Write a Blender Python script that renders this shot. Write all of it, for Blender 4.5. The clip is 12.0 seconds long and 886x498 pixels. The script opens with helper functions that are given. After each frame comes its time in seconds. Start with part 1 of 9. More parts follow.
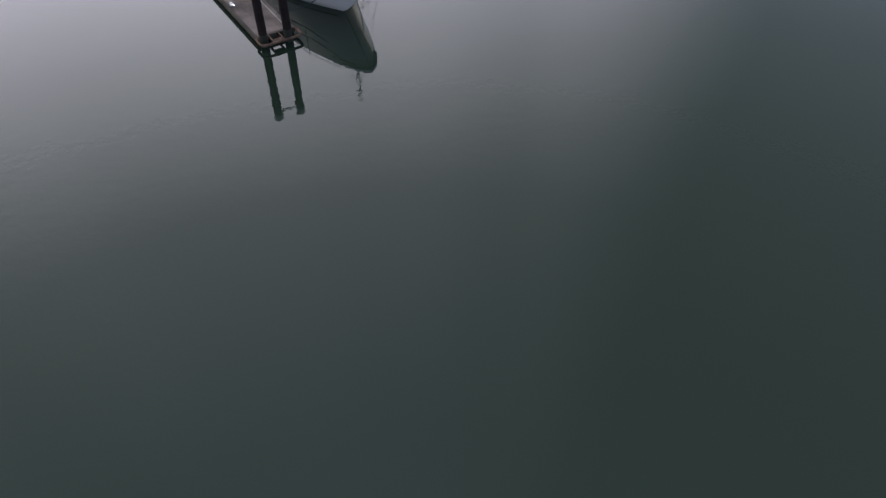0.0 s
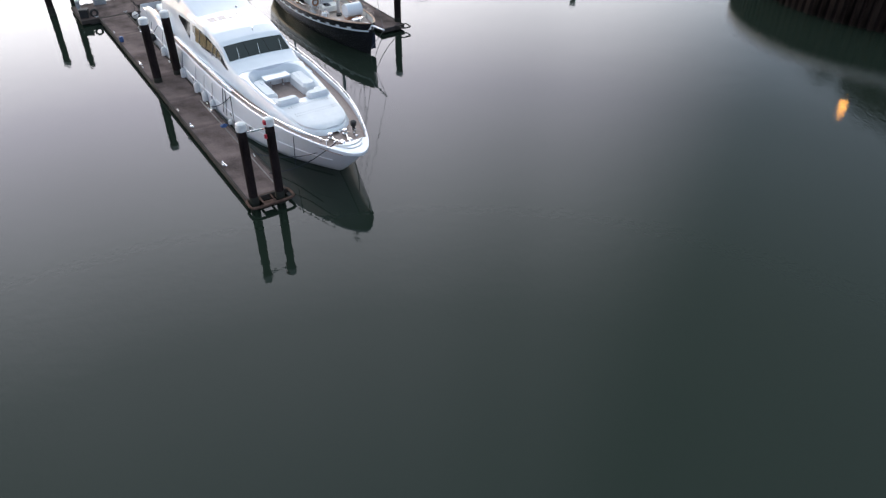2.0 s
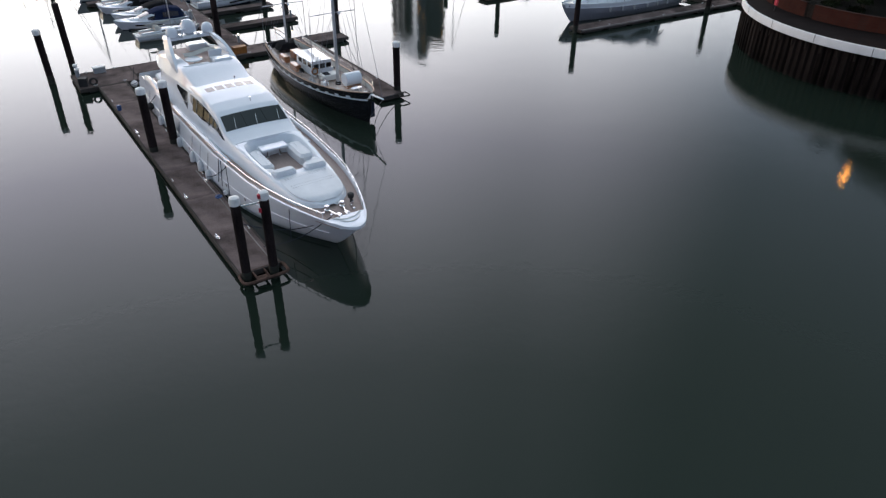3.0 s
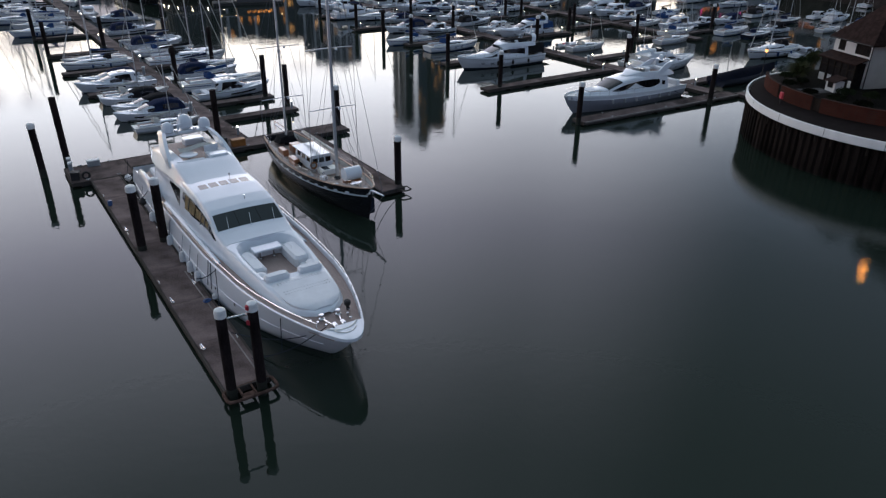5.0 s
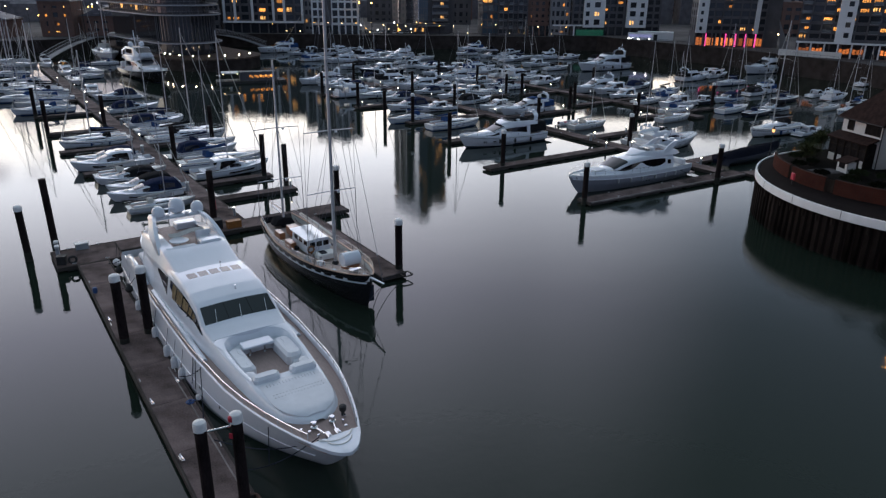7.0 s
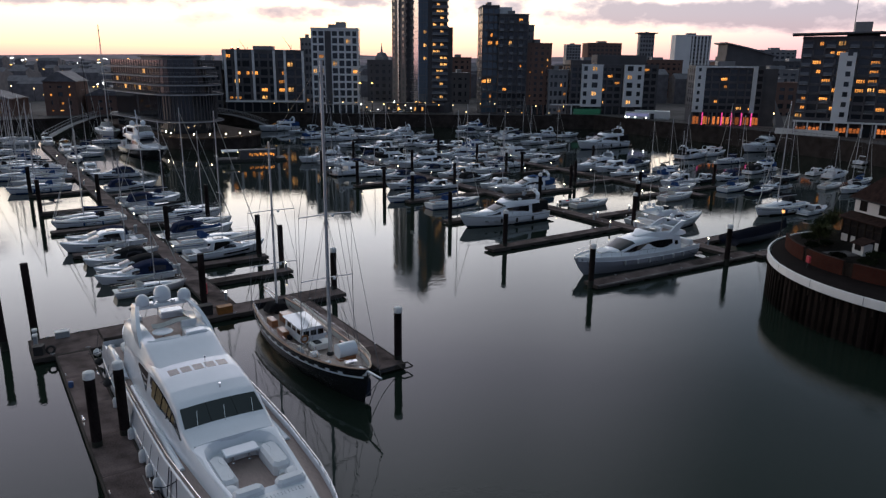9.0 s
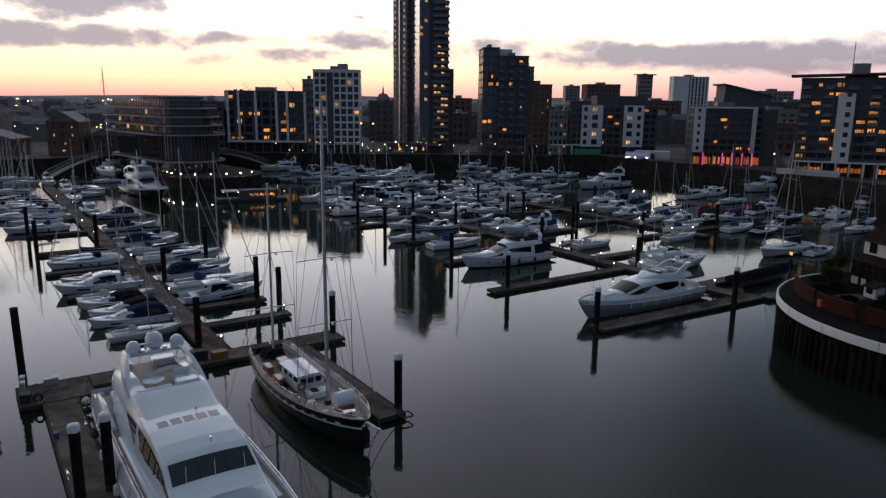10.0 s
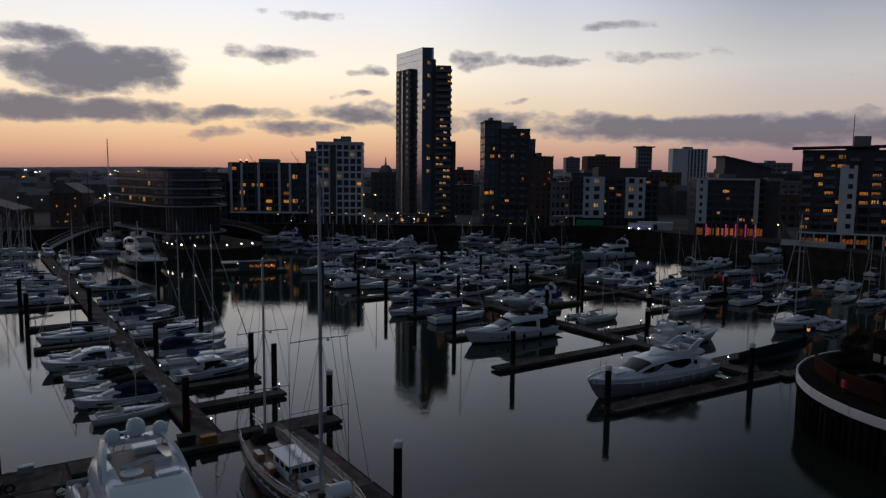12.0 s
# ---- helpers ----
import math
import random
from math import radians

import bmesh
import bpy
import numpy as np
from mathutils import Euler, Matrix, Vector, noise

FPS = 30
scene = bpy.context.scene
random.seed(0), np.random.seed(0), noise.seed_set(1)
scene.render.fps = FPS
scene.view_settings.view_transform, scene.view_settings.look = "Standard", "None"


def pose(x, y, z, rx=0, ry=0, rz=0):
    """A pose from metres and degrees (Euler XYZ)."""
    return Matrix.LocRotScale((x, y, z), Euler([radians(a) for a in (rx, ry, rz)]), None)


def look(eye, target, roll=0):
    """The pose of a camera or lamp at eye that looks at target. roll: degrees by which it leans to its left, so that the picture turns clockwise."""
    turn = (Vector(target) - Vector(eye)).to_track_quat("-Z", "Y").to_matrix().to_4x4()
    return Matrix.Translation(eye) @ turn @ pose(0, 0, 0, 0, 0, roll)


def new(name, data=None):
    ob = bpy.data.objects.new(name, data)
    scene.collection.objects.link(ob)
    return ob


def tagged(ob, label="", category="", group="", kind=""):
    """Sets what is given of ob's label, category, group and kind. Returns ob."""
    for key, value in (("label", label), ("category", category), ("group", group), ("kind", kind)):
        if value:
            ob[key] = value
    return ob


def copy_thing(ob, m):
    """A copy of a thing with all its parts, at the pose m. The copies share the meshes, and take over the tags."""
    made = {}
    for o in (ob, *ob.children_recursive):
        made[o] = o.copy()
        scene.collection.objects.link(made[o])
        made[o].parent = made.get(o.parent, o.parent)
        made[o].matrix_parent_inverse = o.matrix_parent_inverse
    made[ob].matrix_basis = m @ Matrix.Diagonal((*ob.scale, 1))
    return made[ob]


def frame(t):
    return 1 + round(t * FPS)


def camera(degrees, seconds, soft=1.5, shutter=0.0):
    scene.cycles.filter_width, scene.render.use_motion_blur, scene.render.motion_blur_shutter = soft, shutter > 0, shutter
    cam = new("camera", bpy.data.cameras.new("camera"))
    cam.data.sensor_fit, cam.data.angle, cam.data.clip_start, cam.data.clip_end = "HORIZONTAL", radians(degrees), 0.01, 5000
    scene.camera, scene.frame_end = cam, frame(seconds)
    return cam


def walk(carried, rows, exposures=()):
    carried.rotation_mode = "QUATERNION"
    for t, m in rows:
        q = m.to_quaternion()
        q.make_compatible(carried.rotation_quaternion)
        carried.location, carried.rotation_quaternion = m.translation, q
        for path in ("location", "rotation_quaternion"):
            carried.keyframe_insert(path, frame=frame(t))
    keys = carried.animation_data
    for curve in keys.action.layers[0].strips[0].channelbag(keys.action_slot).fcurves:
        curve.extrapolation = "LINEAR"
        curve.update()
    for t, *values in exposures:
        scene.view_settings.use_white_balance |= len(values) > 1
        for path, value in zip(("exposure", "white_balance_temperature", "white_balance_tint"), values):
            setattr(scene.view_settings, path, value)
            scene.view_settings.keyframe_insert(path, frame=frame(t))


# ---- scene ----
cam = camera(64.1, 12.0, soft=1.3)
PATH = [
    (0, (-1.853, -9.703, 26.235), (-1.754, -8.351, 24.765), 0.6),
    (0.5, (-1.756, -8.363, 26.194), (-1.651, -6.933, 24.8), 0.6),
    (1, (-1.675, -7.124, 26.156), (-1.566, -5.642, 24.817), 0.6),
    (1.5, (-1.607, -5.968, 26.122), (-1.495, -4.436, 24.84), 0.6),
    (2, (-1.552, -4.879, 26.091), (-1.437, -3.298, 24.871), 0.6),
    (2.5, (-1.509, -3.845, 26.063), (-1.39, -2.216, 24.91), 0.6),
    (3, (-1.477, -2.853, 26.039), (-1.354, -1.179, 24.952), 0.6),
    (3.5, (-1.454, -1.892, 26.018), (-1.328, -0.179, 24.994), 0.6),
    (5.5, (-1.432, 1.81, 25.97), (-1.303, 3.615, 25.117), 0.6),
    (6, (-1.439, 2.728, 25.967), (-1.309, 4.553, 25.16), 0.6),
    (6.5, (-1.449, 3.648, 25.967), (-1.318, 5.494, 25.207), 0.6),
    (7, (-1.46, 4.572, 25.97), (-1.328, 6.437, 25.26), 0.6),
    (9, (-1.496, 8.25, 26.018), (-1.358, 10.178, 25.506), 0.6),
    (9.5, (-1.497, 9.141, 26.038), (-1.36, 11.082, 25.579), 0.6),
    (10, (-1.493, 10.005, 26.062), (-1.356, 11.958, 25.656), 0.6),
    (10.5, (-1.483, 10.832, 26.09), (-1.347, 12.796, 25.736), 0.6),
    (11, (-1.464, 11.61, 26.121), (-1.329, 13.582, 25.817), 0.6),
    (11.5, (-1.438, 12.327, 26.155), (-1.304, 14.306, 25.902), 0.6),
    (12, (-1.401, 12.967, 26.192), (-1.269, 14.951, 25.98), 0.6),
]
EXPOSURES = [(t, stops, kelvin, 13 if t < 4 else 14) for t, stops, kelvin in ((0.0, 3.0, 6750), (1.0, 3.1, 6750), (1.5, 3.03, 6750), (2.0, 2.93, 6750), (2.5, 2.63, 6700), (3.5, 2.16, 6560), (5.5, 1.83, 6250), (6.5, 1.80, 6250), (7.0, 1.77, 6280),
                                                         (9.0, 1.42, 6480), (9.5, 1.27, 6420), (10.5, 0.64, 6250), (11.0, 0.32, 6150), (12.0, -0.27, 6100))]
walk(cam, [(t, look(eye, target, roll)) for t, eye, target, roll in PATH], EXPOSURES)


# ---- dusk sky: the sun has just set ahead and to the left ----
def maths(tree, op, a, b=None, clamp=False):
    n = tree.nodes.new("ShaderNodeMath")
    n.operation, n.use_clamp = op, clamp
    for k, v in enumerate((a, b)):
        if v is None:
            continue
        if isinstance(v, (int, float)):
            n.inputs[k].default_value = v
        else:
            tree.links.new(v, n.inputs[k])
    return n.outputs[0]


def ramp(tree, fac, stops, interpolation="LINEAR"):
    n = tree.nodes.new("ShaderNodeValToRGB")
    n.color_ramp.interpolation = interpolation
    els = n.color_ramp.elements
    while len(els) < len(stops):
        els.new(0.5)
    for e, (p, c) in zip(els, stops):
        e.position, e.color = p, (*c, 1)
    tree.links.new(fac, n.inputs[0])
    return n.outputs[0]


def mixed(tree, fac, a, b, blend="MIX"):
    n = tree.nodes.new("ShaderNodeMix")
    n.data_type, n.blend_type = "RGBA", blend
    for socket, v in ((n.inputs[0], fac), (n.inputs[6], a), (n.inputs[7], b)):
        if isinstance(v, (int, float)):
            socket.default_value = v
        elif isinstance(v, tuple):
            socket.default_value = (*v, 1)
        else:
            tree.links.new(v, socket)
    return n.outputs[2]


SUN_AZ, SUN_EL = -14.0, -2.0
world = bpy.data.worlds.new("dusk_sky")
scene.world = world
world.use_nodes = True
wt = world.node_tree
wt.nodes.clear()
coord = wt.nodes.new("ShaderNodeTexCoord").outputs["Generated"]
sep = wt.nodes.new("ShaderNodeSeparateXYZ")
wt.links.new(coord, sep.inputs[0])
az = maths(wt, "MULTIPLY", maths(wt, "ARCTAN2", sep.outputs[0], sep.outputs[1]), 57.2958)
el = maths(wt, "MULTIPLY", maths(wt, "ARCSINE", sep.outputs[2]), 57.2958)
up = maths(wt, "DIVIDE", maths(wt, "MAXIMUM", el, 0.0), 90.0)
west = ramp(wt, up, [(0.0, (0.43, 0.22, 0.19)), (0.018, (0.88, 0.49, 0.29)), (0.042, (1.12, 0.78, 0.42)), (0.085, (1.32, 1.14, 0.84)),
                     (0.15, (1.02, 1.04, 1.06)), (0.27, (0.56, 0.56, 0.66)), (0.37, (0.43, 0.45, 0.51)), (0.47, (0.215, 0.236, 0.268)), (0.68, (0.116, 0.143, 0.165)), (1.0, (0.080, 0.116, 0.140))])
north = ramp(wt, up, [(0.0, (0.33, 0.18, 0.20)), (0.02, (0.47, 0.30, 0.29)), (0.05, (0.68, 0.56, 0.47)), (0.09, (0.71, 0.67, 0.61)),
                      (0.14, (0.42, 0.46, 0.50)), (0.19, (0.142, 0.174, 0.220)), (0.26, (0.070, 0.088, 0.110)), (0.42, (0.064, 0.081, 0.090)), (0.6, (0.068, 0.090, 0.099)), (1.0, (0.080, 0.116, 0.140))])
east = ramp(wt, up, [(0.0, (0.050, 0.064, 0.100)), (0.1, (0.060, 0.078, 0.120)), (0.3, (0.062, 0.082, 0.112)), (0.6, (0.062, 0.084, 0.098)), (1.0, (0.080, 0.116, 0.140))])
turned = maths(wt, "SUBTRACT", az, SUN_AZ)
left_side = maths(wt, "LESS_THAN", turned, 0.0)
off = maths(wt, "ABSOLUTE", turned)
# the afterglow reaches farther round on the left, where the sky is clear
off = maths(wt, "MULTIPLY", off, maths(wt, "SUBTRACT", 1.0, maths(wt, "MULTIPLY", left_side, 0.22)))
near_sun = ramp(wt, maths(wt, "DIVIDE", off, 180.0), [(0.0, (0, 0, 0)), (0.07, (0.09,) * 3), (0.15, (0.43,) * 3), (0.25, (1, 1, 1)), (1.0, (1, 1, 1))], "EASE")
far_sun = ramp(wt, maths(wt, "DIVIDE", off, 180.0), [(0.0, (0, 0, 0)), (0.22, (0, 0, 0)), (0.62, (1, 1, 1)), (1.0, (1, 1, 1))], "EASE")
sky = mixed(wt, far_sun, mixed(wt, near_sun, west, north), east)

# clouds: azimuth and elevation of the middle, half width, half height, weight
CLOUDS = [(-22.6, 7.3, 5.4, 1.75, 1.35), (-19.4, 8.1, 2.9, 0.95, 1.1), (-25.6, 9.3, 3.2, 0.75, 1.0), (-32.0, 8.6, 3.4, 0.8, 0.9), (-24.5, 4.4, 8.4, 0.85, 1.2), (-34.0, 4.8, 5.0, 0.8, 1.0), (-12.6, 4.4, 4.6, 0.62, 0.95),
          (-3.2, 4.6, 4.2, 0.78, 1.0), (-8.0, 3.3, 4.2, 0.5, 0.85), (2.6, 3.9, 3.0, 0.8, 0.9), (8.2, 4.1, 4.0, 1.05, 1.0), (24.5, 3.5, 12.5, 1.05, 1.35), (35.5, 3.9, 6.0, 0.8, 1.0), (15.2, 4.0, 4.0, 0.75, 0.9),
          (-9.6, 9.1, 3.7, 0.55, 0.8), (-7.4, 12.0, 3.0, 0.4, 0.62), (-2.6, 8.3, 1.5, 0.5, 0.7), (6.2, 9.1, 2.2, 0.75, 0.78), (11.0, 8.9, 3.6, 0.5, 0.74), (17.6, 11.3, 2.4, 0.42, 0.68), (-14.3, 3.0, 1.7, 0.5, 0.7),
          (-3.4, 6.1, 1.2, 0.28, 0.66), (9.4, 5.9, 0.9, 0.25, 0.6), (-30.0, 12.6, 3.4, 0.7, 0.72), (20.5, 8.9, 4.0, 0.4, 0.55)]
pos = wt.nodes.new("ShaderNodeCombineXYZ")
wt.links.new(maths(wt, "MULTIPLY", az, 0.19), pos.inputs[0])
wt.links.new(maths(wt, "MULTIPLY", el, 0.34), pos.inputs[1])
puff = wt.nodes.new("ShaderNodeTexNoise")
puff.inputs["Scale"].default_value, puff.inputs["Detail"].default_value, puff.inputs["Roughness"].default_value = 2.6, 8.0, 0.6
wt.links.new(pos.outputs[0], puff.inputs[0])
drift = wt.nodes.new("ShaderNodeTexNoise")
drift.inputs["Scale"].default_value, drift.inputs["Detail"].default_value, drift.inputs["Roughness"].default_value = 1.1, 3.0, 0.5
wt.links.new(pos.outputs[0], drift.inputs[0])
swirl = wt.nodes.new("ShaderNodeSeparateColor")
wt.links.new(drift.outputs["Color"], swirl.inputs[0])
cloud_az = maths(wt, "ADD", az, maths(wt, "MULTIPLY", maths(wt, "SUBTRACT", swirl.outputs[0], 0.5), 7.0))
cloud_el = maths(wt, "ADD", el, maths(wt, "MULTIPLY", maths(wt, "SUBTRACT", swirl.outputs[1], 0.5), 2.0))
field = None
for a, e, w, h, k in CLOUDS:
    dx = maths(wt, "POWER", maths(wt, "DIVIDE", maths(wt, "SUBTRACT", cloud_az, a), w), 2.0)
    dy = maths(wt, "POWER", maths(wt, "DIVIDE", maths(wt, "SUBTRACT", cloud_el, e), h), 2.0)
    bump = maths(wt, "MULTIPLY", maths(wt, "SUBTRACT", 1.0, maths(wt, "MULTIPLY", maths(wt, "ADD", dx, dy), 0.5), True), k)
    field = bump if field is None else maths(wt, "MAXIMUM", field, bump)
dense = maths(wt, "ADD", field, maths(wt, "MULTIPLY", maths(wt, "SUBTRACT", puff.outputs[0], 0.5), 1.5))
cover = ramp(wt, dense, [(0.0, (0, 0, 0)), (0.30, (0, 0, 0)), (0.55, (0.55,) * 3), (0.80, (0.90,) * 3), (1.0, (0.96,) * 3)])
cloud_tone = ramp(wt, up, [(0.0, (0.34, 0.22, 0.21)), (0.04, (0.285, 0.265, 0.295)), (0.08, (0.262, 0.25, 0.285)), (0.2, (0.36, 0.35, 0.375))])
heavy = ramp(wt, dense, [(0.0, (1, 1, 1)), (0.62, (1, 1, 1)), (1.0, (0.66, 0.68, 0.72))])
sky = mixed(wt, cover, sky, mixed(wt, 1.0, cloud_tone, heavy, "MULTIPLY"))
nishita = wt.nodes.new("ShaderNodeTexSky")
nishita.sky_type, nishita.sun_disc = "NISHITA", False
nishita.sun_elevation, nishita.sun_rotation = radians(SUN_EL), radians(SUN_AZ)
sky = mixed(wt, 0.05, sky, nishita.outputs[0], "ADD")
bg = wt.nodes.new("ShaderNodeBackground")
wt.links.new(sky, bg.inputs[0])
bg.inputs[1].default_value = 1.0
wt.links.new(bg.outputs[0], wt.nodes.new("ShaderNodeOutputWorld").inputs[0])


# ---- materials ----
def material(name, colour, rough=0.5, metal=0.0, vary=0.12, scale=3.0, bump=0.0, bump_scale=40.0, streak=None, coat=0.0, random_tint=0.0):
    """A surface with tone varied at two scales, roughness variation and fine relief."""
    m = bpy.data.materials.new(name)
    m.use_nodes = True
    t = m.node_tree
    b = t.nodes["Principled BSDF"]
    tc = t.nodes.new("ShaderNodeTexCoord").outputs["Object"]
    mp = t.nodes.new("ShaderNodeMapping")
    mp.inputs["Scale"].default_value = streak or (1, 1, 1)
    t.links.new(tc, mp.inputs[0])
    big = t.nodes.new("ShaderNodeTexNoise")
    big.inputs["Scale"].default_value, big.inputs["Detail"].default_value = scale, 5
    fine = t.nodes.new("ShaderNodeTexNoise")
    fine.inputs["Scale"].default_value, fine.inputs["Detail"].default_value = scale * 14, 3
    for n in (big, fine):
        t.links.new(mp.outputs[0], n.inputs[0])
    tone = maths(t, "ADD", maths(t, "MULTIPLY", big.outputs[0], 0.7), maths(t, "MULTIPLY", fine.outputs[0], 0.3))
    if random_tint:
        rnd = t.nodes.new("ShaderNodeObjectInfo").outputs["Random"]
        tone = maths(t, "ADD", tone, maths(t, "MULTIPLY", maths(t, "SUBTRACT", rnd, 0.5), random_tint))
    lo = tuple(max(0.0, c * (1 - 2 * vary)) for c in colour)
    hi = tuple(min(1.0, c * (1 + 2 * vary)) for c in colour)
    t.links.new(ramp(t, tone, [(0.25, lo), (0.5, colour), (0.75, hi)]), b.inputs["Base Color"])
    t.links.new(maths(t, "ADD", rough - 0.08, maths(t, "MULTIPLY", fine.outputs[0], 0.16), True), b.inputs["Roughness"])
    b.inputs["Metallic"].default_value = metal
    if rough >= 0.8:
        b.inputs["Specular IOR Level"].default_value = 0.04
    b.inputs["Coat Weight"].default_value = coat
    b.inputs["Coat Roughness"].default_value = 0.08
    if bump:
        rel = t.nodes.new("ShaderNodeTexNoise")
        rel.inputs["Scale"].default_value, rel.inputs["Detail"].default_value = bump_scale, 4
        t.links.new(mp.outputs[0], rel.inputs[0])
        bp = t.nodes.new("ShaderNodeBump")
        bp.inputs["Strength"].default_value, bp.inputs["Distance"].default_value = bump, 0.02
        t.links.new(rel.outputs[0], bp.inputs["Height"])
        t.links.new(bp.outputs[0], b.inputs["Normal"])
    return m


def glowing(name, colour, strength, vary=0.5, scale=1.2):
    """A lit window or lamp: warm light, uneven as rooms are."""
    m = bpy.data.materials.new(name)
    m.use_nodes = True
    t = m.node_tree
    b = t.nodes["Principled BSDF"]
    b.inputs["Base Color"].default_value = (0.05, 0.04, 0.03, 1)
    b.inputs["Roughness"].default_value = 0.15
    b.inputs["Emission Color"].default_value = (*colour, 1)
    tc = t.nodes.new("ShaderNodeTexCoord").outputs["Object"]
    nz = t.nodes.new("ShaderNodeTexNoise")
    nz.inputs["Scale"].default_value = scale
    t.links.new(tc, nz.inputs[0])
    rnd = t.nodes.new("ShaderNodeObjectInfo").outputs["Random"]
    mottle = ramp(t, nz.outputs[0], [(0.38, (0.12,) * 3), (0.62, (1, 1, 1))])
    k = maths(t, "ADD", 1.0 - vary, maths(t, "MULTIPLY", maths(t, "MULTIPLY", mottle, maths(t, "ADD", rnd, 0.2)), 1.5 * vary))
    t.links.new(maths(t, "MULTIPLY", k, strength), b.inputs["Emission Strength"])
    return m


def glass_dark(name, colour, rough=0.04, coat=0.5):
    m = bpy.data.materials.new(name)
    m.use_nodes = True
    b = m.node_tree.nodes["Principled BSDF"]
    b.inputs["Base Color"].default_value = (*colour, 1)
    b.inputs["Roughness"].default_value = rough
    b.inputs["IOR"].default_value = 1.5
    b.inputs["Coat Weight"].default_value = coat
    return m


def water_material():
    m = bpy.data.materials.new("harbour_water")
    m.use_nodes = True
    t = m.node_tree
    b = t.nodes["Principled BSDF"]
    tc = t.nodes.new("ShaderNodeTexCoord").outputs["Object"]
    silt = t.nodes.new("ShaderNodeTexNoise")
    silt.inputs["Scale"].default_value, silt.inputs["Detail"].default_value = 0.03, 4
    t.links.new(tc, silt.inputs[0])
    t.links.new(ramp(t, silt.outputs[0], [(0.3, (0.0115, 0.0188, 0.0138)), (0.7, (0.0138, 0.0218, 0.0158))]), b.inputs["Base Color"])
    b.inputs["Roughness"].default_value = 0.004
    b.inputs["IOR"].default_value = 1.333
    height = None
    # a light breeze ruffles the water towards the rounded quay
    place = t.nodes.new("ShaderNodeSeparateXYZ")
    t.links.new(tc, place.inputs[0])
    breeze = maths(t, "MULTIPLY", maths(t, "DIVIDE", maths(t, "SUBTRACT", place.outputs[0], 12.0), 25.0, True), maths(t, "DIVIDE", maths(t, "SUBTRACT", 104.0, place.outputs[1]), 24.0, True))
    for s, k, d in ((0.16, 0.45, 1), (0.75, 0.20, 1), (1.9, 0.20, 1), (4.2, 0.085, 1), (9.5, 0.024, 0)):
        w = t.nodes.new("ShaderNodeTexNoise")
        w.inputs["Scale"].default_value, w.inputs["Detail"].default_value = s, d
        t.links.new(tc, w.inputs[0])
        v = maths(t, "MULTIPLY", w.outputs[0], k)
        if s > 4:
            v = maths(t, "MULTIPLY", v, maths(t, "ADD", 1.0, maths(t, "MULTIPLY", breeze, 4.0)))
        height = v if height is None else maths(t, "ADD", height, v)
    calm = t.nodes.new("ShaderNodeTexNoise")
    calm.inputs["Scale"].default_value, calm.inputs["Detail"].default_value = 0.018, 3
    t.links.new(tc, calm.inputs[0])
    bp = t.nodes.new("ShaderNodeBump")
    bp.inputs["Distance"].default_value = 0.055
    t.links.new(maths(t, "MULTIPLY", ramp(t, calm.outputs[0], [(0.35, (0.45,) * 3), (0.7, (1, 1, 1))]), 0.5), bp.inputs["Strength"])
    t.links.new(height, bp.inputs["Height"])
    t.links.new(bp.outputs[0], b.inputs["Normal"])
    return m


WATER = water_material()
GELCOAT = material("white_gelcoat", (0.70, 0.74, 0.79), 0.22, vary=0.03, scale=0.6, coat=0.4)
OFFWHITE = material("offwhite_deck", (0.70, 0.70, 0.68), 0.5, vary=0.05, scale=1.5, bump=0.15, bump_scale=120)
VINYL = material("white_vinyl_cushion", (0.68, 0.70, 0.73), 0.55, vary=0.04, scale=2.0, bump=0.2, bump_scale=8)
NAVY = material("navy_hull_paint", (0.012, 0.015, 0.03), 0.18, vary=0.15, scale=1.0, coat=0.5)
BLACK_HULL = material("black_hull_paint", (0.012, 0.012, 0.016), 0.25, vary=0.2, scale=1.0, coat=0.3)
STEELHULL = material("steel_grey_hull", (0.33, 0.35, 0.40), 0.25, vary=0.05, scale=0.6, coat=0.3)
GREYHULL = material("pale_grey_hull", (0.55, 0.58, 0.62), 0.25, vary=0.04, scale=0.6, coat=0.3)
ANTIFOUL = material("dark_antifouling", (0.02, 0.03, 0.05), 0.8, vary=0.3, scale=2.0)
TEAK = material("weathered_teak", (0.28, 0.21, 0.19), 0.65, vary=0.18, scale=2.0, streak=(1, 14, 1), bump=0.2, bump_scale=10)
VARNISH = material("varnished_wood", (0.26, 0.10, 0.04), 0.3, vary=0.25, scale=3.0, streak=(1, 1, 8), coat=0.4)
BOAT_GLASS = glass_dark("dark_boat_window", (0.006, 0.007, 0.010), 0.06, 0.0)
SCREEN_GLASS = glass_dark("tinted_windscreen", (0.016, 0.022, 0.024), 0.05, 0.0)
CURTAIN = material("cream_cabin_curtain", (0.24, 0.18, 0.10), 0.8, vary=0.45, scale=3.0, streak=(6, 1, 0.6))
STEEL = material("polished_steel", (0.62, 0.63, 0.65), 0.22, metal=1.0, vary=0.06)
ALLOY = material("grey_spar_alloy", (0.50, 0.51, 0.53), 0.4, metal=0.6, vary=0.08, scale=1.0)
WIRE = material("rigging_wire", (0.16, 0.16, 0.17), 0.5, metal=0.4, vary=0.1)
ROPE_DARK = material("dark_mooring_rope", (0.03, 0.035, 0.05), 0.9, vary=0.3, scale=20)
RUBBER = material("black_rubber", (0.015, 0.015, 0.016), 0.7, vary=0.3)
FENDER = material("scuffed_fender", (0.42, 0.43, 0.45), 0.6, vary=0.2, scale=5)
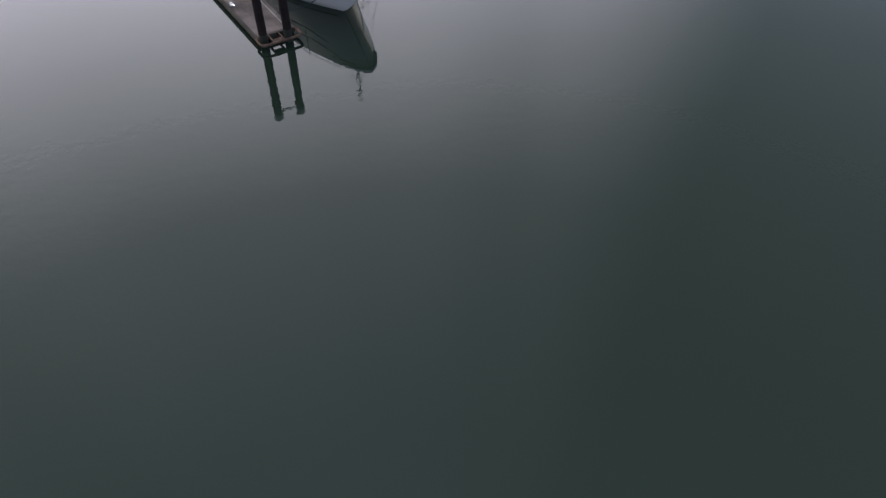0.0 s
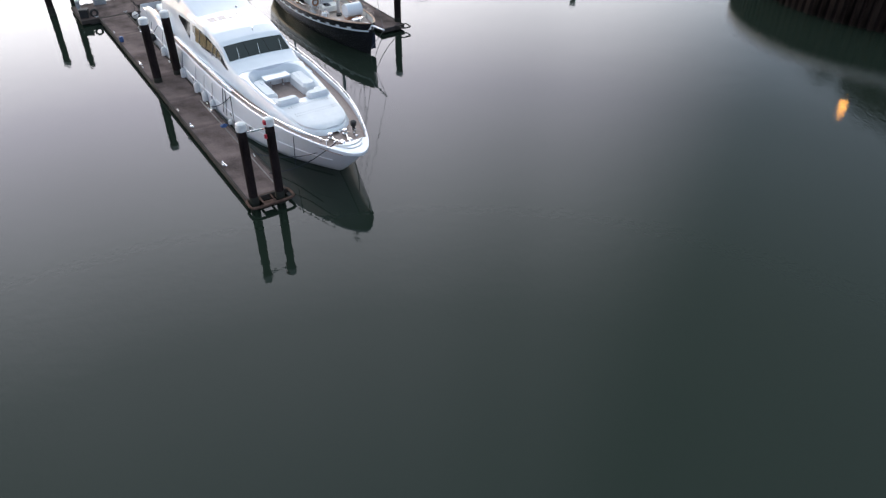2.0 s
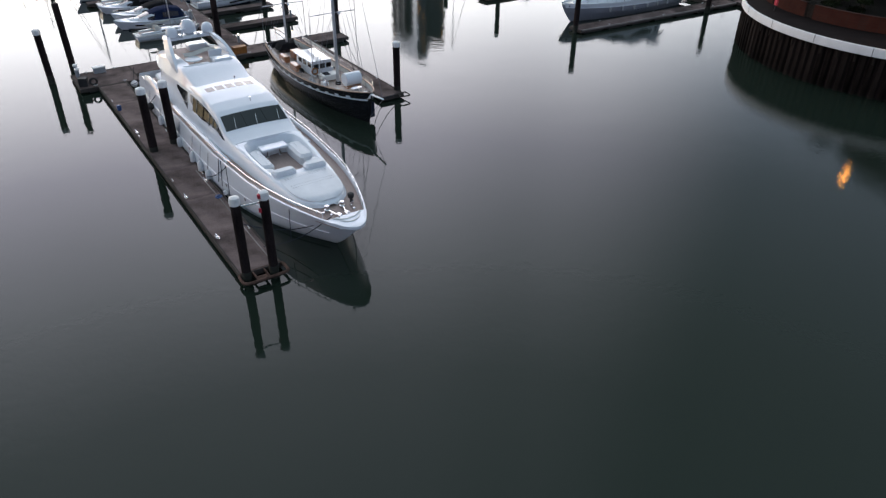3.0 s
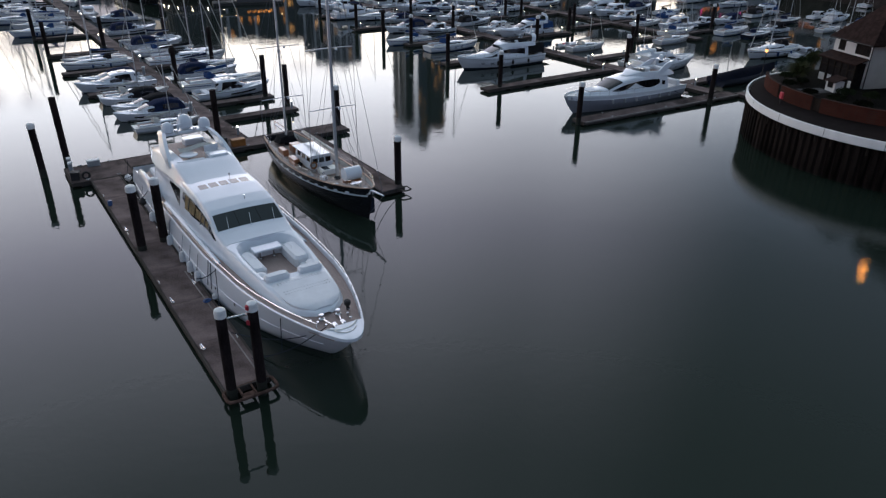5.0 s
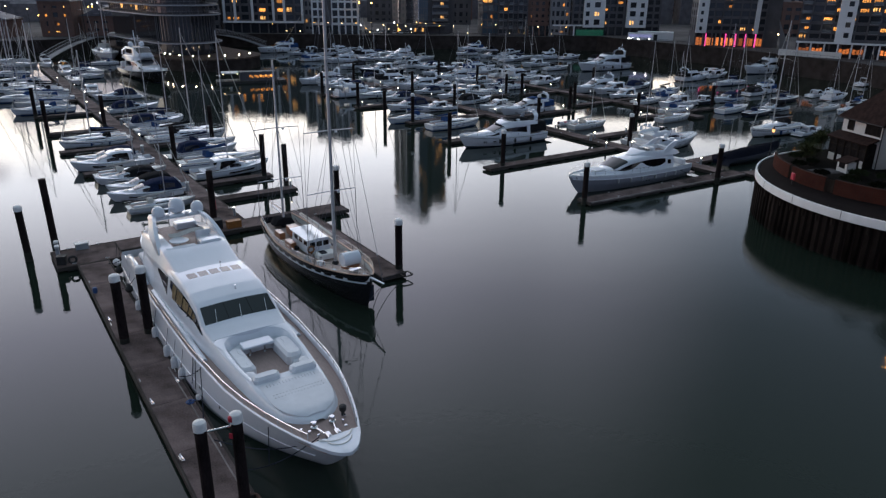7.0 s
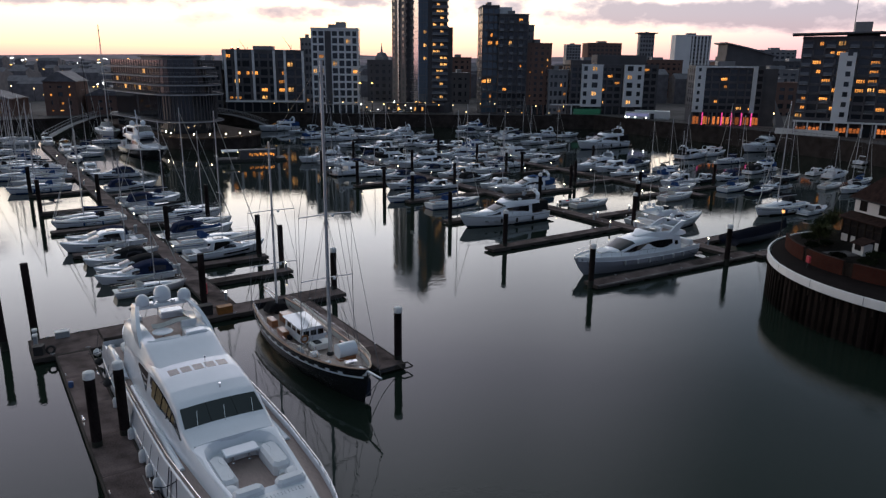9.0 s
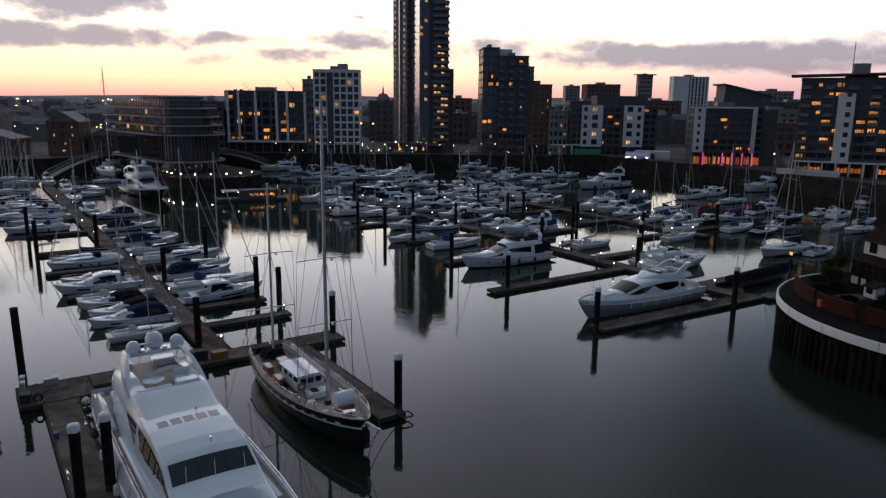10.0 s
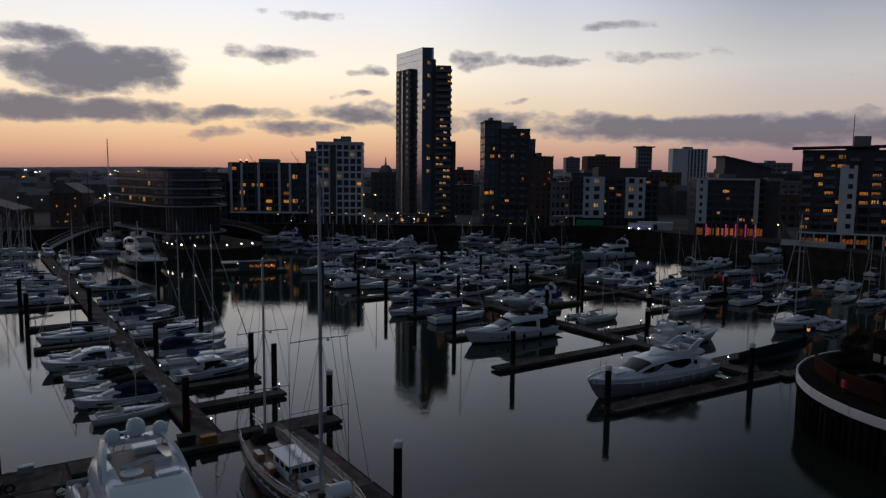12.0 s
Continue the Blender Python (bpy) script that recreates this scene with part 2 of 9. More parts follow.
CANVAS_NAVY = material("navy_canvas", (0.014, 0.022, 0.055), 0.9, vary=0.25, scale=2.5, bump=0.4, bump_scale=6)
CANVAS_BLUE = material("blue_canvas", (0.025, 0.06, 0.16), 0.9, vary=0.2, scale=2.5, bump=0.4, bump_scale=6)
CANVAS_BLACK = material("black_canvas", (0.018, 0.018, 0.02), 0.9, vary=0.3, scale=2.5, bump=0.4, bump_scale=6)
CANVAS_CREAM = material("cream_canvas", (0.5, 0.49, 0.46), 0.9, vary=0.12, scale=2.5, bump=0.4, bump_scale=6)
DOCK_TOP = material("worn_pontoon_deck", (0.122, 0.092, 0.087), 0.85, vary=0.42, scale=0.7, bump=0.35, bump_scale=30, random_tint=0.25)
DOCK_EDGE = material("pontoon_timber_edge", (0.07, 0.06, 0.055), 0.8, vary=0.3, scale=1.5, streak=(0.3, 4, 4), bump=0.3)
RUST = material("rusty_guide_steel", (0.10, 0.062, 0.05), 0.8, vary=0.4, scale=3.0, bump=0.4, bump_scale=25)
DOCK_STRIP = material("worn_pale_timber", (0.24, 0.21, 0.20), 0.8, vary=0.3, scale=2.0, streak=(0.3, 4, 4))
DOCK_FLOAT = material("wet_concrete_float", (0.025, 0.025, 0.024), 0.7, vary=0.4, scale=1.5)
PILE_DARK = material("tarred_steel_pile", (0.024, 0.018, 0.018), 0.8, vary=0.45, scale=0.9, bump=0.4, bump_scale=14, streak=(1, 1, 0.35))
PILE_WEED = material("weedy_pile_foot", (0.012, 0.014, 0.009), 0.75, vary=0.5, scale=4, bump=0.6, bump_scale=20)
PILE_CAP = material("white_pile_cap", (0.68, 0.68, 0.67), 0.5, vary=0.12, scale=3)
RED_PAINT = material("red_marker_paint", (0.45, 0.03, 0.05), 0.5, vary=0.15)
ORANGE = material("orange_plastic", (0.28, 0.11, 0.025), 0.6, vary=0.2)
BLUE_PLASTIC = material("blue_plastic", (0.03, 0.08, 0.22), 0.5, vary=0.2)
GREY_BOX = material("grey_service_box", (0.28, 0.30, 0.32), 0.5, vary=0.1)
LAMP_WHITE = glowing("cool_pontoon_lamp", (1.0, 0.86, 0.58), 6.0, 0.1)
LAMP_WARM = glowing("warm_lamp", (1.0, 0.62, 0.22), 9.0, 0.1)


# ---- mesh helpers ----
class Geo:
    """Vertices and faces gathered for one mesh."""

    def __init__(self):
        self.v, self.f = [], []

    def add(self, verts, faces):
        k = len(self.v)
        self.v += [tuple(p) for p in verts]
        self.f += [tuple(i + k for i in f) for f in faces]
        return self

    def box(self, x0, y0, z0, x1, y1, z1, c=0.0):
        """A box; c bevels its upright and top edges."""
        if not c:
            p = [(x, y, z) for z in (z0, z1) for x, y in ((x0, y0), (x1, y0), (x1, y1), (x0, y1))]
            return self.add(p, [(3, 2, 1, 0), (4, 5, 6, 7), (0, 1, 5, 4), (1, 2, 6, 5), (2, 3, 7, 6), (3, 0, 4, 7)])

        def octagon(z, i):
            a, b, e, g = x0 + i, x1 - i, y0 + i, y1 - i
            return [(a + c, e, z), (b - c, e, z), (b, e + c, z), (b, g - c, z), (b - c, g, z), (a + c, g, z), (a, g - c, z), (a, e + c, z)]

        rings = octagon(z0, 0) + octagon(z1 - c, 0) + octagon(z1, c * 0.8)
        f = [tuple(range(7, -1, -1)), tuple(range(16, 24))]
        f += [(k * 8 + i, k * 8 + (i + 1) % 8, k * 8 + 8 + (i + 1) % 8, k * 8 + 8 + i) for k in (0, 1) for i in range(8)]
        return self.add(rings, f)

    def prism(self, outline, z0, z1):
        """An upright prism over a closed outline, counter-clockwise."""
        n = len(outline)
        v = [(x, y, z0) for x, y in outline] + [(x, y, z1) for x, y in outline]
        return self.add(v, [tuple(range(n - 1, -1, -1)), tuple(range(n, 2 * n))] + [(i, (i + 1) % n, n + (i + 1) % n, n + i) for i in range(n)])

    def lathe(self, profile, n=16, at=(0, 0, 0)):
        """Rings of (radius, z), closed at both ends."""
        v = [(at[0] + r * math.cos(2 * math.pi * i / n), at[1] + r * math.sin(2 * math.pi * i / n), at[2] + z) for r, z in profile for i in range(n)]
        f = [(k * n + i, k * n + (i + 1) % n, (k + 1) * n + (i + 1) % n, (k + 1) * n + i) for k in range(len(profile) - 1) for i in range(n)]
        m = (len(profile) - 1) * n
        return self.add(v, f + [tuple(range(n - 1, -1, -1)), tuple(range(m, m + n))])

    def tube(self, pts, r, n=6, r1=None):
        """A tube along points, tapering to r1."""
        pts = [Vector(p) for p in pts]
        v, f = [], []
        for k, p in enumerate(pts):
            way = (pts[min(k + 1, len(pts) - 1)] - pts[max(k - 1, 0)]).normalized()
            a = way.orthogonal().normalized() if k == 0 else (a - way * a.dot(way)).normalized()
            b = way.cross(a)
            rad = r + ((r1 if r1 is not None else r) - r) * k / max(1, len(pts) - 1)
            v += [p + rad * (a * math.cos(2 * math.pi * i / n) + b * math.sin(2 * math.pi * i / n)) for i in range(n)]
        for k in range(len(pts) - 1):
            f += [(k * n + i, k * n + (i + 1) % n, (k + 1) * n + (i + 1) % n, (k + 1) * n + i) for i in range(n)]
        m = (len(pts) - 1) * n
        return self.add(v, f + [tuple(range(n - 1, -1, -1)), tuple(range(m, m + n))])

    def grid(self, rows):
        """A sheet through rows of points."""
        n = len(rows[0])
        return self.add([p for row in rows for p in row],
                        [(k * n + i, k * n + i + 1, (k + 1) * n + i + 1, (k + 1) * n + i) for k in range(len(rows) - 1) for i in range(n - 1)])

    def slab(self, rows, thick):
        """A sheet with thickness downwards and closed rims."""
        lower = [[(x, y, z - thick) for x, y, z in row] for row in rows]
        self.grid(rows)
        self.grid([row[::-1] for row in lower])
        for a, b in ((rows[0], lower[0]), (rows[-1][::-1], lower[-1][::-1])):
            self.grid([b, a])
        for a, b in (([r[0] for r in rows][::-1], [r[0] for r in lower][::-1]), ([r[-1] for r in rows], [r[-1] for r in lower])):
            self.grid([b, a])
        return self

    def mesh(self, name, mat, smooth=True):
        me = bpy.data.meshes.new(name)
        me.from_pydata(self.v, [], self.f)
        me.materials.append(mat)
        if smooth:
            me.shade_smooth()
            me.set_sharp_from_angle(angle=radians(32))
        return me


def part(name, geo, mat, parent, label="", smooth=True):
    """One mesh object under a thing or under a part."""
    ob = new(name, geo.mesh(name, mat, smooth) if isinstance(geo, Geo) else geo)
    ob.parent = parent
    if label:
        ob["label"] = label
    return ob


def thing(name, at, turn, label, category, group="", kind=""):
    """An Empty that carries the parts of one thing."""
    ob = new(name)
    ob.matrix_basis = pose(*at, 0, 0, turn)
    return tagged(ob, label, category, group, kind)


# ---- plan: the pontoons lie on one lattice; U runs out along the long yacht's keel, V across it ----
U_DIR, V_DIR, PLAN_O = Vector((0.502, -0.865)), Vector((0.865, 0.502)), Vector((-3.5, 38.5))
U_TURN, V_TURN = -59.87, 30.13


def plan(u, v, z=0.0):
    p = PLAN_O + U_DIR * u + V_DIR * v
    return (p.x, p.y, z)


# ---- water: one sheet to the horizon ----
sea = new("water", Geo().grid([[(x, y, 0.0) for x in (-4500, -600, 0, 600, 4500)] for y in (-4500, -600, 0, 600, 4800)]).mesh("water", WATER, False))
tagged(sea, "calm dark green harbour water with faint ripples", "water", kind="structure")


# ---- pontoons ----
def pontoon(u0, u1, v0, v1, label, lamps=()):
    """A floating walkway between plan limits, along its longer side."""
    along_u = u1 - u0 > v1 - v0
    length, width = (u1 - u0, v1 - v0) if along_u else (v1 - v0, u1 - u0)
    x, y, _ = plan((u0 + u1) / 2, (v0 + v1) / 2)
    ob = thing("pontoon", (x, y, 0), U_TURN if along_u else V_TURN, label, "pontoon", "marina pontoons")
    h, w = length / 2, width / 2
    n = max(1, round(length / 4.0))
    tank = Geo().box(-0.38 * length / n, -w + 0.12, -0.25, 0.38 * length / n, w - 0.12, 0.28, 0.05).mesh("float", DOCK_FLOAT, False)
    if u1 < -46:
        tanks = Geo()
        for i in range(n):
            q = -h + length * (i + 0.5) / n
            tanks.box(q - 0.38 * length / n, -w + 0.12, -0.25, q + 0.38 * length / n, w - 0.12, 0.28)
        tagged(part("float", tanks, DOCK_FLOAT, ob, smooth=False), kind="stuff")
    else:
        for i in range(n):
            part("float", tank, None, ob).location = (-h + length * (i + 0.5) / n, 0, 0)
    m = max(1, round(length / 5.5))
    plank = Geo().box(-0.5 * length / m + 0.012, -w + 0.16, 0.30, 0.5 * length / m - 0.012, w - 0.16, 0.50, 0.012).mesh("deck_panel", DOCK_TOP, False)
    for i in range(m):
        p = part("deck_panel", plank, None, ob)
        p.location = (-h + length * (i + 0.5) / m, 0, random.uniform(-0.004, 0.004))
    for s in (-1, 1):
        part("edge_beam", Geo().box(-h, s * w - (0.15 if s > 0 else 0), 0.16, h, s * w + (0 if s > 0 else 0.15), 0.53, 0.02), DOCK_EDGE, ob)
        part("edge_beam", Geo().box(s * h - (0.0 if s > 0 else 0.12), -w, 0.14, s * h + (0.12 if s > 0 else 0.0), w, 0.525, 0.02), DOCK_EDGE, ob)
    cleat = Geo().box(-0.03, -0.03, 0.5, 0.03, 0.03, 0.62).tube([(-0.2, 0, 0.63), (0.2, 0, 0.63)], 0.03, 6).mesh("cleat", ALLOY)
    for i in range(max(2, round(length / 9)) if u1 > -46 else 0):
        for s in (-1, 1):
            c = part("cleat", cleat, None, ob)
            c.location = (-h + length * (i + 0.5) / max(2, round(length / 9)), s * (w - 0.25), 0.02)
    return ob


def pile(x, y, top, r=0.34, cap=True, tilt=(0, 0), red=False):
    ob = thing("mooring_pile", (x, y, 0), random.uniform(0, 360), "dark tarred steel mooring pile" + (" with a white cap" if cap else " with a bare top"), "pile", "mooring piles")
    ob.matrix_basis = pose(x, y, 0, tilt[0], tilt[1], 0)
    part("shaft", Geo().lathe([(r, 0.9), (r, top)], 18), PILE_DARK, ob)
    part("foot", Geo().lathe([(r * 1.04, -1.5), (r * 1.06, 0.2), (r * 1.03, 0.75), (r * 1.0, 0.92)], 18), PILE_WEED, ob)
    if cap:
        part("cap", Geo().lathe([(r * 1.12, top - 0.12), (r * 1.14, top + 0.22), (r * 1.0, top + 0.34), (r * 0.45, top + 0.42)], 18), PILE_CAP, ob)
    if red:
        lamp = part("marker_light", Geo().lathe([(0.12, 0), (0.14, 0.06), (0.14, 0.24), (0.06, 0.3)], 10, (-r * 0.7, -r * 0.7, top + 0.02)), RED_PAINT, ob, "red marker light")
        part("reflector", Geo().box(-0.09, -0.03, -0.14, 0.09, 0.03, 0.14, 0.01), RED_PAINT, ob, "red reflector plate").matrix_basis = pose(-0.25, -r - 0.02, top - 0.75, 0, 0, -15)
    return ob


def collar(u, v, w=1.0, back=1):
    """The steel loop that ties a pontoon to its pile."""
    ob = thing("pile_collar", plan(u, v), U_TURN, "worn steel pile guide frame on a pontoon end", "pile guide", "pile guides")
    pts = [(-w / 2, -w / 2), (w / 2 - 0.15, -w / 2), (w / 2, -w / 2 + 0.15), (w / 2, w / 2 - 0.15), (w / 2 - 0.15, w / 2), (-w / 2, w / 2)]
    part("guide_frame", Geo().tube([(x, y, 0.47) for x, y in pts + pts[:1]], 0.07, 6), DOCK_EDGE, ob)
    return ob


GREYDECK = "weathered grey-brown floating pontoon with a timber edge"
pontoon(-39.9, -0.3, -9.12, -6.3, "long weathered floating pontoon beside the white yacht")
pontoon(-45.2, -40.05, -10.7, -5.0, "wide pontoon head where two pontoons meet")
pontoon(-45.2, -42.0, -4.85, 20.3, GREYDECK)
pontoon(-41.85, -22.0, 13.5, 16.1, "floating pontoon finger beside the dark-hulled ketch")
pontoon(-215.0, -45.35, 6.1, 8.85, "main walkway pontoon running between the moored boats")
for u, v0, v1 in ((-54.6, 9.0, 18.8), (-62.6, 9.0, 18.6), (-76.0, 9.0, 18.0), (-90, 9.0, 19.0), (-104, 9.0, 19.0), (-120, 9, 19.0), (-108.2, -4.0, 5.95), (-127.5, -4.0, 5.95), (-92.0, -4.0, 5.95), (-76, -3.0, 5.95), (-146, -4, 5.95)):
    pontoon(u - 0.9, u + 0.9, v0, v1, GREYDECK)
for u, v0, v1, half, turn in ((-28.98, 46.8, 76.0, 1.2, -3.2), (-26.7, 76.3, 83.0, 1.0, -7.0)):
    berth = pontoon(u - half, u + half, v0, v1, "floating pontoon alongside the moored motor yacht")
    berth.matrix_basis = berth.matrix_basis @ pose(0, 0, 0, 0, 0, turn)
    part("pale_edge", Geo().box(-(v1 - v0) / 2 + 0.1, -half - 0.012, 0.36, (v1 - v0) / 2 - 0.1, -half + 0.17, 0.545, 0.01), DOCK_STRIP, berth, "worn pale edge strip")
pontoon(-150.0, -30.0, 72.8, 75.4, "walkway pontoon in the middle of the marina")
for u, v0, v1 in ((-49.4, 46.6, 72.65), (-67.4, 51.4, 72.65), (-85.5, 55.0, 72.65), (-106.0, 54.5, 72.65), (-126, 56, 72.65), (-36.0, 75.55, 82.0), (-57.0, 75.55, 86.0), (-80.0, 75.55, 92.0), (-104.0, 75.55, 94.0), (-128.0, 75.55, 94.0)):
    pontoon(u - 1.0, u + 1.0, v0, v1, GREYDECK)
pontoon(-150.0, -60.0, 108.0, 110.5, "walkway pontoon among the far moored boats")
for u in (-66, -84, -102, -120, -138):
    pontoon(u - 0.9, u + 0.9, 97.0, 107.85, GREYDECK)
    pontoon(u - 0.9, u + 0.9, 110.65, 121.0, GREYDECK)

# piles: plan place, height, cap
pile(-11.0, 34.0, 5.75, r=0.29)
pile(-9.42, 34.65, 5.75, r=0.29, red=True)
for u, v, top, cap in ((-21.6, -8.55, 5.6, True), (-22.3, -6.65, 5.6, True), (-23.1, 16.05, 5.0, True), (-44.3, 20.0, 5.0, True), 
                        (-62.2, 17.6, 6.2, False), (-55.8, 18.2, 6.0, False), (-45.8, 5.6, 6.4, False), (-66.5, 51.6, 5.5, False), (-85.4, 56, 5.5, True),
                       (-93.4, 54.4, 5.6, False), (-106, 55.0, 5.6, False), (-76.5, 9.3, 5.8, False), (-108, -3.9, 6.2, False), (-127.5, -3.8, 6.0, False), (-111, 5.7, 6.0, False),
                       (-120, 18.9, 6, False), (-90, 18.9, 6, False), (-57, 85.8, 5.4, True), (-80, 91.8, 5.4, False), (-104, 93.8, 5.4, True), (-49, 76.0, 5.4, True), (-66, 97.0, 5.4, False),
                       (-84, 97.0, 5.4, False), (-102, 97.0, 5.4, False), (-120, 97.0, 5.4, False), (-66, 120.8, 5.4, True), (-102, 120.8, 5.4, False), (-138, 97, 5.4, False), (-126, 56, 5.6, False),
                       (-95, 72.4, 5.5, True), (-72, 76.0, 5.5, True), (-118, 76, 5.5, False), (-141, 72, 5.5, False)):
    x, y, _ = plan(u, v)
    pile(x, y, top, cap=cap)
pile(21.98, 87.67, 5.0)
pile(42.9, 96.6, 5.2)
pile(14.4, 105.8, 5.4)
pile(-36.28, 74.98, 7.2, cap=False, tilt=(0, -0.8))
pile(-37.17, 71.23, 5.2, tilt=(0, -1.0))
end = thing("pile_guide", plan(0.28, -7.71), U_TURN, "rusty steel guide frame round two piles at the pontoon end", "pile guide", "pile guides")
loop = [(0.62 * math.copysign(abs(math.cos(a)) ** 0.35, math.cos(a)), 1.48 * math.copysign(abs(math.sin(a)) ** 0.35, math.sin(a)), 0.44) for a in np.linspace(0, 2 * math.pi, 33)]
part("outer_loop", Geo().tube(loop, 0.10, 7), RUST, end, "rounded rusty steel loop")
for y0, y1 in ((-0.62, -0.50), (0.12, 0.24)):
    part("cross_bar", Geo().box(-0.6, y0, 0.36, 0.6, y1, 0.5, 0.02), RUST, end)
part("chafe_plate", Geo().box(0.12, -0.5, 0.34, 0.56, 0.12, 0.46, 0.02), RUST, end)
strip = thing("chafing_strip", plan(-8.2, -6.78, 0.5), U_TURN, "pale worn timber strip along a pontoon deck", "deck strip")
for i in range(4):
    part("batten", Geo().box(-7.9 + 4.0 * i, -0.045, -0.02, -3.95 + 4.0 * i, 0.045, 0.05, 0.012), DOCK_STRIP, strip)
collar(-21.6, 15.9)
tie = thing("pile_brace", (-10.2, 34.33, 5.45), 22.4, "thin steel bar bracing two mooring piles", "brace")
part("bar", Geo().tube([(-0.55, 0, 0), (0.55, 0, 0)], 0.06, 6), STEEL, tie)


# ---- boat building kit ----
def sharp_hull(L, B, bow, stern, draft=0.5, rake=0.12, full=2.6, fine=1.7, aft=0.86, transom=0.0, ns=26, nl=9, knuckle=0.0, spring=0.15):
    """Half-breadths of a hull by station and level. Local x runs to the bow, with 0 amidships at the waterline.
    Returns point(s, l): s 0 stern to 1 bow, l 0 keel to 1 sheer."""

    def point(s, l):
        lw = l ** 0.9
        x_bow = L / 2 - rake * L * (1 - lw) ** 1.35
        x = -L / 2 + transom * (1 - lw) + s * (x_bow + L / 2 - transom * (1 - lw))
        s0 = 0.36
        body = aft + (1 - aft) * math.sin(min(1.0, s / s0) * math.pi / 2) if s < s0 else 1.0
        if s >= s0:
            p = fine + (full - fine) * lw ** 1.3
            body = max(0.0, 1 - ((s - s0) / (1 - s0)) ** p)
            body = body ** (0.92 - 0.25 * lw)
        breadth = (0.30 + 0.70 * min(1.0, lw * 1.5) ** 0.55 + knuckle * max(0.0, lw - 0.6)) if l > 0 else 0.02
        sheer = stern + (bow - stern) * s ** 1.8 - spring * math.sin(s * math.pi) * (bow - stern)
        z = -draft + (sheer + draft) * l
        return (x, B / 2 * body * breadth / (1 + 0.4 * knuckle), z)

    return point


def hull_geo(point, l0=0.0, l1=1.0, ns=26, nl=9, s1=1.0):
    g = Geo()
    for side in (1, -1):
        rows = []
        for i in range(ns + 1):
            s = s1 * i / ns
            row = [point(s, l0 + (l1 - l0) * k / nl) for k in range(nl + 1)]
            rows.append([(x, side * y, z) for x, y, z in row])
        g.grid(rows if side > 0 else [r[::-1] for r in rows])
    rim = [point(0, l0 + (l1 - l0) * k / nl) for k in range(nl + 1)]
    g.grid([[(x, y, z) for x, y, z in rim], [(x, -y, z) for x, y, z in rim]])
    return g


def deck_rows(point, drop=0.0, inset=0.0, camber=0.06, s0=0.0, s1=1.0, ns=26):
    rows = []
    for i in range(ns + 1):
        x, y, z = point(s0 + (s1 - s0) * i / ns, 1.0)
        y = max(0.0, y - inset)
        rows.append([(x, y * k, z - drop + camber * (1 - k * k)) for k in (-1, -0.5, 0, 0.5, 1)])
    return rows


class House:
    """A cabin lofted from stations (x, half width at the foot, half width at the roof, z foot, z roof)."""

    def __init__(self, stations, corner=0.22, camber=0.08):
        self.s = np.array(stations, float)
        self.s = self.s[np.argsort(self.s[:, 0])]
        self.corner, self.camber = corner, camber

    def at(self, x, a, out=0.0):
        """a: -1 to 1 round the section; 0 the roof's middle, +-1 the foot."""
        wb, wt, zb, zt = (np.interp(x, self.s[:, 0], self.s[:, k]) for k in (1, 2, 3, 4))
        side, a = (1 if a >= 0 else -1), 1 - abs(a)
        c = min(self.corner, max(0.02, (zt - zb) * 0.6), max(0.02, wt * 0.6))
        if a < 0.5:
            k = a / 0.5
            y, z = wb + (wt - wb) * k, zb + (zt - c - zb) * k
            ny, nz = 1.0, 0.2
        elif a < 0.66:
            k = (a - 0.5) / 0.16 * math.pi / 2
            y, z = wt - c * (1 - math.cos(k)), zt - c + c * math.sin(k)
            ny, nz = math.cos(k), math.sin(k)
        else:
            k = (a - 0.66) / 0.34
            y, z = (wt - c) * (1 - k), zt + self.camber * (1 - (1 - k) ** 2)
            ny, nz = 0.0, 1.0
        return (x, side * (y + out * ny), z + out * nz)

    def geo(self, step=0.4):
        x0, x1 = self.s[0, 0], self.s[-1, 0]
        xs = sorted(set(np.round(np.r_[np.linspace(x0, x1, max(4, int((x1 - x0) / step))), self.s[:, 0]], 3)))
        marks = [1, 0.86, 0.7, 0.5, 0.44, 0.39, 0.34, 0.22, 0.11, 0]
        ring = [-m for m in marks] + [m for m in marks[::-1][1:]]
        g = Geo().grid([[self.at(x, a) for a in ring] for x in xs])
        for x, flip in ((xs[0], False), (xs[-1], True)):
            loop = [self.at(x, a) for a in ring]
            g.add(loop, [tuple(range(len(ring)))[:: -1 if flip else 1]])
        return g

    def panel(self, x0, x1, lo, hi, side=1, out=0.02, nx=10, na=4, thick=0.03):
        """A pane on the surface. lo and hi: section places, numbers or functions of 0..1 along x."""
        lo_, hi_ = (f if callable(f) else (lambda k, f=f: f) for f in (lo, hi))
        def rows(o):
            return [[self.at(x0 + (x1 - x0) * i / nx, side * (lo_(i / nx) + (hi_(i / nx) - lo_(i / nx)) * j / na), o) for j in range(na + 1)] for i in range(nx + 1)]
        top, low = rows(out), rows(out - thick)
        g = Geo().grid(top if side < 0 else [r[::-1] for r in top])
        edge_t = top[0] + [r[-1] for r in top[1:]] + top[-1][-2::-1] + [r[0] for r in top[-2:0:-1]]
        edge_l = low[0] + [r[-1] for r in low[1:]] + low[-1][-2::-1] + [r[0] for r in low[-2:0:-1]]
        n = len(edge_t)
        g.add(edge_t + edge_l, [(i, (i + 1) % n, n + (i + 1) % n, n + i) for i in range(n)])
        return g


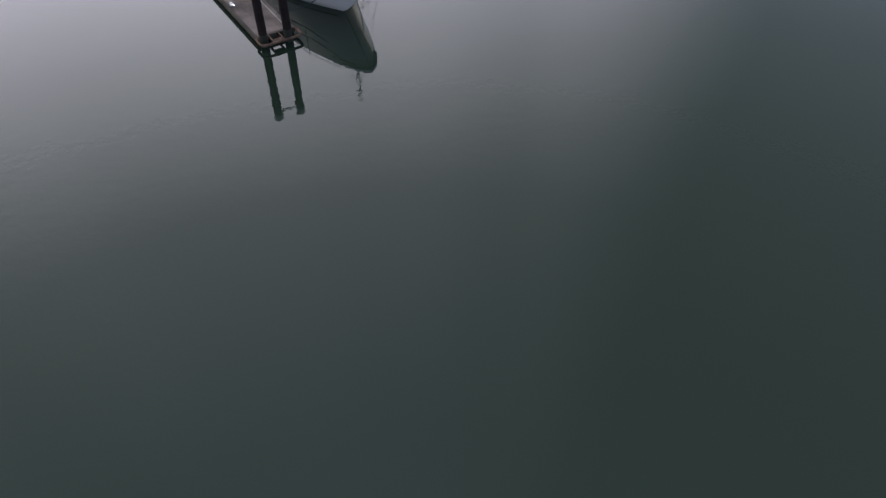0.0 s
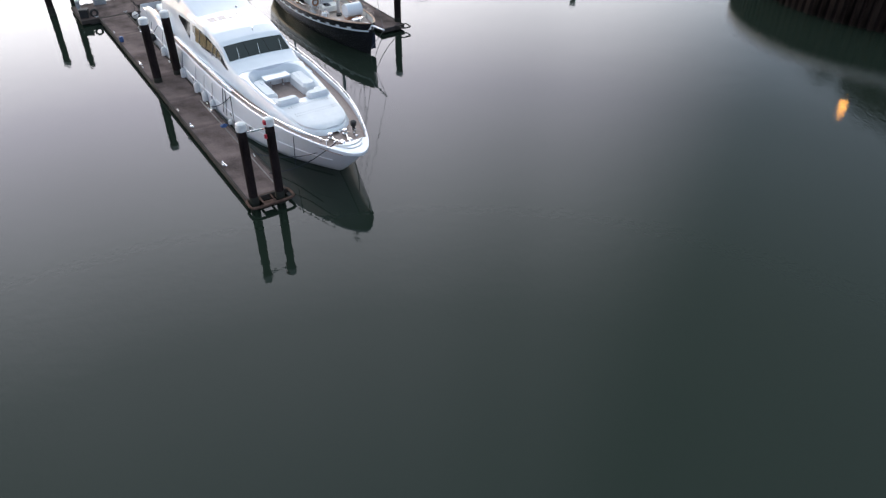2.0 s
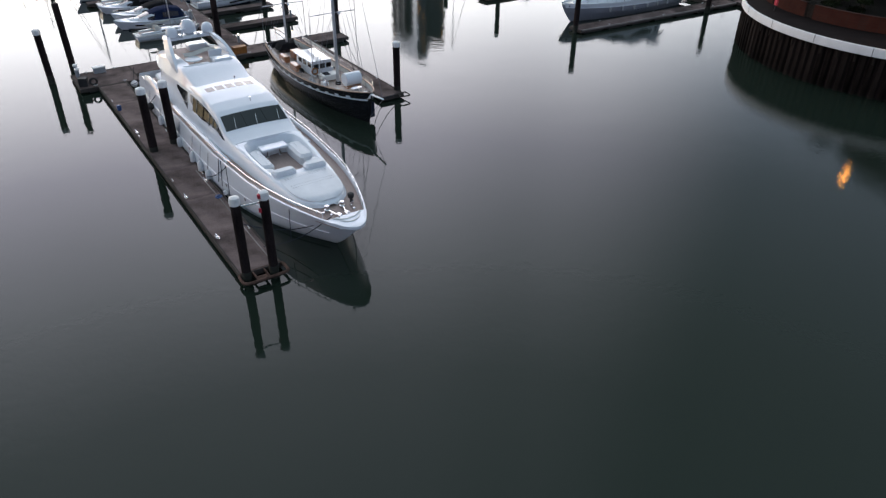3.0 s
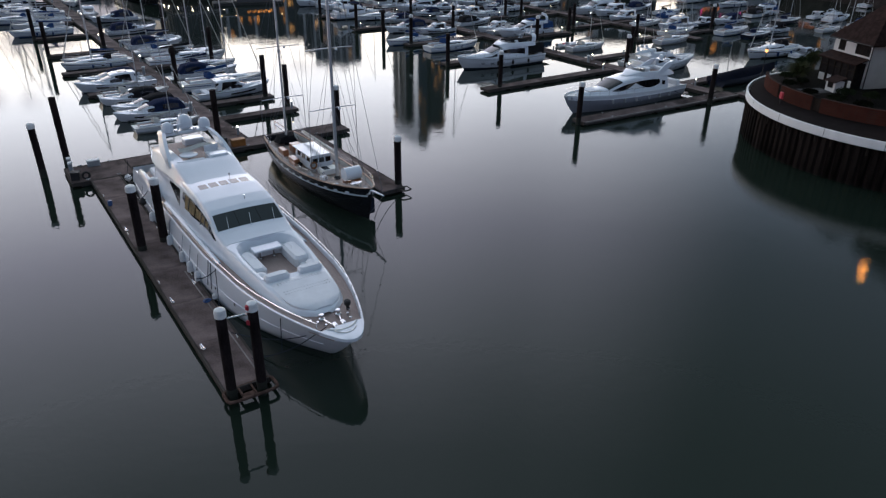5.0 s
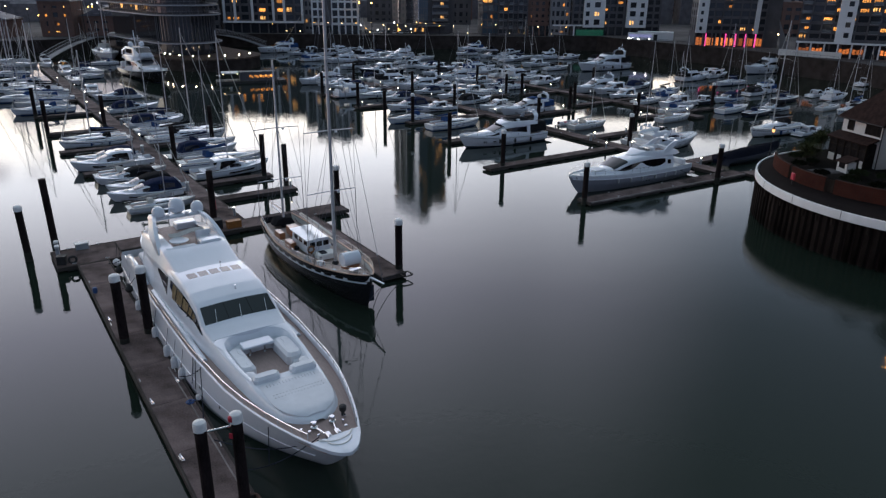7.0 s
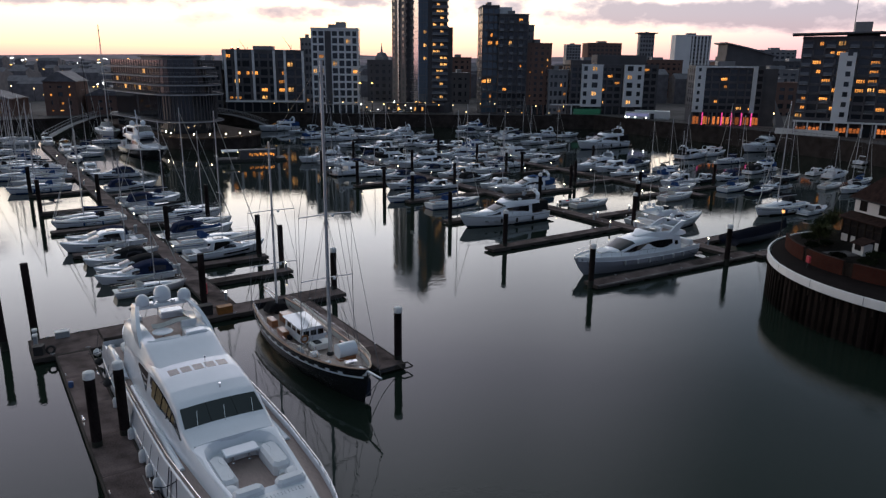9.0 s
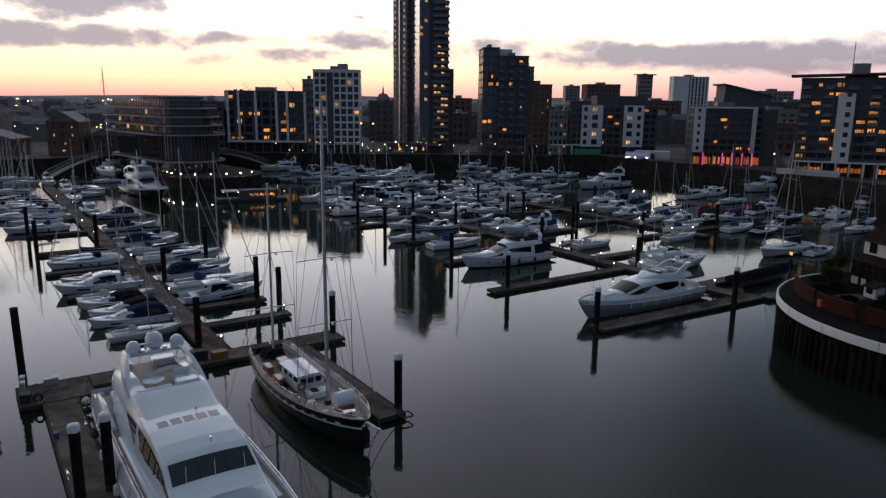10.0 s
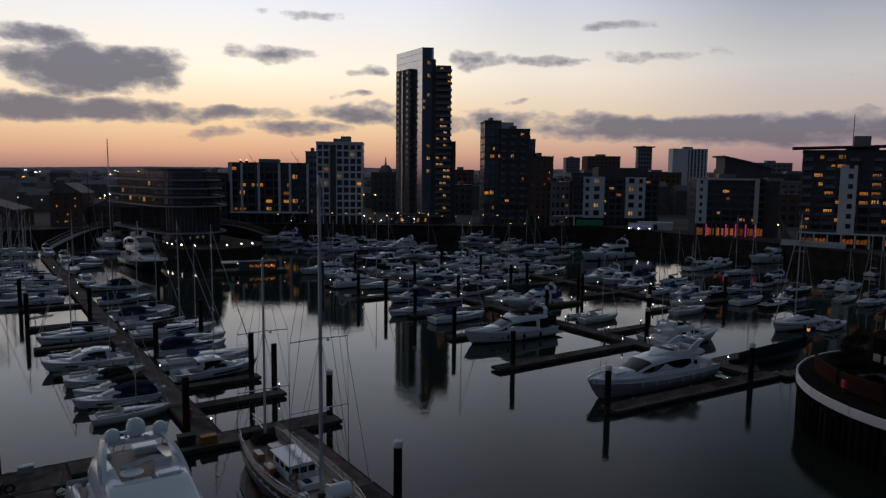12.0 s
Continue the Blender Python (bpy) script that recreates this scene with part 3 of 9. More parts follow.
def rail_geo(points, height, r=0.022, gap=1.4, lean=0.0, n=5, mid=False):
    """Top rail and stanchions over a line of points."""
    top = [(x, y, z + height) for x, y, z in points]
    g = Geo().tube(top, r, n)
    if mid:
        g.tube([(x, y, z + height * 0.5) for x, y, z in points], r * 0.6, 4)
    run = 0.0
    for k in range(1, len(points)):
        step = (Vector(points[k]) - Vector(points[k - 1])).length
        run += step
        if run >= gap or k == 1:
            run = 0.0
            g.tube([points[k], top[k]], r * 0.85, 4)
    return g


def cushion(x0, y0, z0, x1, y1, z1, c=0.07):
    return Geo().box(x0, y0, z0, x1, y1, z1, c)


def lines(point, s0, s1, n, inset, side, up=0.0):
    out = []
    for i in range(n + 1):
        x, y, z = point(s0 + (s1 - s0) * i / n, 1.0)
        out.append((x, side * max(0.0, y - inset), z + up))
    return out


# ---- the long white motor yacht ----
def sport_yacht():
    x, y, _ = plan(-17.0, -2.0)
    ya = thing("motor_yacht", (x, y, 0), U_TURN, "long white three-deck motor yacht moored beside a pontoon", "yacht")
    L = 38.6
    # half-breadths along the waterline and along the deck edge, stern to stem
    WL_X, WL_Y = (-18.9, -14, -6, 0, 4, 7, 9.2, 11, 12.6, 14, 15.1, 15.9), (3.85, 4.1, 4.25, 4.25, 4.12, 3.78, 3.3, 2.7, 2.02, 1.25, 0.55, 0.03)
    DK_X, DK_Y = (-18.9, -14, -6, 0, 4, 9.6, 12.0, 14.3, 16.0, 17.1, 18.2, 19.0, 19.45, 19.62), (3.7, 3.9, 4.02, 4.02, 3.96, 3.58, 3.22, 2.68, 2.15, 1.75, 1.28, 0.82, 0.42, 0.03)

    def pt(s, l):
        sheer = 2.5 + 0.62 * s ** 1.6
        z = -0.8 + (sheer + 0.8) * l
        q = min(1.0, max(0.0, z / sheer))
        tip = 15.9 + 3.72 * q ** 0.85 - 1.6 * max(0.0, -z)
        xw, xd = -18.9 + s * (15.9 + 18.9), -18.9 + s * (19.62 + 18.9)
        k = q ** 1.25
        y = float(np.interp(xw, WL_X, WL_Y)) * (1 - k) + float(np.interp(xd, DK_X, DK_Y)) * k + 0.10 * math.sin(math.pi * q) * (1 - s ** 3)
        y *= 1 - 0.45 * max(0.0, -z)
        return (-18.9 + s * (tip + 18.9) - 0.5 * (1 - q) * (s < 0.01), max(0.0, y), z)

    hull = part("hull", hull_geo(pt, 0.0, 1.0, 44, 14), GELCOAT, ya)
    # bulwark cap, side decks and the inner face of the bulwark
    rows = deck_rows(pt, 0.30, 0.16, 0.04, 0.03, 0.972, 44)
    part("side_deck", Geo().slab(rows, 0.06), TEAK, ya, "weathered teak deck planking")
    for side in (1, -1):
        g = Geo()
        pr = []
        for i in range(45):
            s = 0.03 + 0.95 * i / 44
            X, Y, Z = pt(s, 1.0)
            inner = max(0.0, Y - 0.15)
            pr.append([(X, side * Y, Z), (X, side * (Y - 0.03), Z + 0.05), (X, side * (inner + 0.03), Z + 0.05), (X, side * inner, Z), (X - 0.02, side * max(0, inner - 0.02), Z - 0.32)])
        g.grid(pr if side < 0 else [r[::-1] for r in pr])
        part("bulwark", g, GELCOAT, ya)
        rub = Geo().tube([(p[0], side * (p[1] + 0.015), p[2]) for p in (pt(0.02 + 0.95 * i / 50, 0.62) for i in range(51))], 0.03, 6)
        part("rubbing_strake", rub, GELCOAT, hull)
        stripe = Geo().grid([[(p[0], side * (p[1] + 0.012), p[2]) for p in (pt(s, 0.27), pt(s, 0.295))] for s in (i / 40 * 0.985 for i in range(41))])
        part("boot_stripe", stripe, GREY_BOX, hull)
        for s in (0.24, 0.34, 0.46, 0.58, 0.68, 0.76):
            a = pt(s, 0.56)
            part("portlight", Geo().lathe([(0.13, 0), (0.15, 0.02), (0.1, 0.035)], 10), STEEL, hull).matrix_basis = pose(a[0], side * (a[1] + 0.0), a[2], -90 * side, 0, 0)
    # bow platform forward of the rail
    def bow_row(s, k):
        X, Y, Z = pt(s, 1.0)
        return (X, Y * k, Z + 0.03 + 0.05 * (1 - abs(k)))
    part("bow_platform", Geo().slab([[bow_row(0.952 + 0.0475 * i / 8, k) for k in (-1, -0.6, -0.2, 0.2, 0.6, 1)] for i in range(9)], 0.2), GELCOAT, ya)
    for k, w in ((0.966, 0.8), (0.978, 0.72)):
        X, Y, Z = pt(k, 1.0)
        part("bow_step", Geo().tube([(X - 0.5 * abs(q) ** 2.2, Y * q * w, Z + 0.08) for q in np.linspace(-1, 1, 13)], 0.05, 5), OFFWHITE, ya)

    # superstructure: fore lounge, coachroof, flybridge
    DK = 2.35
    lower = House([(-13.5, 3.15, 2.75, 1.9, 4.7), (-9.0, 3.25, 2.75, 1.95, 5.05), (-4.0, 3.22, 2.66, 2.0, 5.42), (-2.0, 3.2, 2.66, 2.05, 5.40), (0.0, 3.18, 2.66, 2.1, 5.22), (1.2, 3.15, 2.66, 2.12, 4.98), (1.72, 3.12, 2.66, 2.15, 4.80),
                   (3.12, 3.08, 2.76, 2.2, 4.04), (3.5, 3.05, 2.76, 2.22, 3.92), (4.3, 3.0, 2.72, 2.25, 3.74), (4.75, 2.95, 2.68, 2.3, 3.66)], 0.30, 0.09)
    part("saloon_house", lower.geo(0.3), GELCOAT, ya)
    scr = part("windscreen", lower.panel(1.76, 3.10, -0.352, 0.352, 1, 0.014, 8, 20, 0.02), SCREEN_GLASS, ya)
    for yv in (-0.7, 0.7):
        part("mullion", Geo().tube([lower.at(xv, yv * 0.116 / 0.7, 0.02) for xv in (1.76, 2.4, 3.1)], 0.022, 5), BOAT_GLASS, scr)
    for yv in (-1.75, -0.05, 1.75):
        part("wiper", Geo().tube([(q, yv - w, lower.at(q, 0.0)[2] + 0.06) for q, w in ((3.3, 0.0), (2.7, -0.14), (2.25, -0.26))], 0.022, 4), STEEL, scr)
    for side in (1, -1):
        part("side_window", lower.panel(-4.6, 3.3, lambda k: 0.57 + 0.24 * (1 - k) ** 0.55 * min(1.0, 0.35 + 2.2 * k), lambda k: 0.545 + 0.02 * (1 - k) ** 3, side, 0.012, 22, 5, 0.02), BOAT_GLASS, ya, "long dark curved saloon window")
        part("curtain", lower.panel(-3.9, 1.6, lambda k: 0.76 - 0.12 * k ** 1.5, lambda k: 0.575, side, 0.022, 14, 4, 0.008), CURTAIN, ya, "cream curtain behind saloon glass")
        for k in (-2.9, -1.3, 0.1, 0.9, 1.8):
            part("window_bar", Geo().tube([lower.at(k, side * (0.74 - 0.05 * max(0.0, k)), 0.03), lower.at(k + 0.25, side * 0.56, 0.03)], 0.06, 4), BOAT_GLASS, ya)
        part("side_window", lower.panel(-8.2, -5.3, lambda k: 0.60 + 0.20 * k, lambda k: 0.56, side, 0.012, 8, 4, 0.02), BOAT_GLASS, ya, "small dark pointed side window")
        part("shoulder", Geo().tube([(xv, side * (3.28 - 0.0 * xv), 2.35 + 0.02 * xv) for xv in np.linspace(-9, 5, 15)], 0.22, 8), GELCOAT, ya)
    for i in range(5):
        part("roof_skylight", lower.panel(-3.05, -2.15, (i - 2) * 0.118 - 0.046, (i - 2) * 0.118 + 0.046, 1, 0.016, 3, 4, 0.02), BROWN_GLASS, ya, "brown tinted roof skylight")
    part("whip_aerial", Geo().tube([(-2.0, 0.35, 5.45), (-2.0, 0.35, 6.3)], 0.02, 5).lathe([(0.05, 0), (0.07, 0.1), (0.03, 0.2)], 8, (-2.0, 0.35, 6.25)), STEEL, ya)
    part("roof_horn", Geo().lathe([(0.06, 0), (0.05, 0.25), (0.09, 0.32)], 8, (1.0, 0.4, 5.3)), STEEL, ya)

    # raised fore deck with the sunken lounge
    fore = House([(4.4, 2.98, 2.70, 2.2, 3.68), (5.3, 2.95, 2.66, 2.2, 3.63), (7.0, 2.86, 2.56, 2.25, 3.54), (9.0, 2.74, 2.42, 2.3, 3.44), (11.5, 2.54, 2.22, 2.4, 3.33), (13.3, 2.24, 1.98, 2.48, 3.22), (14.2, 1.98, 1.72, 2.52, 3.16), (14.8, 1.7, 1.42, 2.54, 3.11), (15.25, 1.36, 1.06, 2.55, 3.06), (15.55, 1.0, 0.7, 2.55, 3.0), (15.72, 0.6, 0.35, 2.55, 2.92)], 0.26, 0.02)
    g = Geo()
    ring = [-1, -0.86, -0.7, -0.5, -0.42, -0.34]
    xs = [4.4, 5.3, 5.8, 6.4, 7.0, 8.0, 9.0, 9.6, 10.2, 10.6]
    for side in (1, -1):
        rws = [[fore.at(xv, side * -a) for a in ring] for xv in xs]
        g.grid(rws if side > 0 else [r[::-1] for r in rws])
    xs2 = [10.6, 11, 11.5, 12.2, 12.8, 13.3, 13.8, 14.2, 14.5, 14.8, 15.05, 15.25, 15.4, 15.55, 15.65, 15.72]
    marks = [1, 0.86, 0.7, 0.5, 0.44, 0.39, 0.34, 0.2, 0]
    full_ring = [-m for m in marks] + marks[::-1][1:]
    g.grid([[fore.at(xv, a) for a in full_ring] for xv in xs2])
    part("fore_coachroof", g, GELCOAT, ya)
    sole = Geo().box(4.6, -2.2, 2.30, 10.65, 2.2, 2.52)
    part("lounge_sole", sole, TEAK, ya, "teak floor of the sunken bow lounge")
    # curved sofa round the lounge, built from a swept section
    def sweep(path, section):
        rws = []
        for k, p in enumerate(path):
            a, b = Vector(path[max(0, k - 1)]), Vector(path[min(len(path) - 1, k + 1)])
            way = (b - a).normalized()
            nrm = Vector((-way.y, way.x))
            rws.append([(p[0] + nrm.x * o, p[1] + nrm.y * o, z) for o, z in section])
        gg = Geo().grid(rws)
        return gg.add(rws[0], [tuple(range(len(section)))]).add(rws[-1], [tuple(range(len(section)))[::-1]])
    seat_line = [(9.1, -1.72), (8.3, -1.82), (7.2, -1.88), (6.3, -1.82), (5.7, -1.6), (5.3, -1.2), (5.15, -0.6), (5.15, 0.0), (5.15, 0.6), (5.3, 1.2), (5.7, 1.6), (6.3, 1.82), (7.2, 1.88), (8.3, 1.82), (9.1, 1.72)]
    part("sofa_seat", sweep(seat_line, [(-0.5, 2.5), (-0.5, 2.86), (-0.42, 2.95), (0.3, 2.97), (0.45, 2.9), (0.45, 2.5)]), VINYL, ya, "white upholstered curved lounge seat")
    back_line = [(10.5, -1.96), (9.4, -2.1), (8.3, -2.2), (7.3, -2.24), (6.2, -2.22), (5.4, -2.08), (4.85, -1.62), (4.62, -0.85), (4.58, 0.0), (4.62, 0.85), (4.85, 1.62), (5.4, 2.08), (6.2, 2.22), (7.3, 2.24), (8.3, 2.2), (9.4, 2.1), (10.5, 1.96)]
    rws = []
    for k, (px, py) in enumerate(back_line):
        a, e = Vector(back_line[max(0, k - 1)]), Vector(back_line[min(len(back_line) - 1, k + 1)])
        way = (e - a).normalized()
        top = 3.70 - 0.052 * (px - 4.6)
        wide = 0.60 if k in (5, 6, 10, 11) else 0.16
        rws.append([(px - way.y * o, py + way.x * o, z) for o, z in ((-0.42, 2.86), (-0.30, 3.1), (-0.12, top - 0.12), (-0.06, top - 0.04), (0.02, top - 0.01), (wide, top - 0.01))])
    part("lounge_coaming", Geo().grid(rws), GELCOAT, ya, "white moulded rim of the sunken lounge")
    for side in (1, -1):
        lo, hi = (1.0, 2.12) if side > 0 else (-2.12, -1.12)
        cu = part("side_cushion", Geo().box(5.95, lo, 2.55, 8.75 if side > 0 else 9.0, hi, 3.40, 0.2), VINYL, ya, "plump white cushion cover")
        part("cover_fold", Geo().tube([(6.2 + 0.6 * i, side * (1.45 + 0.12 * math.sin(i * 2.1)), 3.37 + 0.02 * math.sin(i * 1.7)) for i in range(5)], 0.05, 6), VINYL, cu)
        part("corner_pod", Geo().lathe([(0.45, 0), (0.5, 0.2), (0.5, 0.55), (0.4, 0.72), (0.15, 0.78)], 14, (9.55, side * 1.85, 2.55)), VINYL, ya)
        part("sunpad_back", Geo().box(10.35, 0.36 if side > 0 else -2.0, 2.6, 11.1, 2.0 if side > 0 else -0.36, 3.74, 0.16), VINYL, ya, "white sunpad backrest")
    tb = part("lounge_table", Geo().box(5.35, -1.05, 3.22, 6.35, 1.05, 3.36, 0.06), GELCOAT, ya)
    for yv in (-0.5, 0.5):
        part("table_leg", Geo().lathe([(0.14, 2.5), (0.06, 2.6), (0.06, 3.2)], 10, (5.9, yv, 0)), STEEL, tb)
    # sunpad
    pad = []
    for i in range(13):
        xv = 11.15 + 4.2 * i / 12
        w = 1.86 * (1 - max(0, (xv - 12.0) / 3.45) ** 3.2) ** 0.5 if xv < 15.4 else 0.3
        pad.append([(xv, w * k, 3.36 + 0.11 * (1 - abs(k) ** 6) - 0.045 * (xv - 11.2) - (0.1 if i in (0, 12) else 0)) for k in (-1, -0.93, -0.6, -0.2, 0.2, 0.6, 0.93, 1)])
    sp = part("sunpad", Geo().slab(pad, 0.2), VINYL, ya, "white quilted bow sunpad")
    for xv in (11.62, 11.78, 12.75, 13.05):
        row = Geo()
        for k in range(16):
            row.box(xv - 0.05, -1.52 + 0.2 * k, 3.452 - 0.045 * (xv - 11.2), xv + 0.05, -1.48 + 0.2 * k, 3.475 - 0.045 * (xv - 11.2), 0.006)
        part("button_row", row, GREY_BOX, sp)
    # bow deck gear
    for side in (1, -1):
        part("windlass", Geo().lathe([(0.2, 0), (0.2, 0.1), (0.1, 0.16), (0.09, 0.3), (0.15, 0.34), (0.13, 0.4)], 12, (16.2, side * 0.55, 2.82)).box(15.9, side * 0.55 - 0.1, 2.82, 16.1, side * 0.55 + 0.1, 3.1, 0.03), STEEL, ya, "chrome anchor windlass")
        part("chain", Geo().tube([(16.4, side * 0.5, 2.92), (17.0, side * 0.35, 2.9), (17.5, side * 0.22, 3.02)], 0.05, 5), STEEL, ya)
        part("bollard", Geo().lathe([(0.07, 0), (0.05, 0.16), (0.09, 0.19), (0.08, 0.23)], 10, (16.6, side * 1.0, 2.82)).lathe([(0.07, 0), (0.05, 0.16), (0.09, 0.19), (0.08, 0.23)], 10, (16.2, side * 1.3, 2.82)), STEEL, ya)
    part("anchor_roller", Geo().box(17.2, -0.4, 2.85, 17.8, -0.14, 3.12, 0.04).box(17.2, 0.14, 2.85, 17.8, 0.4, 3.12, 0.04), STEEL, ya)
    part("searchlight", Geo().lathe([(0.1, 0), (0.1, 0.3), (0.2, 0.34), (0.22, 0.6), (0.12, 0.68)], 12, (15.9, 1.35, 2.8)), RUBBER, ya)
    for k in (0, 2, 4, 6):
        part("fairlead", Geo().box(-0.10, -0.06, 0, 0.10, 0.06, 0.1, 0.03), STEEL, ya).matrix_basis = pose(17.75 - 0.3 * abs(k - 3) ** 1.5 * 0.25, (k - 3) * 0.27, 3.12, 0, 0, (k - 3) * 25)
    # guard rails on the bulwark
    for side in (1, -1):
        pts = []
        for i in range(60):
            s = 0.10 + 0.845 * i / 59
            X, Y, Z = pt(s, 1.0)
            pts.append((X - 0.1, side * max(0.0, Y - 0.14), Z + 0.05))
        part("guard_rail", rail_geo(pts, 0.38, 0.028, 1.05), STEEL, ya, "polished steel guard rail")

    # flybridge
    fly = House([(-15.4, 2.5, 2.35, 4.55, 5.35), (-13.5, 2.95, 2.75, 4.6, 5.75), (-11.0, 3.0, 2.7, 4.7, 6.05), (-8.0, 2.88, 2.62, 4.9, 6.12), (-7.2, 2.84, 2.6, 4.95, 6.08), (-6.6, 2.82, 2.58, 4.95, 5.98), (-5.2, 2.8, 2.55, 5.0, 5.68), (-4.0, 2.75, 2.5, 5.0, 5.46), (-3.2, 2.65, 2.42, 5.0, 5.34), (-2.9, 2.6, 2.38, 5.0, 5.26)], 0.3, 0.07)
    g = Geo()
    xs = [-15.4, -14.5, -13.5, -12.2, -11, -9.5, -8, -7.2]
    marks = [1, 0.86, 0.7, 0.5, 0.44, 0.39, 0.34, 0.24]
    for side in (1, -1):
        rws = [[fly.at(xv, side * a) for a in marks] + [(xv, side * 2.15, 5.35)] for xv in xs]
        g.grid(rws if side < 0 else [r[::-1] for r in rws])
    marks = [1, 0.86, 0.7, 0.5, 0.44, 0.39, 0.34, 0.2, 0]
    xs2 = [-7.2, -6.9, -6.6, -6.2, -5.7, -5.2, -4.6, -4.0, -3.6, -3.2, -2.9]
    g.grid([[fly.at(xv, a) for a in [-m for m in marks] + marks[::-1][1:]] for xv in xs2])
    loop = [fly.at(-7.2, a) for a in [-0.3, -0.2, 0, 0.2, 0.3]]
    g.grid([[(p[0], p[1], 5.35) for p in loop], loop])
    part("flybridge_coaming", g, GELCOAT, ya)
    part("flybridge_sole", Geo().box(-15.2, -2.45, 5.22, -7.2, 2.45, 5.36), TEAK, ya, "teak flybridge floor")
    part("helm_console", Geo().box(-8.2, 0.5, 5.36, -7.25, 2.1, 6.3, 0.12), GELCOAT, ya)
    part("helm_dash", Geo().box(-8.26, 0.7, 5.95, -8.18, 1.9, 6.2, 0.02), BOAT_GLASS, ya)
    part("fly_screen", Geo().slab([[(-7.1 + 0.12 * k - 0.35 * (abs(yv) / 2.2) ** 3, yv, 6.06 + 0.10 * (1 - k)) for k in (0, 1)] for yv in np.linspace(-2.2, 2.2, 11)], 0.03), GELCOAT, ya, "low white flybridge wind lip")
    part("helm_seat", Geo().box(-9.5, 0.7, 5.36, -8.9, 1.9, 6.0, 0.1).box(-9.7, 0.7, 5.9, -9.45, 1.9, 6.5, 0.08), VINYL, ya)
    part("fly_sofa", Geo().box(-8.4, -2.05, 5.36, -7.3, 0.3, 5.9, 0.08).box(-11.4, -2.1, 5.36, -8.45, -1.5, 5.85, 0.08), VINYL, ya, "white flybridge sofa")
    ft = part("fly_table", Geo().lathe([(0.72, 0), (0.76, 0.03), (0.76, 0.07), (0.7, 0.1)], 20, (-9.2, -0.75, 6.0)), GELCOAT, ya, "round white flybridge table")
    part("table_leg", Geo().lathe([(0.2, 0), (0.06, 0.1), (0.06, 0.64)], 10, (-9.2, -0.75, 5.36)), STEEL, ft)
    part("fly_cover", Geo().slab([[(-9.9 - 0.5 * k, yv, 6.25 + 0.12 * math.sin(yv * 2) + 0.15 * k) for k in (0, 1)] for yv in np.linspace(-1.3, 1.6, 9)], 0.06), CANVAS_CREAM, ya, "folded pale canvas cover")
    # radar arch
    for side in (1, -1):
        rws = []
        for k in range(9):
            q = k / 8
            cx, cz = -8.9 - 4.0 * q ** 1.1, 5.5 + 1.75 * math.sin(q * math.pi / 2)
            half = 1.25 - 0.6 * q
            yv = 2.72 - 0.75 * q ** 1.6
            rws.append([(cx - half, side * yv, cz - 0.5 * (1 - q)), (cx - half, side * (yv - 0.3), cz - 0.5 * (1 - q)), (cx + half, side * (yv - 0.3), cz + 0.12), (cx + half, side * yv, cz + 0.12), (cx - half, side * yv, cz - 0.5 * (1 - q))])
        part("radar_arch_leg", Geo().grid(rws if side > 0 else [r[::-1] for r in rws]), GELCOAT, ya)
    part("radar_arch_top", Geo().box(-13.4, -2.15, 6.95, -12.3, 2.15, 7.2, 0.1), GELCOAT, ya)
    for yv, r, z, xo in ((-1.35, 0.52, 7.10, -12.7), (0.25, 0.66, 7.25, -13.0), (1.85, 0.52, 7.10, -12.7)):
        part("satellite_dome", Geo().lathe([(r * 0.6, 0), (r * 0.98, r * 0.3), (r, r * 0.9), (r * 0.93, r * 1.3), (r * 0.72, r * 1.63), (r * 0.4, r * 1.85), (r * 0.08, r * 1.92)], 20, (xo, yv, z)), GELCOAT, ya, "white satellite dome")
    part("dome_pedestal", Geo().lathe([(0.3, 0), (0.22, 0.3)], 12, (-13.0, 0.25, 7.1)), GELCOAT, ya)
    part("mast_light", Geo().tube([(-13.0, 0.15, 7.3), (-13.0, 0.15, 9.0)], 0.03, 5).box(-13.06, -0.25, 8.4, -12.94, 0.45, 8.46), STEEL, ya)
    part("radar_scanner", Geo().box(-12.6, -0.9, 7.75, -12.4, -0.1, 7.85, 0.03).lathe([(0.1, 0), (0.08, 0.4)], 8, (-12.5, -0.5, 7.34)), GELCOAT, ya)
    part("loud_hailer", Geo().box(-12.4, -0.9, 7.2, -12.1, -0.6, 7.45, 0.03), STEEL, ya)
    part("loud_hailer", Geo().box(-12.4, 0.7, 7.2, -12.1, 1.0, 7.45, 0.03), STEEL, ya)
    # aft: cockpit, stern quarters, boarding platform
    part("aft_deck", Geo().box(-17.2, -3.2, 1.9, -13.4, 3.2, 2.05), TEAK, ya)
    for side in (1, -1):
        rws = []
        for k in range(17):
            q = k / 16
            xv = -10.5 - 8.3 * q
            top = 2.55 + 0.75 * math.sin(min(1.0, q * 2.2) * math.pi / 2) - 1.55 * max(0.0, q - 0.5) ** 1.6 * 2.2
            yo = 3.98 - 0.12 * q - 0.75 * max(0.0, q - 0.62) ** 2 * 5
            w = 0.85 - 0.25 * q
            rws.append([(xv, side * (yo - w * 0.5 + w * 0.5 * math.cos(a)), 1.6 + (top - 1.6) * max(0.0, math.sin(a)) ** 0.55) for a in np.linspace(0, math.pi, 9)])
        part("stern_quarter", Geo().grid(rws if side < 0 else [r[::-1] for r in rws]).add(rws[-1], [tuple(range(9))]).add(rws[0], [tuple(range(9))]), GELCOAT, ya)
    part("aft_sunpad", Geo().box(-17.4, -2.6, 2.05, -14.9, 2.6, 2.75, 0.15), VINYL, ya)
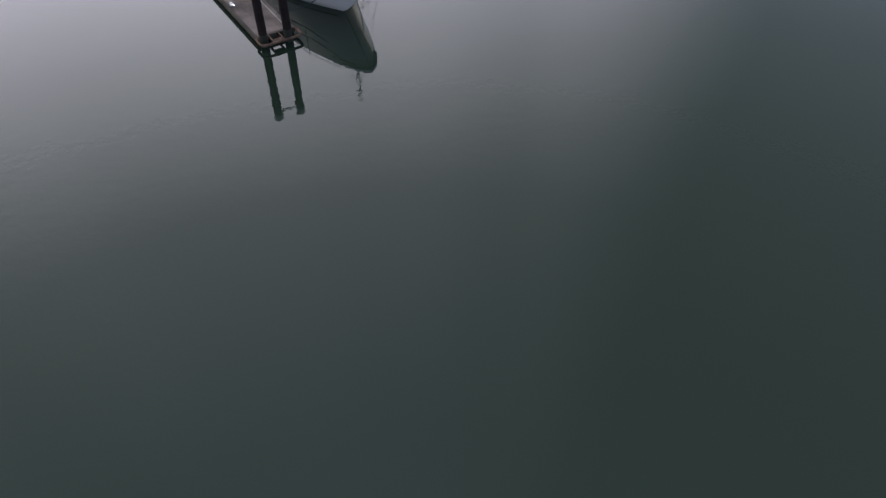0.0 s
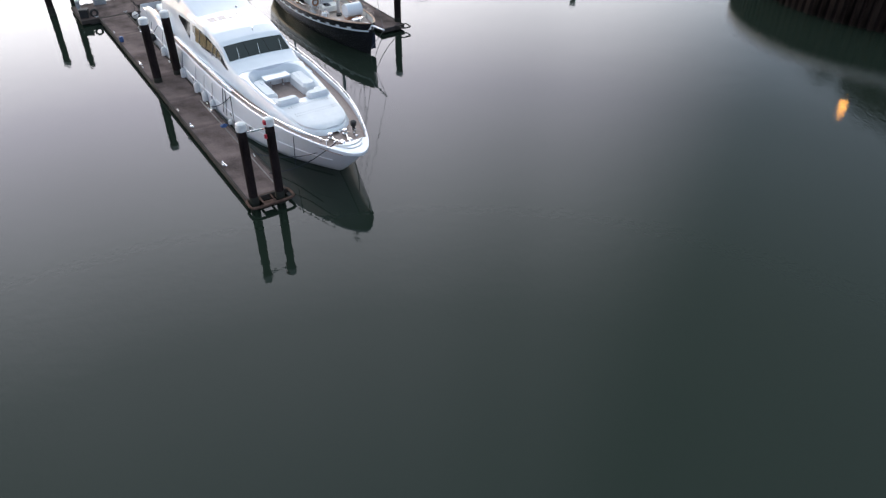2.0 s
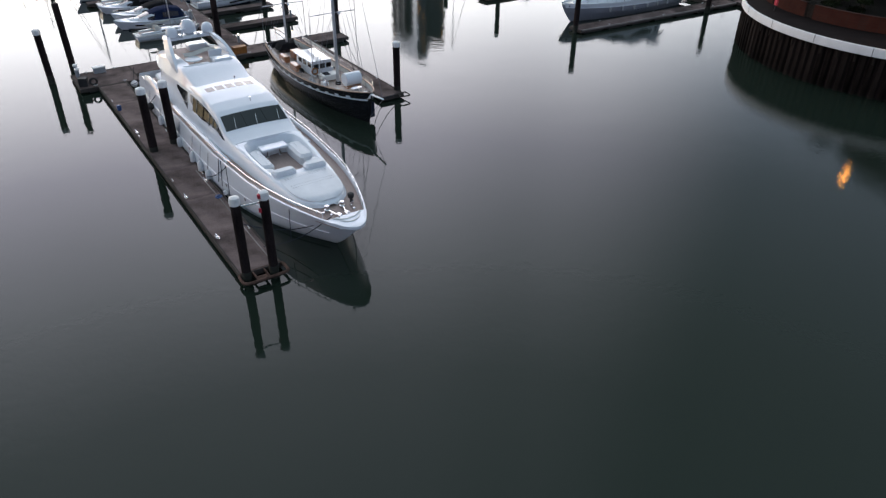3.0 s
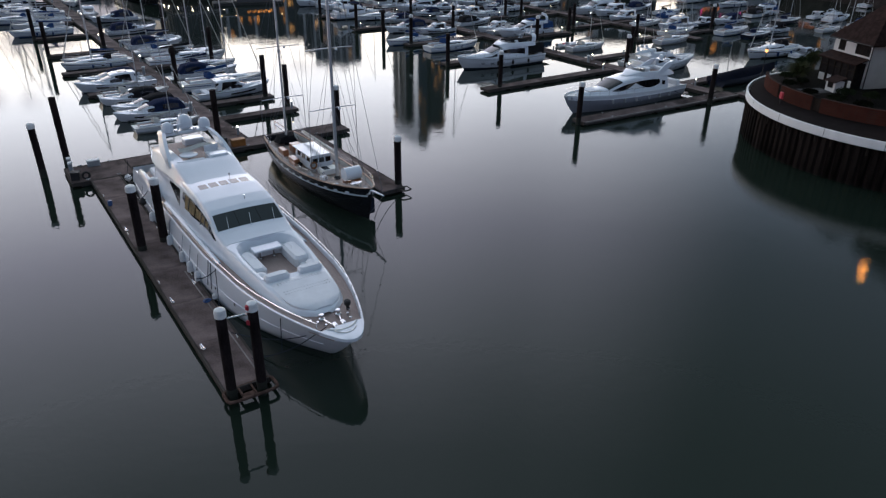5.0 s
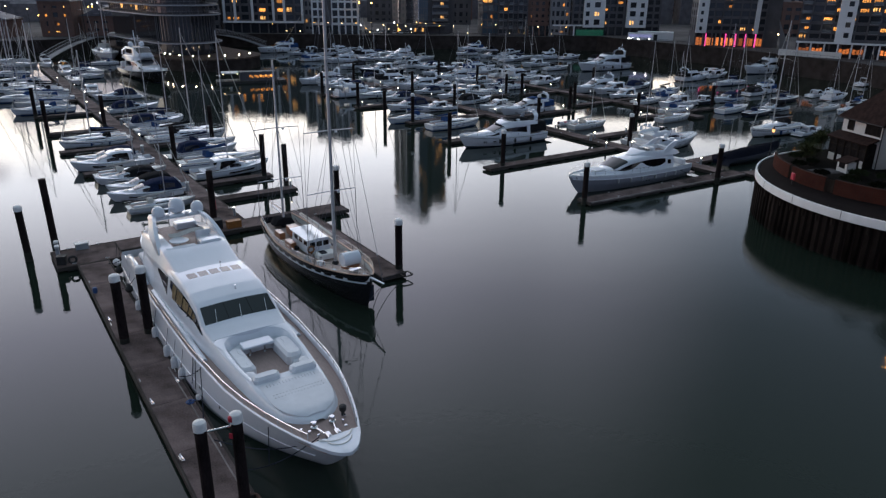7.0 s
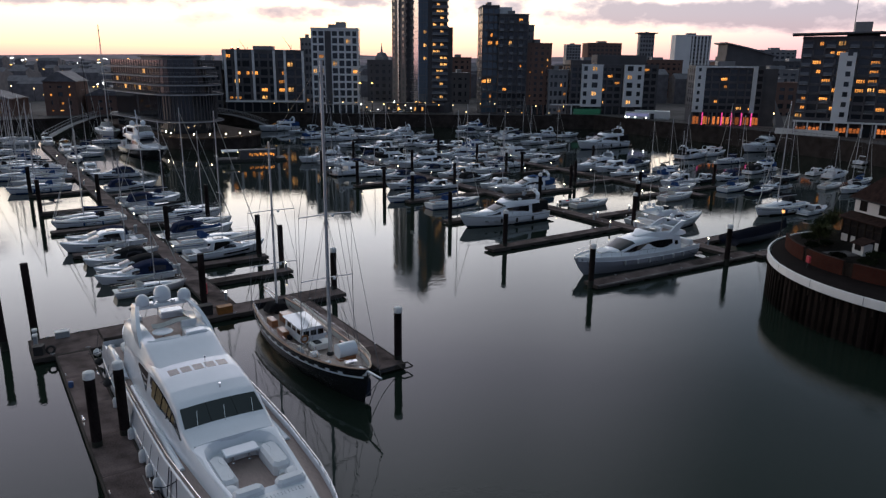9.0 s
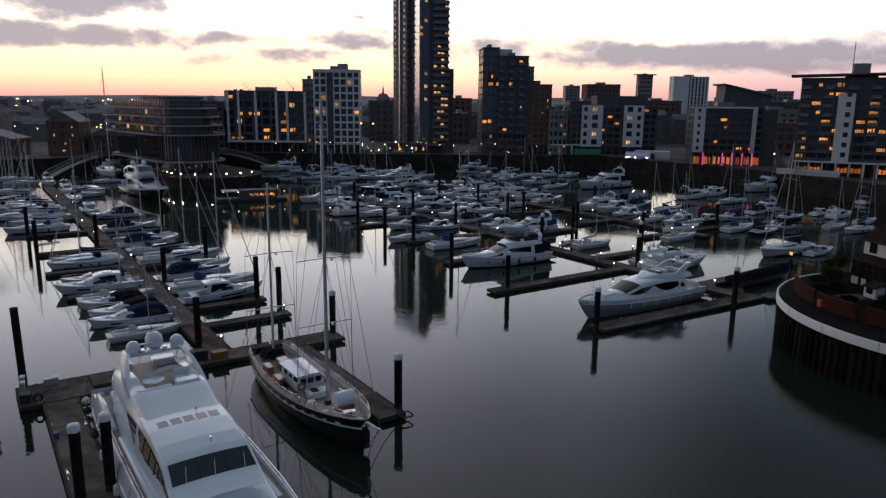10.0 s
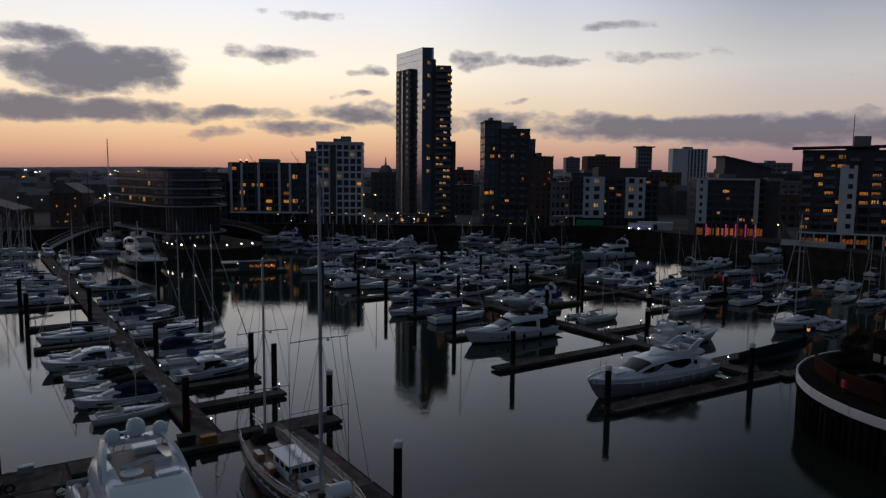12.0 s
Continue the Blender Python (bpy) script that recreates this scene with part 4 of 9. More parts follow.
    part("overhang", Geo().slab([[(xv, k * (2.9 - 0.06 * (-13 - xv) ** 2), 4.72 - 0.05 * abs(k) ** 2) for k in (-1, -0.5, 0, 0.5, 1)] for xv in np.linspace(-16.6, -12, 8)], 0.22), GELCOAT, ya)
    part("crane_arm", Geo().box(-15.6, -1.6, 5.35, -14.3, -1.2, 5.75, 0.06).tube([(-14.3, -1.4, 5.6), (-15.9, -1.5, 5.9)], 0.09, 8), GELCOAT, ya)
    part("fly_locker", Geo().box(-15.0, 0.2, 5.35, -13.9, 2.0, 5.9, 0.1), GELCOAT, ya)
    part("boarding_platform", Geo().box(-20.4, -3.4, 0.35, -18.4, 3.4, 0.7, 0.12), TEAK, ya)
    part("ensign_staff", Geo().tube([(-18.2, 0.4, 2.4), (-18.9, 0.4, 4.0)], 0.025, 5), STEEL, ya)
    return ya


BROWN_GLASS = material("brown_tinted_glass", (0.16, 0.125, 0.11), 0.25, vary=0.1, scale=0.8)
PALE_GLASS = glass_dark("pale_tinted_glass", (0.10, 0.11, 0.12), 0.06)
sport_yacht()


# ---- the dark-hulled ketch ----
def ketch():
    x, y, _ = plan(-28.0, 10.1)
    ob = thing("sailing_ketch", (x, y, 0), U_TURN, "black-hulled two-masted sailing ketch with a white stripe and teak deck", "sailing ship")
    L = 21.0
    pt = sharp_hull(L, 5.3, 3.1, 2.5, 1.0, 0.05, 2.3, 1.9, 0.66, 1.2, spring=1.1)
    part("hull", hull_geo(pt, 0, 1, 40, 14), BLACK_HULL, ob)
    part("deck", Geo().slab(deck_rows(pt, 0.55, 0.12, 0.10, 0.02, 0.985, 34), 0.06), PALE_TEAK, ob, "scrubbed pale teak deck")
    for side in (1, -1):
        rim = lines(pt, 0.0, 0.995, 40, 0.0, side)
        part("cap_rail", Geo().grid([[(a, b + side * 0.05, c), (a, b + side * 0.05, c + 0.07), (a, b - side * 0.13, c + 0.07), (a, b - side * 0.13, c - 0.0)] for a, b, c in (rim if side < 0 else rim[::-1])]), CAP_WOOD, ob, "worn wooden cap rail")
        part("bulwark", Geo().grid([[(a, b - side * 0.08, c), (a, b - side * 0.10, c - 0.56)] for a, b, c in (rim if side < 0 else rim[::-1])]), OFFWHITE, ob, "pale painted inner bulwark")
        g = Geo().grid([[(a, side * (b + 0.02), c) for a, b, c in (pt(s, 0.80), pt(s, 0.84))] for s in np.linspace(0.0, 0.99, 40)])
        part("white_stripe", g, GELCOAT, ob)
        for i in range(11):
            s = 0.18 + 0.07 * i
            g = Geo().grid([[(a, side * (b + 0.03), c) for a, b, c in (pt(q, 0.84), pt(q, 0.89))] for q in (s, s + 0.012, s + 0.024)])
            part("white_port", g, GELCOAT, ob)
        part("lifeline", rail_geo(lines(pt, 0.02, 0.98, 30, 0.06, side, 0.06), 0.55, 0.016, 1.5, n=4, mid=True), STEEL, ob)
    part("bow_plate", Geo().box(9.2, -0.05, 0.5, 9.9, 0.55, 1.9, 0.02), ROPE_DARK, ob)
    zd = 1.85
    deckhouse = House([(-3.5, 1.15, 1.05, zd, zd + 1.35), (0.0, 1.15, 1.05, zd, zd + 1.4), (0.3, 1.1, 0.98, zd, zd + 1.32)], 0.1, 0.08)
    dh = part("deckhouse", deckhouse.geo(0.6), GELCOAT, ob)
    part("deckhouse_roof", Geo().slab([[(a, b * 1.3, zd + 1.51 - 0.06 * abs(b)) for b in (-1, -0.5, 0, 0.5, 1)] for a in np.linspace(-3.7, 0.5, 6)], 0.08), GELCOAT, ob)
    for side in (1, -1):
        for xv in (-3.0, -1.9, -0.8):
            part("house_window", deckhouse.panel(xv, xv + 0.75, 0.72, 0.54, side, 0.015, 2, 2, 0.02), BOAT_GLASS, dh)
    for yv in (-0.68, 0.0, 0.68):
        part("front_window", Geo().box(0.3, yv - 0.27, zd + 0.65, 0.34, yv + 0.27, zd + 1.12, 0.01), BOAT_GLASS, dh)
    part("lifebuoy", Geo().tube([(0.42, -0.9 + 0.3 * math.cos(a), zd + 0.5 + 0.3 * math.sin(a)) for a in np.linspace(0, 2 * math.pi, 15)], 0.08, 6), ORANGE, ob, "orange lifebuoy on the deckhouse")
    for xv, yv, w, l in ((-2.4, -1.75, 0.6, 1.5), (-5.6, -1.55, 0.6, 1.4)):
        part("deck_locker", Geo().box(xv - l / 2, yv - w / 2, zd, xv + l / 2, yv + w / 2, zd + 0.65, 0.05), VARNISH, ob, "varnished wooden deck locker")
    part("companionway", Geo().box(-6.6, -0.5, zd, -5.4, 0.5, zd + 0.8, 0.05), VARNISH, ob)
    part("fore_hatch", Geo().box(2.9, -1.5, zd, 3.5, -0.9, zd + 0.35, 0.05), GELCOAT, ob)
    for k in range(5):
        part("deck_fitting", Geo().lathe([(0.12, 0), (0.14, 0.25), (0.1, 0.4)], 8, (1.2 + 0.55 * k, (-1.2, 1.0, -0.8, 0.9, -1.1)[k], zd)), STEEL, ob)
    part("raft_canister", Geo().tube([(5.4, -0.15, zd + 0.95), (5.4, 1.45, zd + 0.95)], 0.62, 16), GELCOAT, ob, "white life-raft drum")
    part("raft_cradle", Geo().box(5.0, -0.1, zd, 5.8, 1.4, zd + 0.4, 0.05), VARNISH, ob)
    part("anchor_winch", Geo().box(7.0, -0.35, zd + 0.3, 7.6, 0.35, zd + 0.75, 0.06).lathe([(0.15, 0), (0.1, 0.4), (0.2, 0.5)], 10, (7.9, 0.2, zd + 0.5)), STEEL, ob)
    part("aft_awning", House([(-9.6, 1.0, 0.7, 2.2, 2.75), (-8.9, 1.2, 0.9, 2.2, 3.0), (-8.0, 1.1, 0.8, 2.2, 2.85)], 0.2, 0.05).geo(0.3), CANVAS_BLACK, ob, "black canvas cover on the stern")
    rnd = random.Random(12)
    for k in range(16):
        xv, yv = rnd.uniform(-8.0, 7.2), rnd.choice((-1, 1)) * rnd.uniform(1.45, 1.9)
        if xv > 5:
            yv *= 0.6
        if k % 2:
            part("rope_coil", Geo().tube([(xv + (0.24 - 0.01 * i) * math.cos(i * 0.7), yv + (0.24 - 0.01 * i) * math.sin(i * 0.7), zd + 0.05 + 0.006 * i) for i in range(20)], 0.035, 5), (CANVAS_CREAM, ROPE_DARK)[k % 4 == 1], ob, "coiled rope on the deck")
        else:
            a, b, c = rnd.uniform(0.15, 0.4), rnd.uniform(0.12, 0.25), rnd.uniform(0.15, 0.4)
            part("deck_box", Geo().box(xv - a, yv - b, zd - 0.02, xv + a, yv + b, zd + c, 0.03), (GELCOAT, GREY_BOX, VARNISH, CANVAS_BLACK)[k // 2 % 4], ob)
    part("engine_hatch", Geo().box(1.1, -0.9, zd, 2.3, 0.9, zd + 0.5, 0.06), OFFWHITE, ob)
    part("hatch_glass", Geo().box(1.3, -0.6, zd + 0.5, 2.1, 0.0, zd + 0.56, 0.02), BOAT_GLASS, ob)
    part("bowsprit", Geo().tube([(9.2, 0, 2.75), (12.6, 0, 3.15)], 0.13, 8, 0.07), GELCOAT, ob)
    part("bobstay", Geo().tube([(10.0, 0, 0.6), (12.5, 0, 3.1)], 0.02, 4), WIRE, ob)
    part("bumpkin", Geo().tube([(-9.8, 0.3, 2.9), (-12.3, 0.3, 3.1)], 0.07, 6), ALLOY, ob)
    masts = ((3.7, 26.0, 0.17, (0.50, 0.28)), (-8.4, 18.7, 0.13, (0.61, 0.30)))
    for xv, H, r, fr in masts:
        m = part("mast", Geo().tube([(xv, 0, zd - 0.2), (xv, 0, H)], r, 10, r * 0.7), ALLOY, ob)
        part("mast_collar", Geo().lathe([(r + 0.12, 0), (r + 0.16, 0.12), (r + 0.02, 0.3)], 10, (xv, 0, zd)), RUBBER, m)
        for f in fr:
            z = zd + (H - zd) * f
            part("crosstree", Geo().tube([(xv - 0.15, -2.3, z), (xv, 0, z + 0.1), (xv - 0.15, 2.3, z)], 0.045, 5), ALLOY, m)
            part("spreader_lamp", Geo().box(xv - 0.1, 0.5, z - 0.15, xv + 0.1, 0.7, z + 0.02, 0.02), GELCOAT, m)
            for side in (1, -1):
                part("shroud", Geo().tube([(xv - 0.3, side * 2.45, 2.3), (xv - 0.15, side * 2.3, z), (xv, 0, H - 0.3)], 0.018, 3), WIRE, ob)
                part("lower_shroud", Geo().tube([(xv + 0.7, side * 2.4, 2.3), (xv, side * 0.05, z)], 0.016, 3), WIRE, ob)
                part("lower_shroud", Geo().tube([(xv - 1.2, side * 2.4, 2.3), (xv, side * 0.05, z)], 0.016, 3), WIRE, ob)
        part("halyard", Geo().tube([(xv + 0.35, 0.15, zd + 1.0), (xv + 0.1, 0.1, H - 0.4)], 0.012, 3), WIRE, ob)
    part("forestay", Geo().tube([(12.5, 0, 3.15), (3.75, 0, 25.6)], 0.02, 3), WIRE, ob)
    part("inner_forestay", Geo().tube([(9.6, 0, 3.0), (3.75, 0, 20.0)], 0.02, 3), WIRE, ob)
    part("triatic_stay", Geo().tube([(3.7, 0, 25.8), (-8.4, 0, 18.5)], 0.015, 3), WIRE, ob)
    part("backstay", Geo().tube([(-12.2, 0.3, 3.1), (-8.4, 0, 18.4)], 0.016, 3), WIRE, ob)
    part("main_boom", Geo().tube([(3.4, 0.1, zd + 2.2), (-5.6, 0.7, zd + 2.05)], 0.13, 8), ALLOY, ob)
    part("main_sail_roll", Geo().tube([(3.2, 0.1, zd + 2.45), (-1.0, 0.35, zd + 2.42), (-5.2, 0.65, zd + 2.25)], 0.16, 8, 0.1), CANVAS_CREAM, ob)
    part("mizzen_boom", Geo().tube([(-8.6, 0, zd + 1.9), (-11.9, 0.1, zd + 1.8)], 0.09, 8), ALLOY, ob)
    part("ensign_staff", Geo().tube([(-10.2, -0.4, 2.9), (-10.7, -0.4, 4.3)], 0.02, 4), VARNISH, ob)
    return ob


CAP_WOOD = material("worn_cap_wood", (0.33, 0.20, 0.13), 0.5, vary=0.25, scale=3.0, streak=(1, 8, 8))
PALE_TEAK = material("pale_scrubbed_teak", (0.42, 0.34, 0.30), 0.7, vary=0.15, scale=2.0, streak=(1, 16, 1), bump=0.2, bump_scale=10)
ketch()


# ---- the marina's fleet ----
def fenders(ob, point, side, spots, mat=None):
    f = Geo().lathe([(0.03, 0.0), (0.13, 0.06), (0.15, 0.3), (0.13, 0.56), (0.03, 0.62)], 8).mesh("fender", mat or FENDER)
    for s in spots:
        x, y, z = point(s, 0.85)
        part("fender", f, None, ob).location = (x, side * (y + 0.16), z - 0.55)


def boot_top(hull_part, mat, z=0.16):
    """Dark bottom paint up to just over the waterline."""
    me = hull_part.data
    me.materials.append(mat)
    for f in me.polygons:
        if f.center.z < z:
            f.material_index = 1


def sport_cruiser(L=10.5, hull_mat=None, top="hard", canvas=None, label="white sports cruiser moored in the marina", dark_band=False):
    ob = thing("sports_cruiser", (0, 0, 0), 0, label, "motorboat", "moored motorboats")
    k = L / 10.5
    pt = sharp_hull(L, 3.4 * k, 1.45 * k, 1.0 * k, 0.45, 0.14, 2.5, 1.7, 0.9, 0.2, knuckle=0.1)
    hm = hull_mat or GELCOAT
    h = part("hull", hull_geo(pt, 0, 1, 22, 10), hm, ob)
    boot_top(h, ANTIFOUL)
    part("deck", Geo().slab(deck_rows(pt, -0.02, 0.02, 0.10 * k, 0.30, 1.0, 18), 0.05), GELCOAT, ob)
    part("cockpit_sole", Geo().slab(deck_rows(pt, 0.45 * k, 0.3 * k, 0.0, 0.0, 0.42, 6), 0.05), TEAK, ob)
    for side in (1, -1):
        rows = [[(x, y, z + 0.04), (x, y - side * 0.22 * k, z + 0.06), (x, y - side * 0.26 * k, z - 0.5 * k)] for x, y, z in lines(pt, 0.0, 0.34, 6, 0.0, side)]
        part("coaming", Geo().grid(rows if side < 0 else [r[::-1] for r in rows]), GELCOAT, ob)
        part("rub_rail", Geo().tube([(x, y + side * 0.01, z - 0.06) for x, y, z in lines(pt, 0.0, 0.985, 20, 0, side)], 0.035 * k, 5), GREY_BOX, h)
        part("bow_rail", rail_geo(lines(pt, 0.5, 0.97, 14, 0.1, side), 0.42 * k, 0.018, 1.2, n=4), STEEL, ob)
        g = Geo().grid([[(x, side * (y + 0.012), z) for x, y, z in (pt(s, 0.62), pt(s, 0.76))] for s in np.linspace(0.42, 0.78, 8)])
        part("hull_window", g, BOAT_GLASS, h)
        if dark_band:
            rows = [[(x, side * (y + 0.008), z) for x, y, z in (pt(s, 0.28), pt(s, 0.42), pt(s, 0.58))] for s in np.linspace(0.0, 0.97, 18)]
            part("lower_band", Geo().grid(rows), BLACK_HULL, h, "black painted lower hull")
    part("swim_platform", Geo().box(-L / 2 - 0.7 * k, -1.35 * k, 0.28, -L / 2 + 0.1, 1.35 * k, 0.42, 0.05), OFFWHITE, ob)
    z0 = 1.02 * k
    cab = House([(-0.8 * k, 1.35 * k, 1.2 * k, z0, z0 + 0.85 * k), (0.3 * k, 1.35 * k, 1.2 * k, z0, z0 + 0.95 * k), (1.0 * k, 1.3 * k, 1.1 * k, z0, z0 + 0.75 * k), (2.0 * k, 1.15 * k, 0.9 * k, z0 + 0.05, z0 + 0.42 * k), (3.2 * k, 0.8 * k, 0.6 * k, z0 + 0.1 * k, z0 + 0.40 * k), (3.9 * k, 0.4 * k, 0.3 * k, z0 + 0.2 * k, z0 + 0.36 * k)], 0.2 * k, 0.05)
    part("foredeck_cabin", cab.geo(0.35), GELCOAT, ob)
    part("windscreen", cab.panel(0.35 * k, 1.95 * k, -0.42, 0.42, 1, 0.012, 5, 8, 0.015), BOAT_GLASS, ob)
    for side in (1, -1):
        part("side_window", cab.panel(-0.7 * k, 0.9 * k, 0.85, 0.55, side, 0.012, 5, 2, 0.015), BOAT_GLASS, ob)
    part("deck_hatch", Geo().box(2.5 * k, -0.28, z0 + 0.44 * k, 3.05 * k, 0.28, z0 + 0.5 * k, 0.03), BOAT_GLASS, ob)
    part("cockpit_seat", Geo().box(-4.2 * k, -1.1 * k, 0.62 * k, -3.4 * k, 1.1 * k, 1.05 * k, 0.08).box(-3.4 * k, 0.6 * k, 0.62 * k, -1.8 * k, 1.2 * k, 1.05 * k, 0.08), VINYL, ob)
    if top == "hard":
        roof = House([(-2.6 * k, 1.2 * k, 1.1 * k, z0 + 1.12 * k, z0 + 1.3 * k), (-1.0 * k, 1.3 * k, 1.2 * k, z0 + 1.2 * k, z0 + 1.42 * k), (0.2 * k, 1.25 * k, 1.1 * k, z0 + 1.1 * k, z0 + 1.32 * k), (0.7 * k, 1.15 * k, 1.0 * k, z0 + 0.9 * k, z0 + 1.1 * k)], 0.1, 0.05)
        part("hardtop", roof.geo(0.4), GELCOAT, ob)
        part("roof_hatch", Geo().box(-1.6 * k, -0.6 * k, z0 + 1.43 * k, -0.4 * k, 0.6 * k, z0 + 1.49 * k, 0.03), BOAT_GLASS, ob)
        for side in (1, -1):
            rows = [[(x0 * k, side * 1.28 * k, z0 + 0.1 * k + zz * k), (x0 * k + 0.3 * k, side * 1.22 * k, z0 + 1.2 * k)] for x0, zz in ((-2.6, 0.0), (-2.1, 0.1))]
            part("roof_pillar", Geo().grid(rows if side > 0 else rows[::-1]), GELCOAT, ob)
            rows = [[(-2.0 * k, side * 1.27 * k, z0 + 0.1 * k), (-1.8 * k, side * 1.22 * k, z0 + 1.15 * k)], [(0.2 * k, side * 1.27 * k, z0 + 0.8 * k), (0.1 * k, side * 1.22 * k, z0 + 1.15 * k)]]
            part("side_glass", Geo().grid(rows if side > 0 else rows[::-1]), BOAT_GLASS, ob)
    elif top == "canvas":
        hood = House([(-4.4 * k, 1.25 * k, 0.8 * k, 1.0 * k, 1.4 * k), (-3.8 * k, 1.4 * k, 1.15 * k, 1.0 * k, 2.2 * k), (-2.4 * k, 1.45 * k, 1.2 * k, 1.0 * k, 2.5 * k), (-0.8 * k, 1.42 * k, 1.2 * k, 1.0 * k, 2.35 * k), (0.5 * k, 1.35 * k, 1.15 * k, 1.1 * k, 1.95 * k)], 0.3 * k, 0.06)
        part("cockpit_hood", hood.geo(0.45), canvas or CANVAS_BLACK, ob, "canvas cockpit hood")
        for side in (1, -1):
            part("hood_window", hood.panel(-3.4 * k, -1.2 * k, 0.85, 0.55, side, 0.012, 4, 2, 0.01), BOAT_GLASS, ob)
    else:
        rows = []
        for q in range(9):
            a = math.pi * q / 8
            rows.append([(-2.6 * k + 0.35 * xx * k - 0.7 * k * math.sin(a), 1.35 * k * math.cos(a), z0 + 1.25 * k * math.sin(a) ** 0.6) for xx in (-0.5, 0.5)])
        part("radar_arch", Geo().slab(rows, 0.07), GELCOAT, ob)
    fenders(ob, pt, 1, (0.25, 0.55))
    return ob


def flybridge_boat(L=14.0, hull_mat=None, canvas=None, label="white flybridge motor yacht moored in the marina"):
    ob = thing("flybridge_yacht", (0, 0, 0), 0, label, "motorboat", "moored motorboats")
    k = L / 14.0
    pt = sharp_hull(L, 4.4 * k, 1.8 * k, 1.2 * k, 0.6, 0.13, 2.6, 1.7, 0.9, 0.25, knuckle=0.1)
    h = part("hull", hull_geo(pt, 0, 1, 26, 11), hull_mat or GELCOAT, ob)
    boot_top(h, ANTIFOUL)
    part("deck", Geo().slab(deck_rows(pt, 0.03, 0.02, 0.10 * k, 0.0, 1.0, 22), 0.05), OFFWHITE, ob)
    for side in (1, -1):
        rows = [[(x, y, z - 0.02), (x, y, z + 0.18 * k), (x, y - side * 0.08, z + 0.18 * k), (x, y - side * 0.08, z - 0.02)] for x, y, z in lines(pt, 0.0, 0.985, 22, 0.0, side)]
        part("bulwark", Geo().grid(rows if side < 0 else [r[::-1] for r in rows]), GELCOAT, ob)
        part("rub_rail", Geo().tube([(x, y + side * 0.01, z - 0.1) for x, y, z in lines(pt, 0.0, 0.985, 20, 0, side)], 0.04 * k, 5), GREY_BOX, h)
        part("bow_rail", rail_geo(lines(pt, 0.36, 0.97, 20, 0.12, side, 0.16 * k), 0.5 * k, 0.02, 1.2, n=4), STEEL, ob)
        for s in (0.42, 0.54, 0.66, 0.76):
            g = Geo().grid([[(x, side * (y + 0.012), z) for x, y, z in (pt(q, 0.60), pt(q, 0.72))] for q in (s, s + 0.02, s + 0.04)])
            part("porthole", g, BOAT_GLASS, h)
    z0 = 1.22 * k
    house = House([(-4.0 * k, 1.75 * k, 1.6 * k, z0, z0 + 1.5 * k), (-1.0 * k, 1.8 * k, 1.6 * k, z0, z0 + 1.55 * k), (0.2 * k, 1.75 * k, 1.5 * k, z0, z0 + 1.48 * k), (2.2 * k, 1.6 * k, 1.3 * k, z0 + 0.05 * k, z0 + 0.8 * k), (3.2 * k, 1.3 * k, 1.0 * k, z0 + 0.15 * k, z0 + 0.72 * k), (4.6 * k, 0.8 * k, 0.55 * k, z0 + 0.3 * k, z0 + 0.62 * k), (5.3 * k, 0.35 * k, 0.2 * k, z0 + 0.4 * k, z0 + 0.55 * k)], 0.25 * k, 0.06)
    part("saloon", house.geo(0.4), GELCOAT, ob)
    part("windscreen", house.panel(0.35 * k, 2.15 * k, -0.44, 0.44, 1, 0.012, 5, 10, 0.015), BOAT_GLASS, ob)
    for side in (1, -1):
        part("saloon_window", house.panel(-3.4 * k, 0.9 * k, lambda q: 0.86 - 0.2 * q, lambda q: 0.54, side, 0.012, 10, 3, 0.015), BOAT_GLASS, ob)
        part("forward_window", house.panel(1.3 * k, 3.4 * k, lambda q: 0.80 - 0.1 * q, lambda q: 0.56 + 0.1 * q, side, 0.012, 6, 2, 0.015), BOAT_GLASS, ob)
    part("cockpit_sole", Geo().box(-6.6 * k, -1.85 * k, z0 - 0.06, -4.0 * k, 1.85 * k, z0 + 0.02), TEAK, ob)
    part("cockpit_sofa", Geo().box(-6.6 * k, -1.6 * k, z0, -5.9 * k, 1.6 * k, z0 + 0.75 * k, 0.1), VINYL, ob)
    part("swim_platform", Geo().box(-L / 2 - 0.95 * k, -1.85 * k, 0.3, -L / 2 + 0.1, 1.85 * k, 0.46, 0.06), TEAK, ob)
    zf = z0 + 1.5 * k
    fly = House([(-5.6 * k, 1.55 * k, 1.5 * k, zf - 0.14, zf + 0.12 * k), (-4.6 * k, 1.75 * k, 1.65 * k, zf - 0.14, zf + 0.42 * k), (-1.5 * k, 1.7 * k, 1.6 * k, zf - 0.1, zf + 0.5 * k), (-0.4 * k, 1.5 * k, 1.3 * k, zf - 0.05, zf + 0.5 * k), (0.5 * k, 1.0 * k, 0.8 * k, zf - 0.05, zf + 0.2 * k)], 0.14 * k, 0.0)
    g = Geo()
    marks = [1, 0.8, 0.5, 0.42, 0.34]
    for side in (1, -1):
        rows = [[fly.at(x * k, side * a) for a in marks] + [(x * k, side * (1.25 if x < -1 else 1.0) * k, zf + 0.05)] for x in (-5.6, -4.6, -3, -1.5, -0.9)]
        g.grid(rows if side < 0 else [r[::-1] for r in rows])
    ring = [-1, -0.8, -0.5, -0.42, -0.34, -0.15, 0, 0.15, 0.34, 0.42, 0.5, 0.8, 1]
    g.grid([[fly.at(x * k, a) for a in ring] for x in (-0.9, -0.4, 0.1, 0.5)])
    part("flybridge", g, GELCOAT, ob)
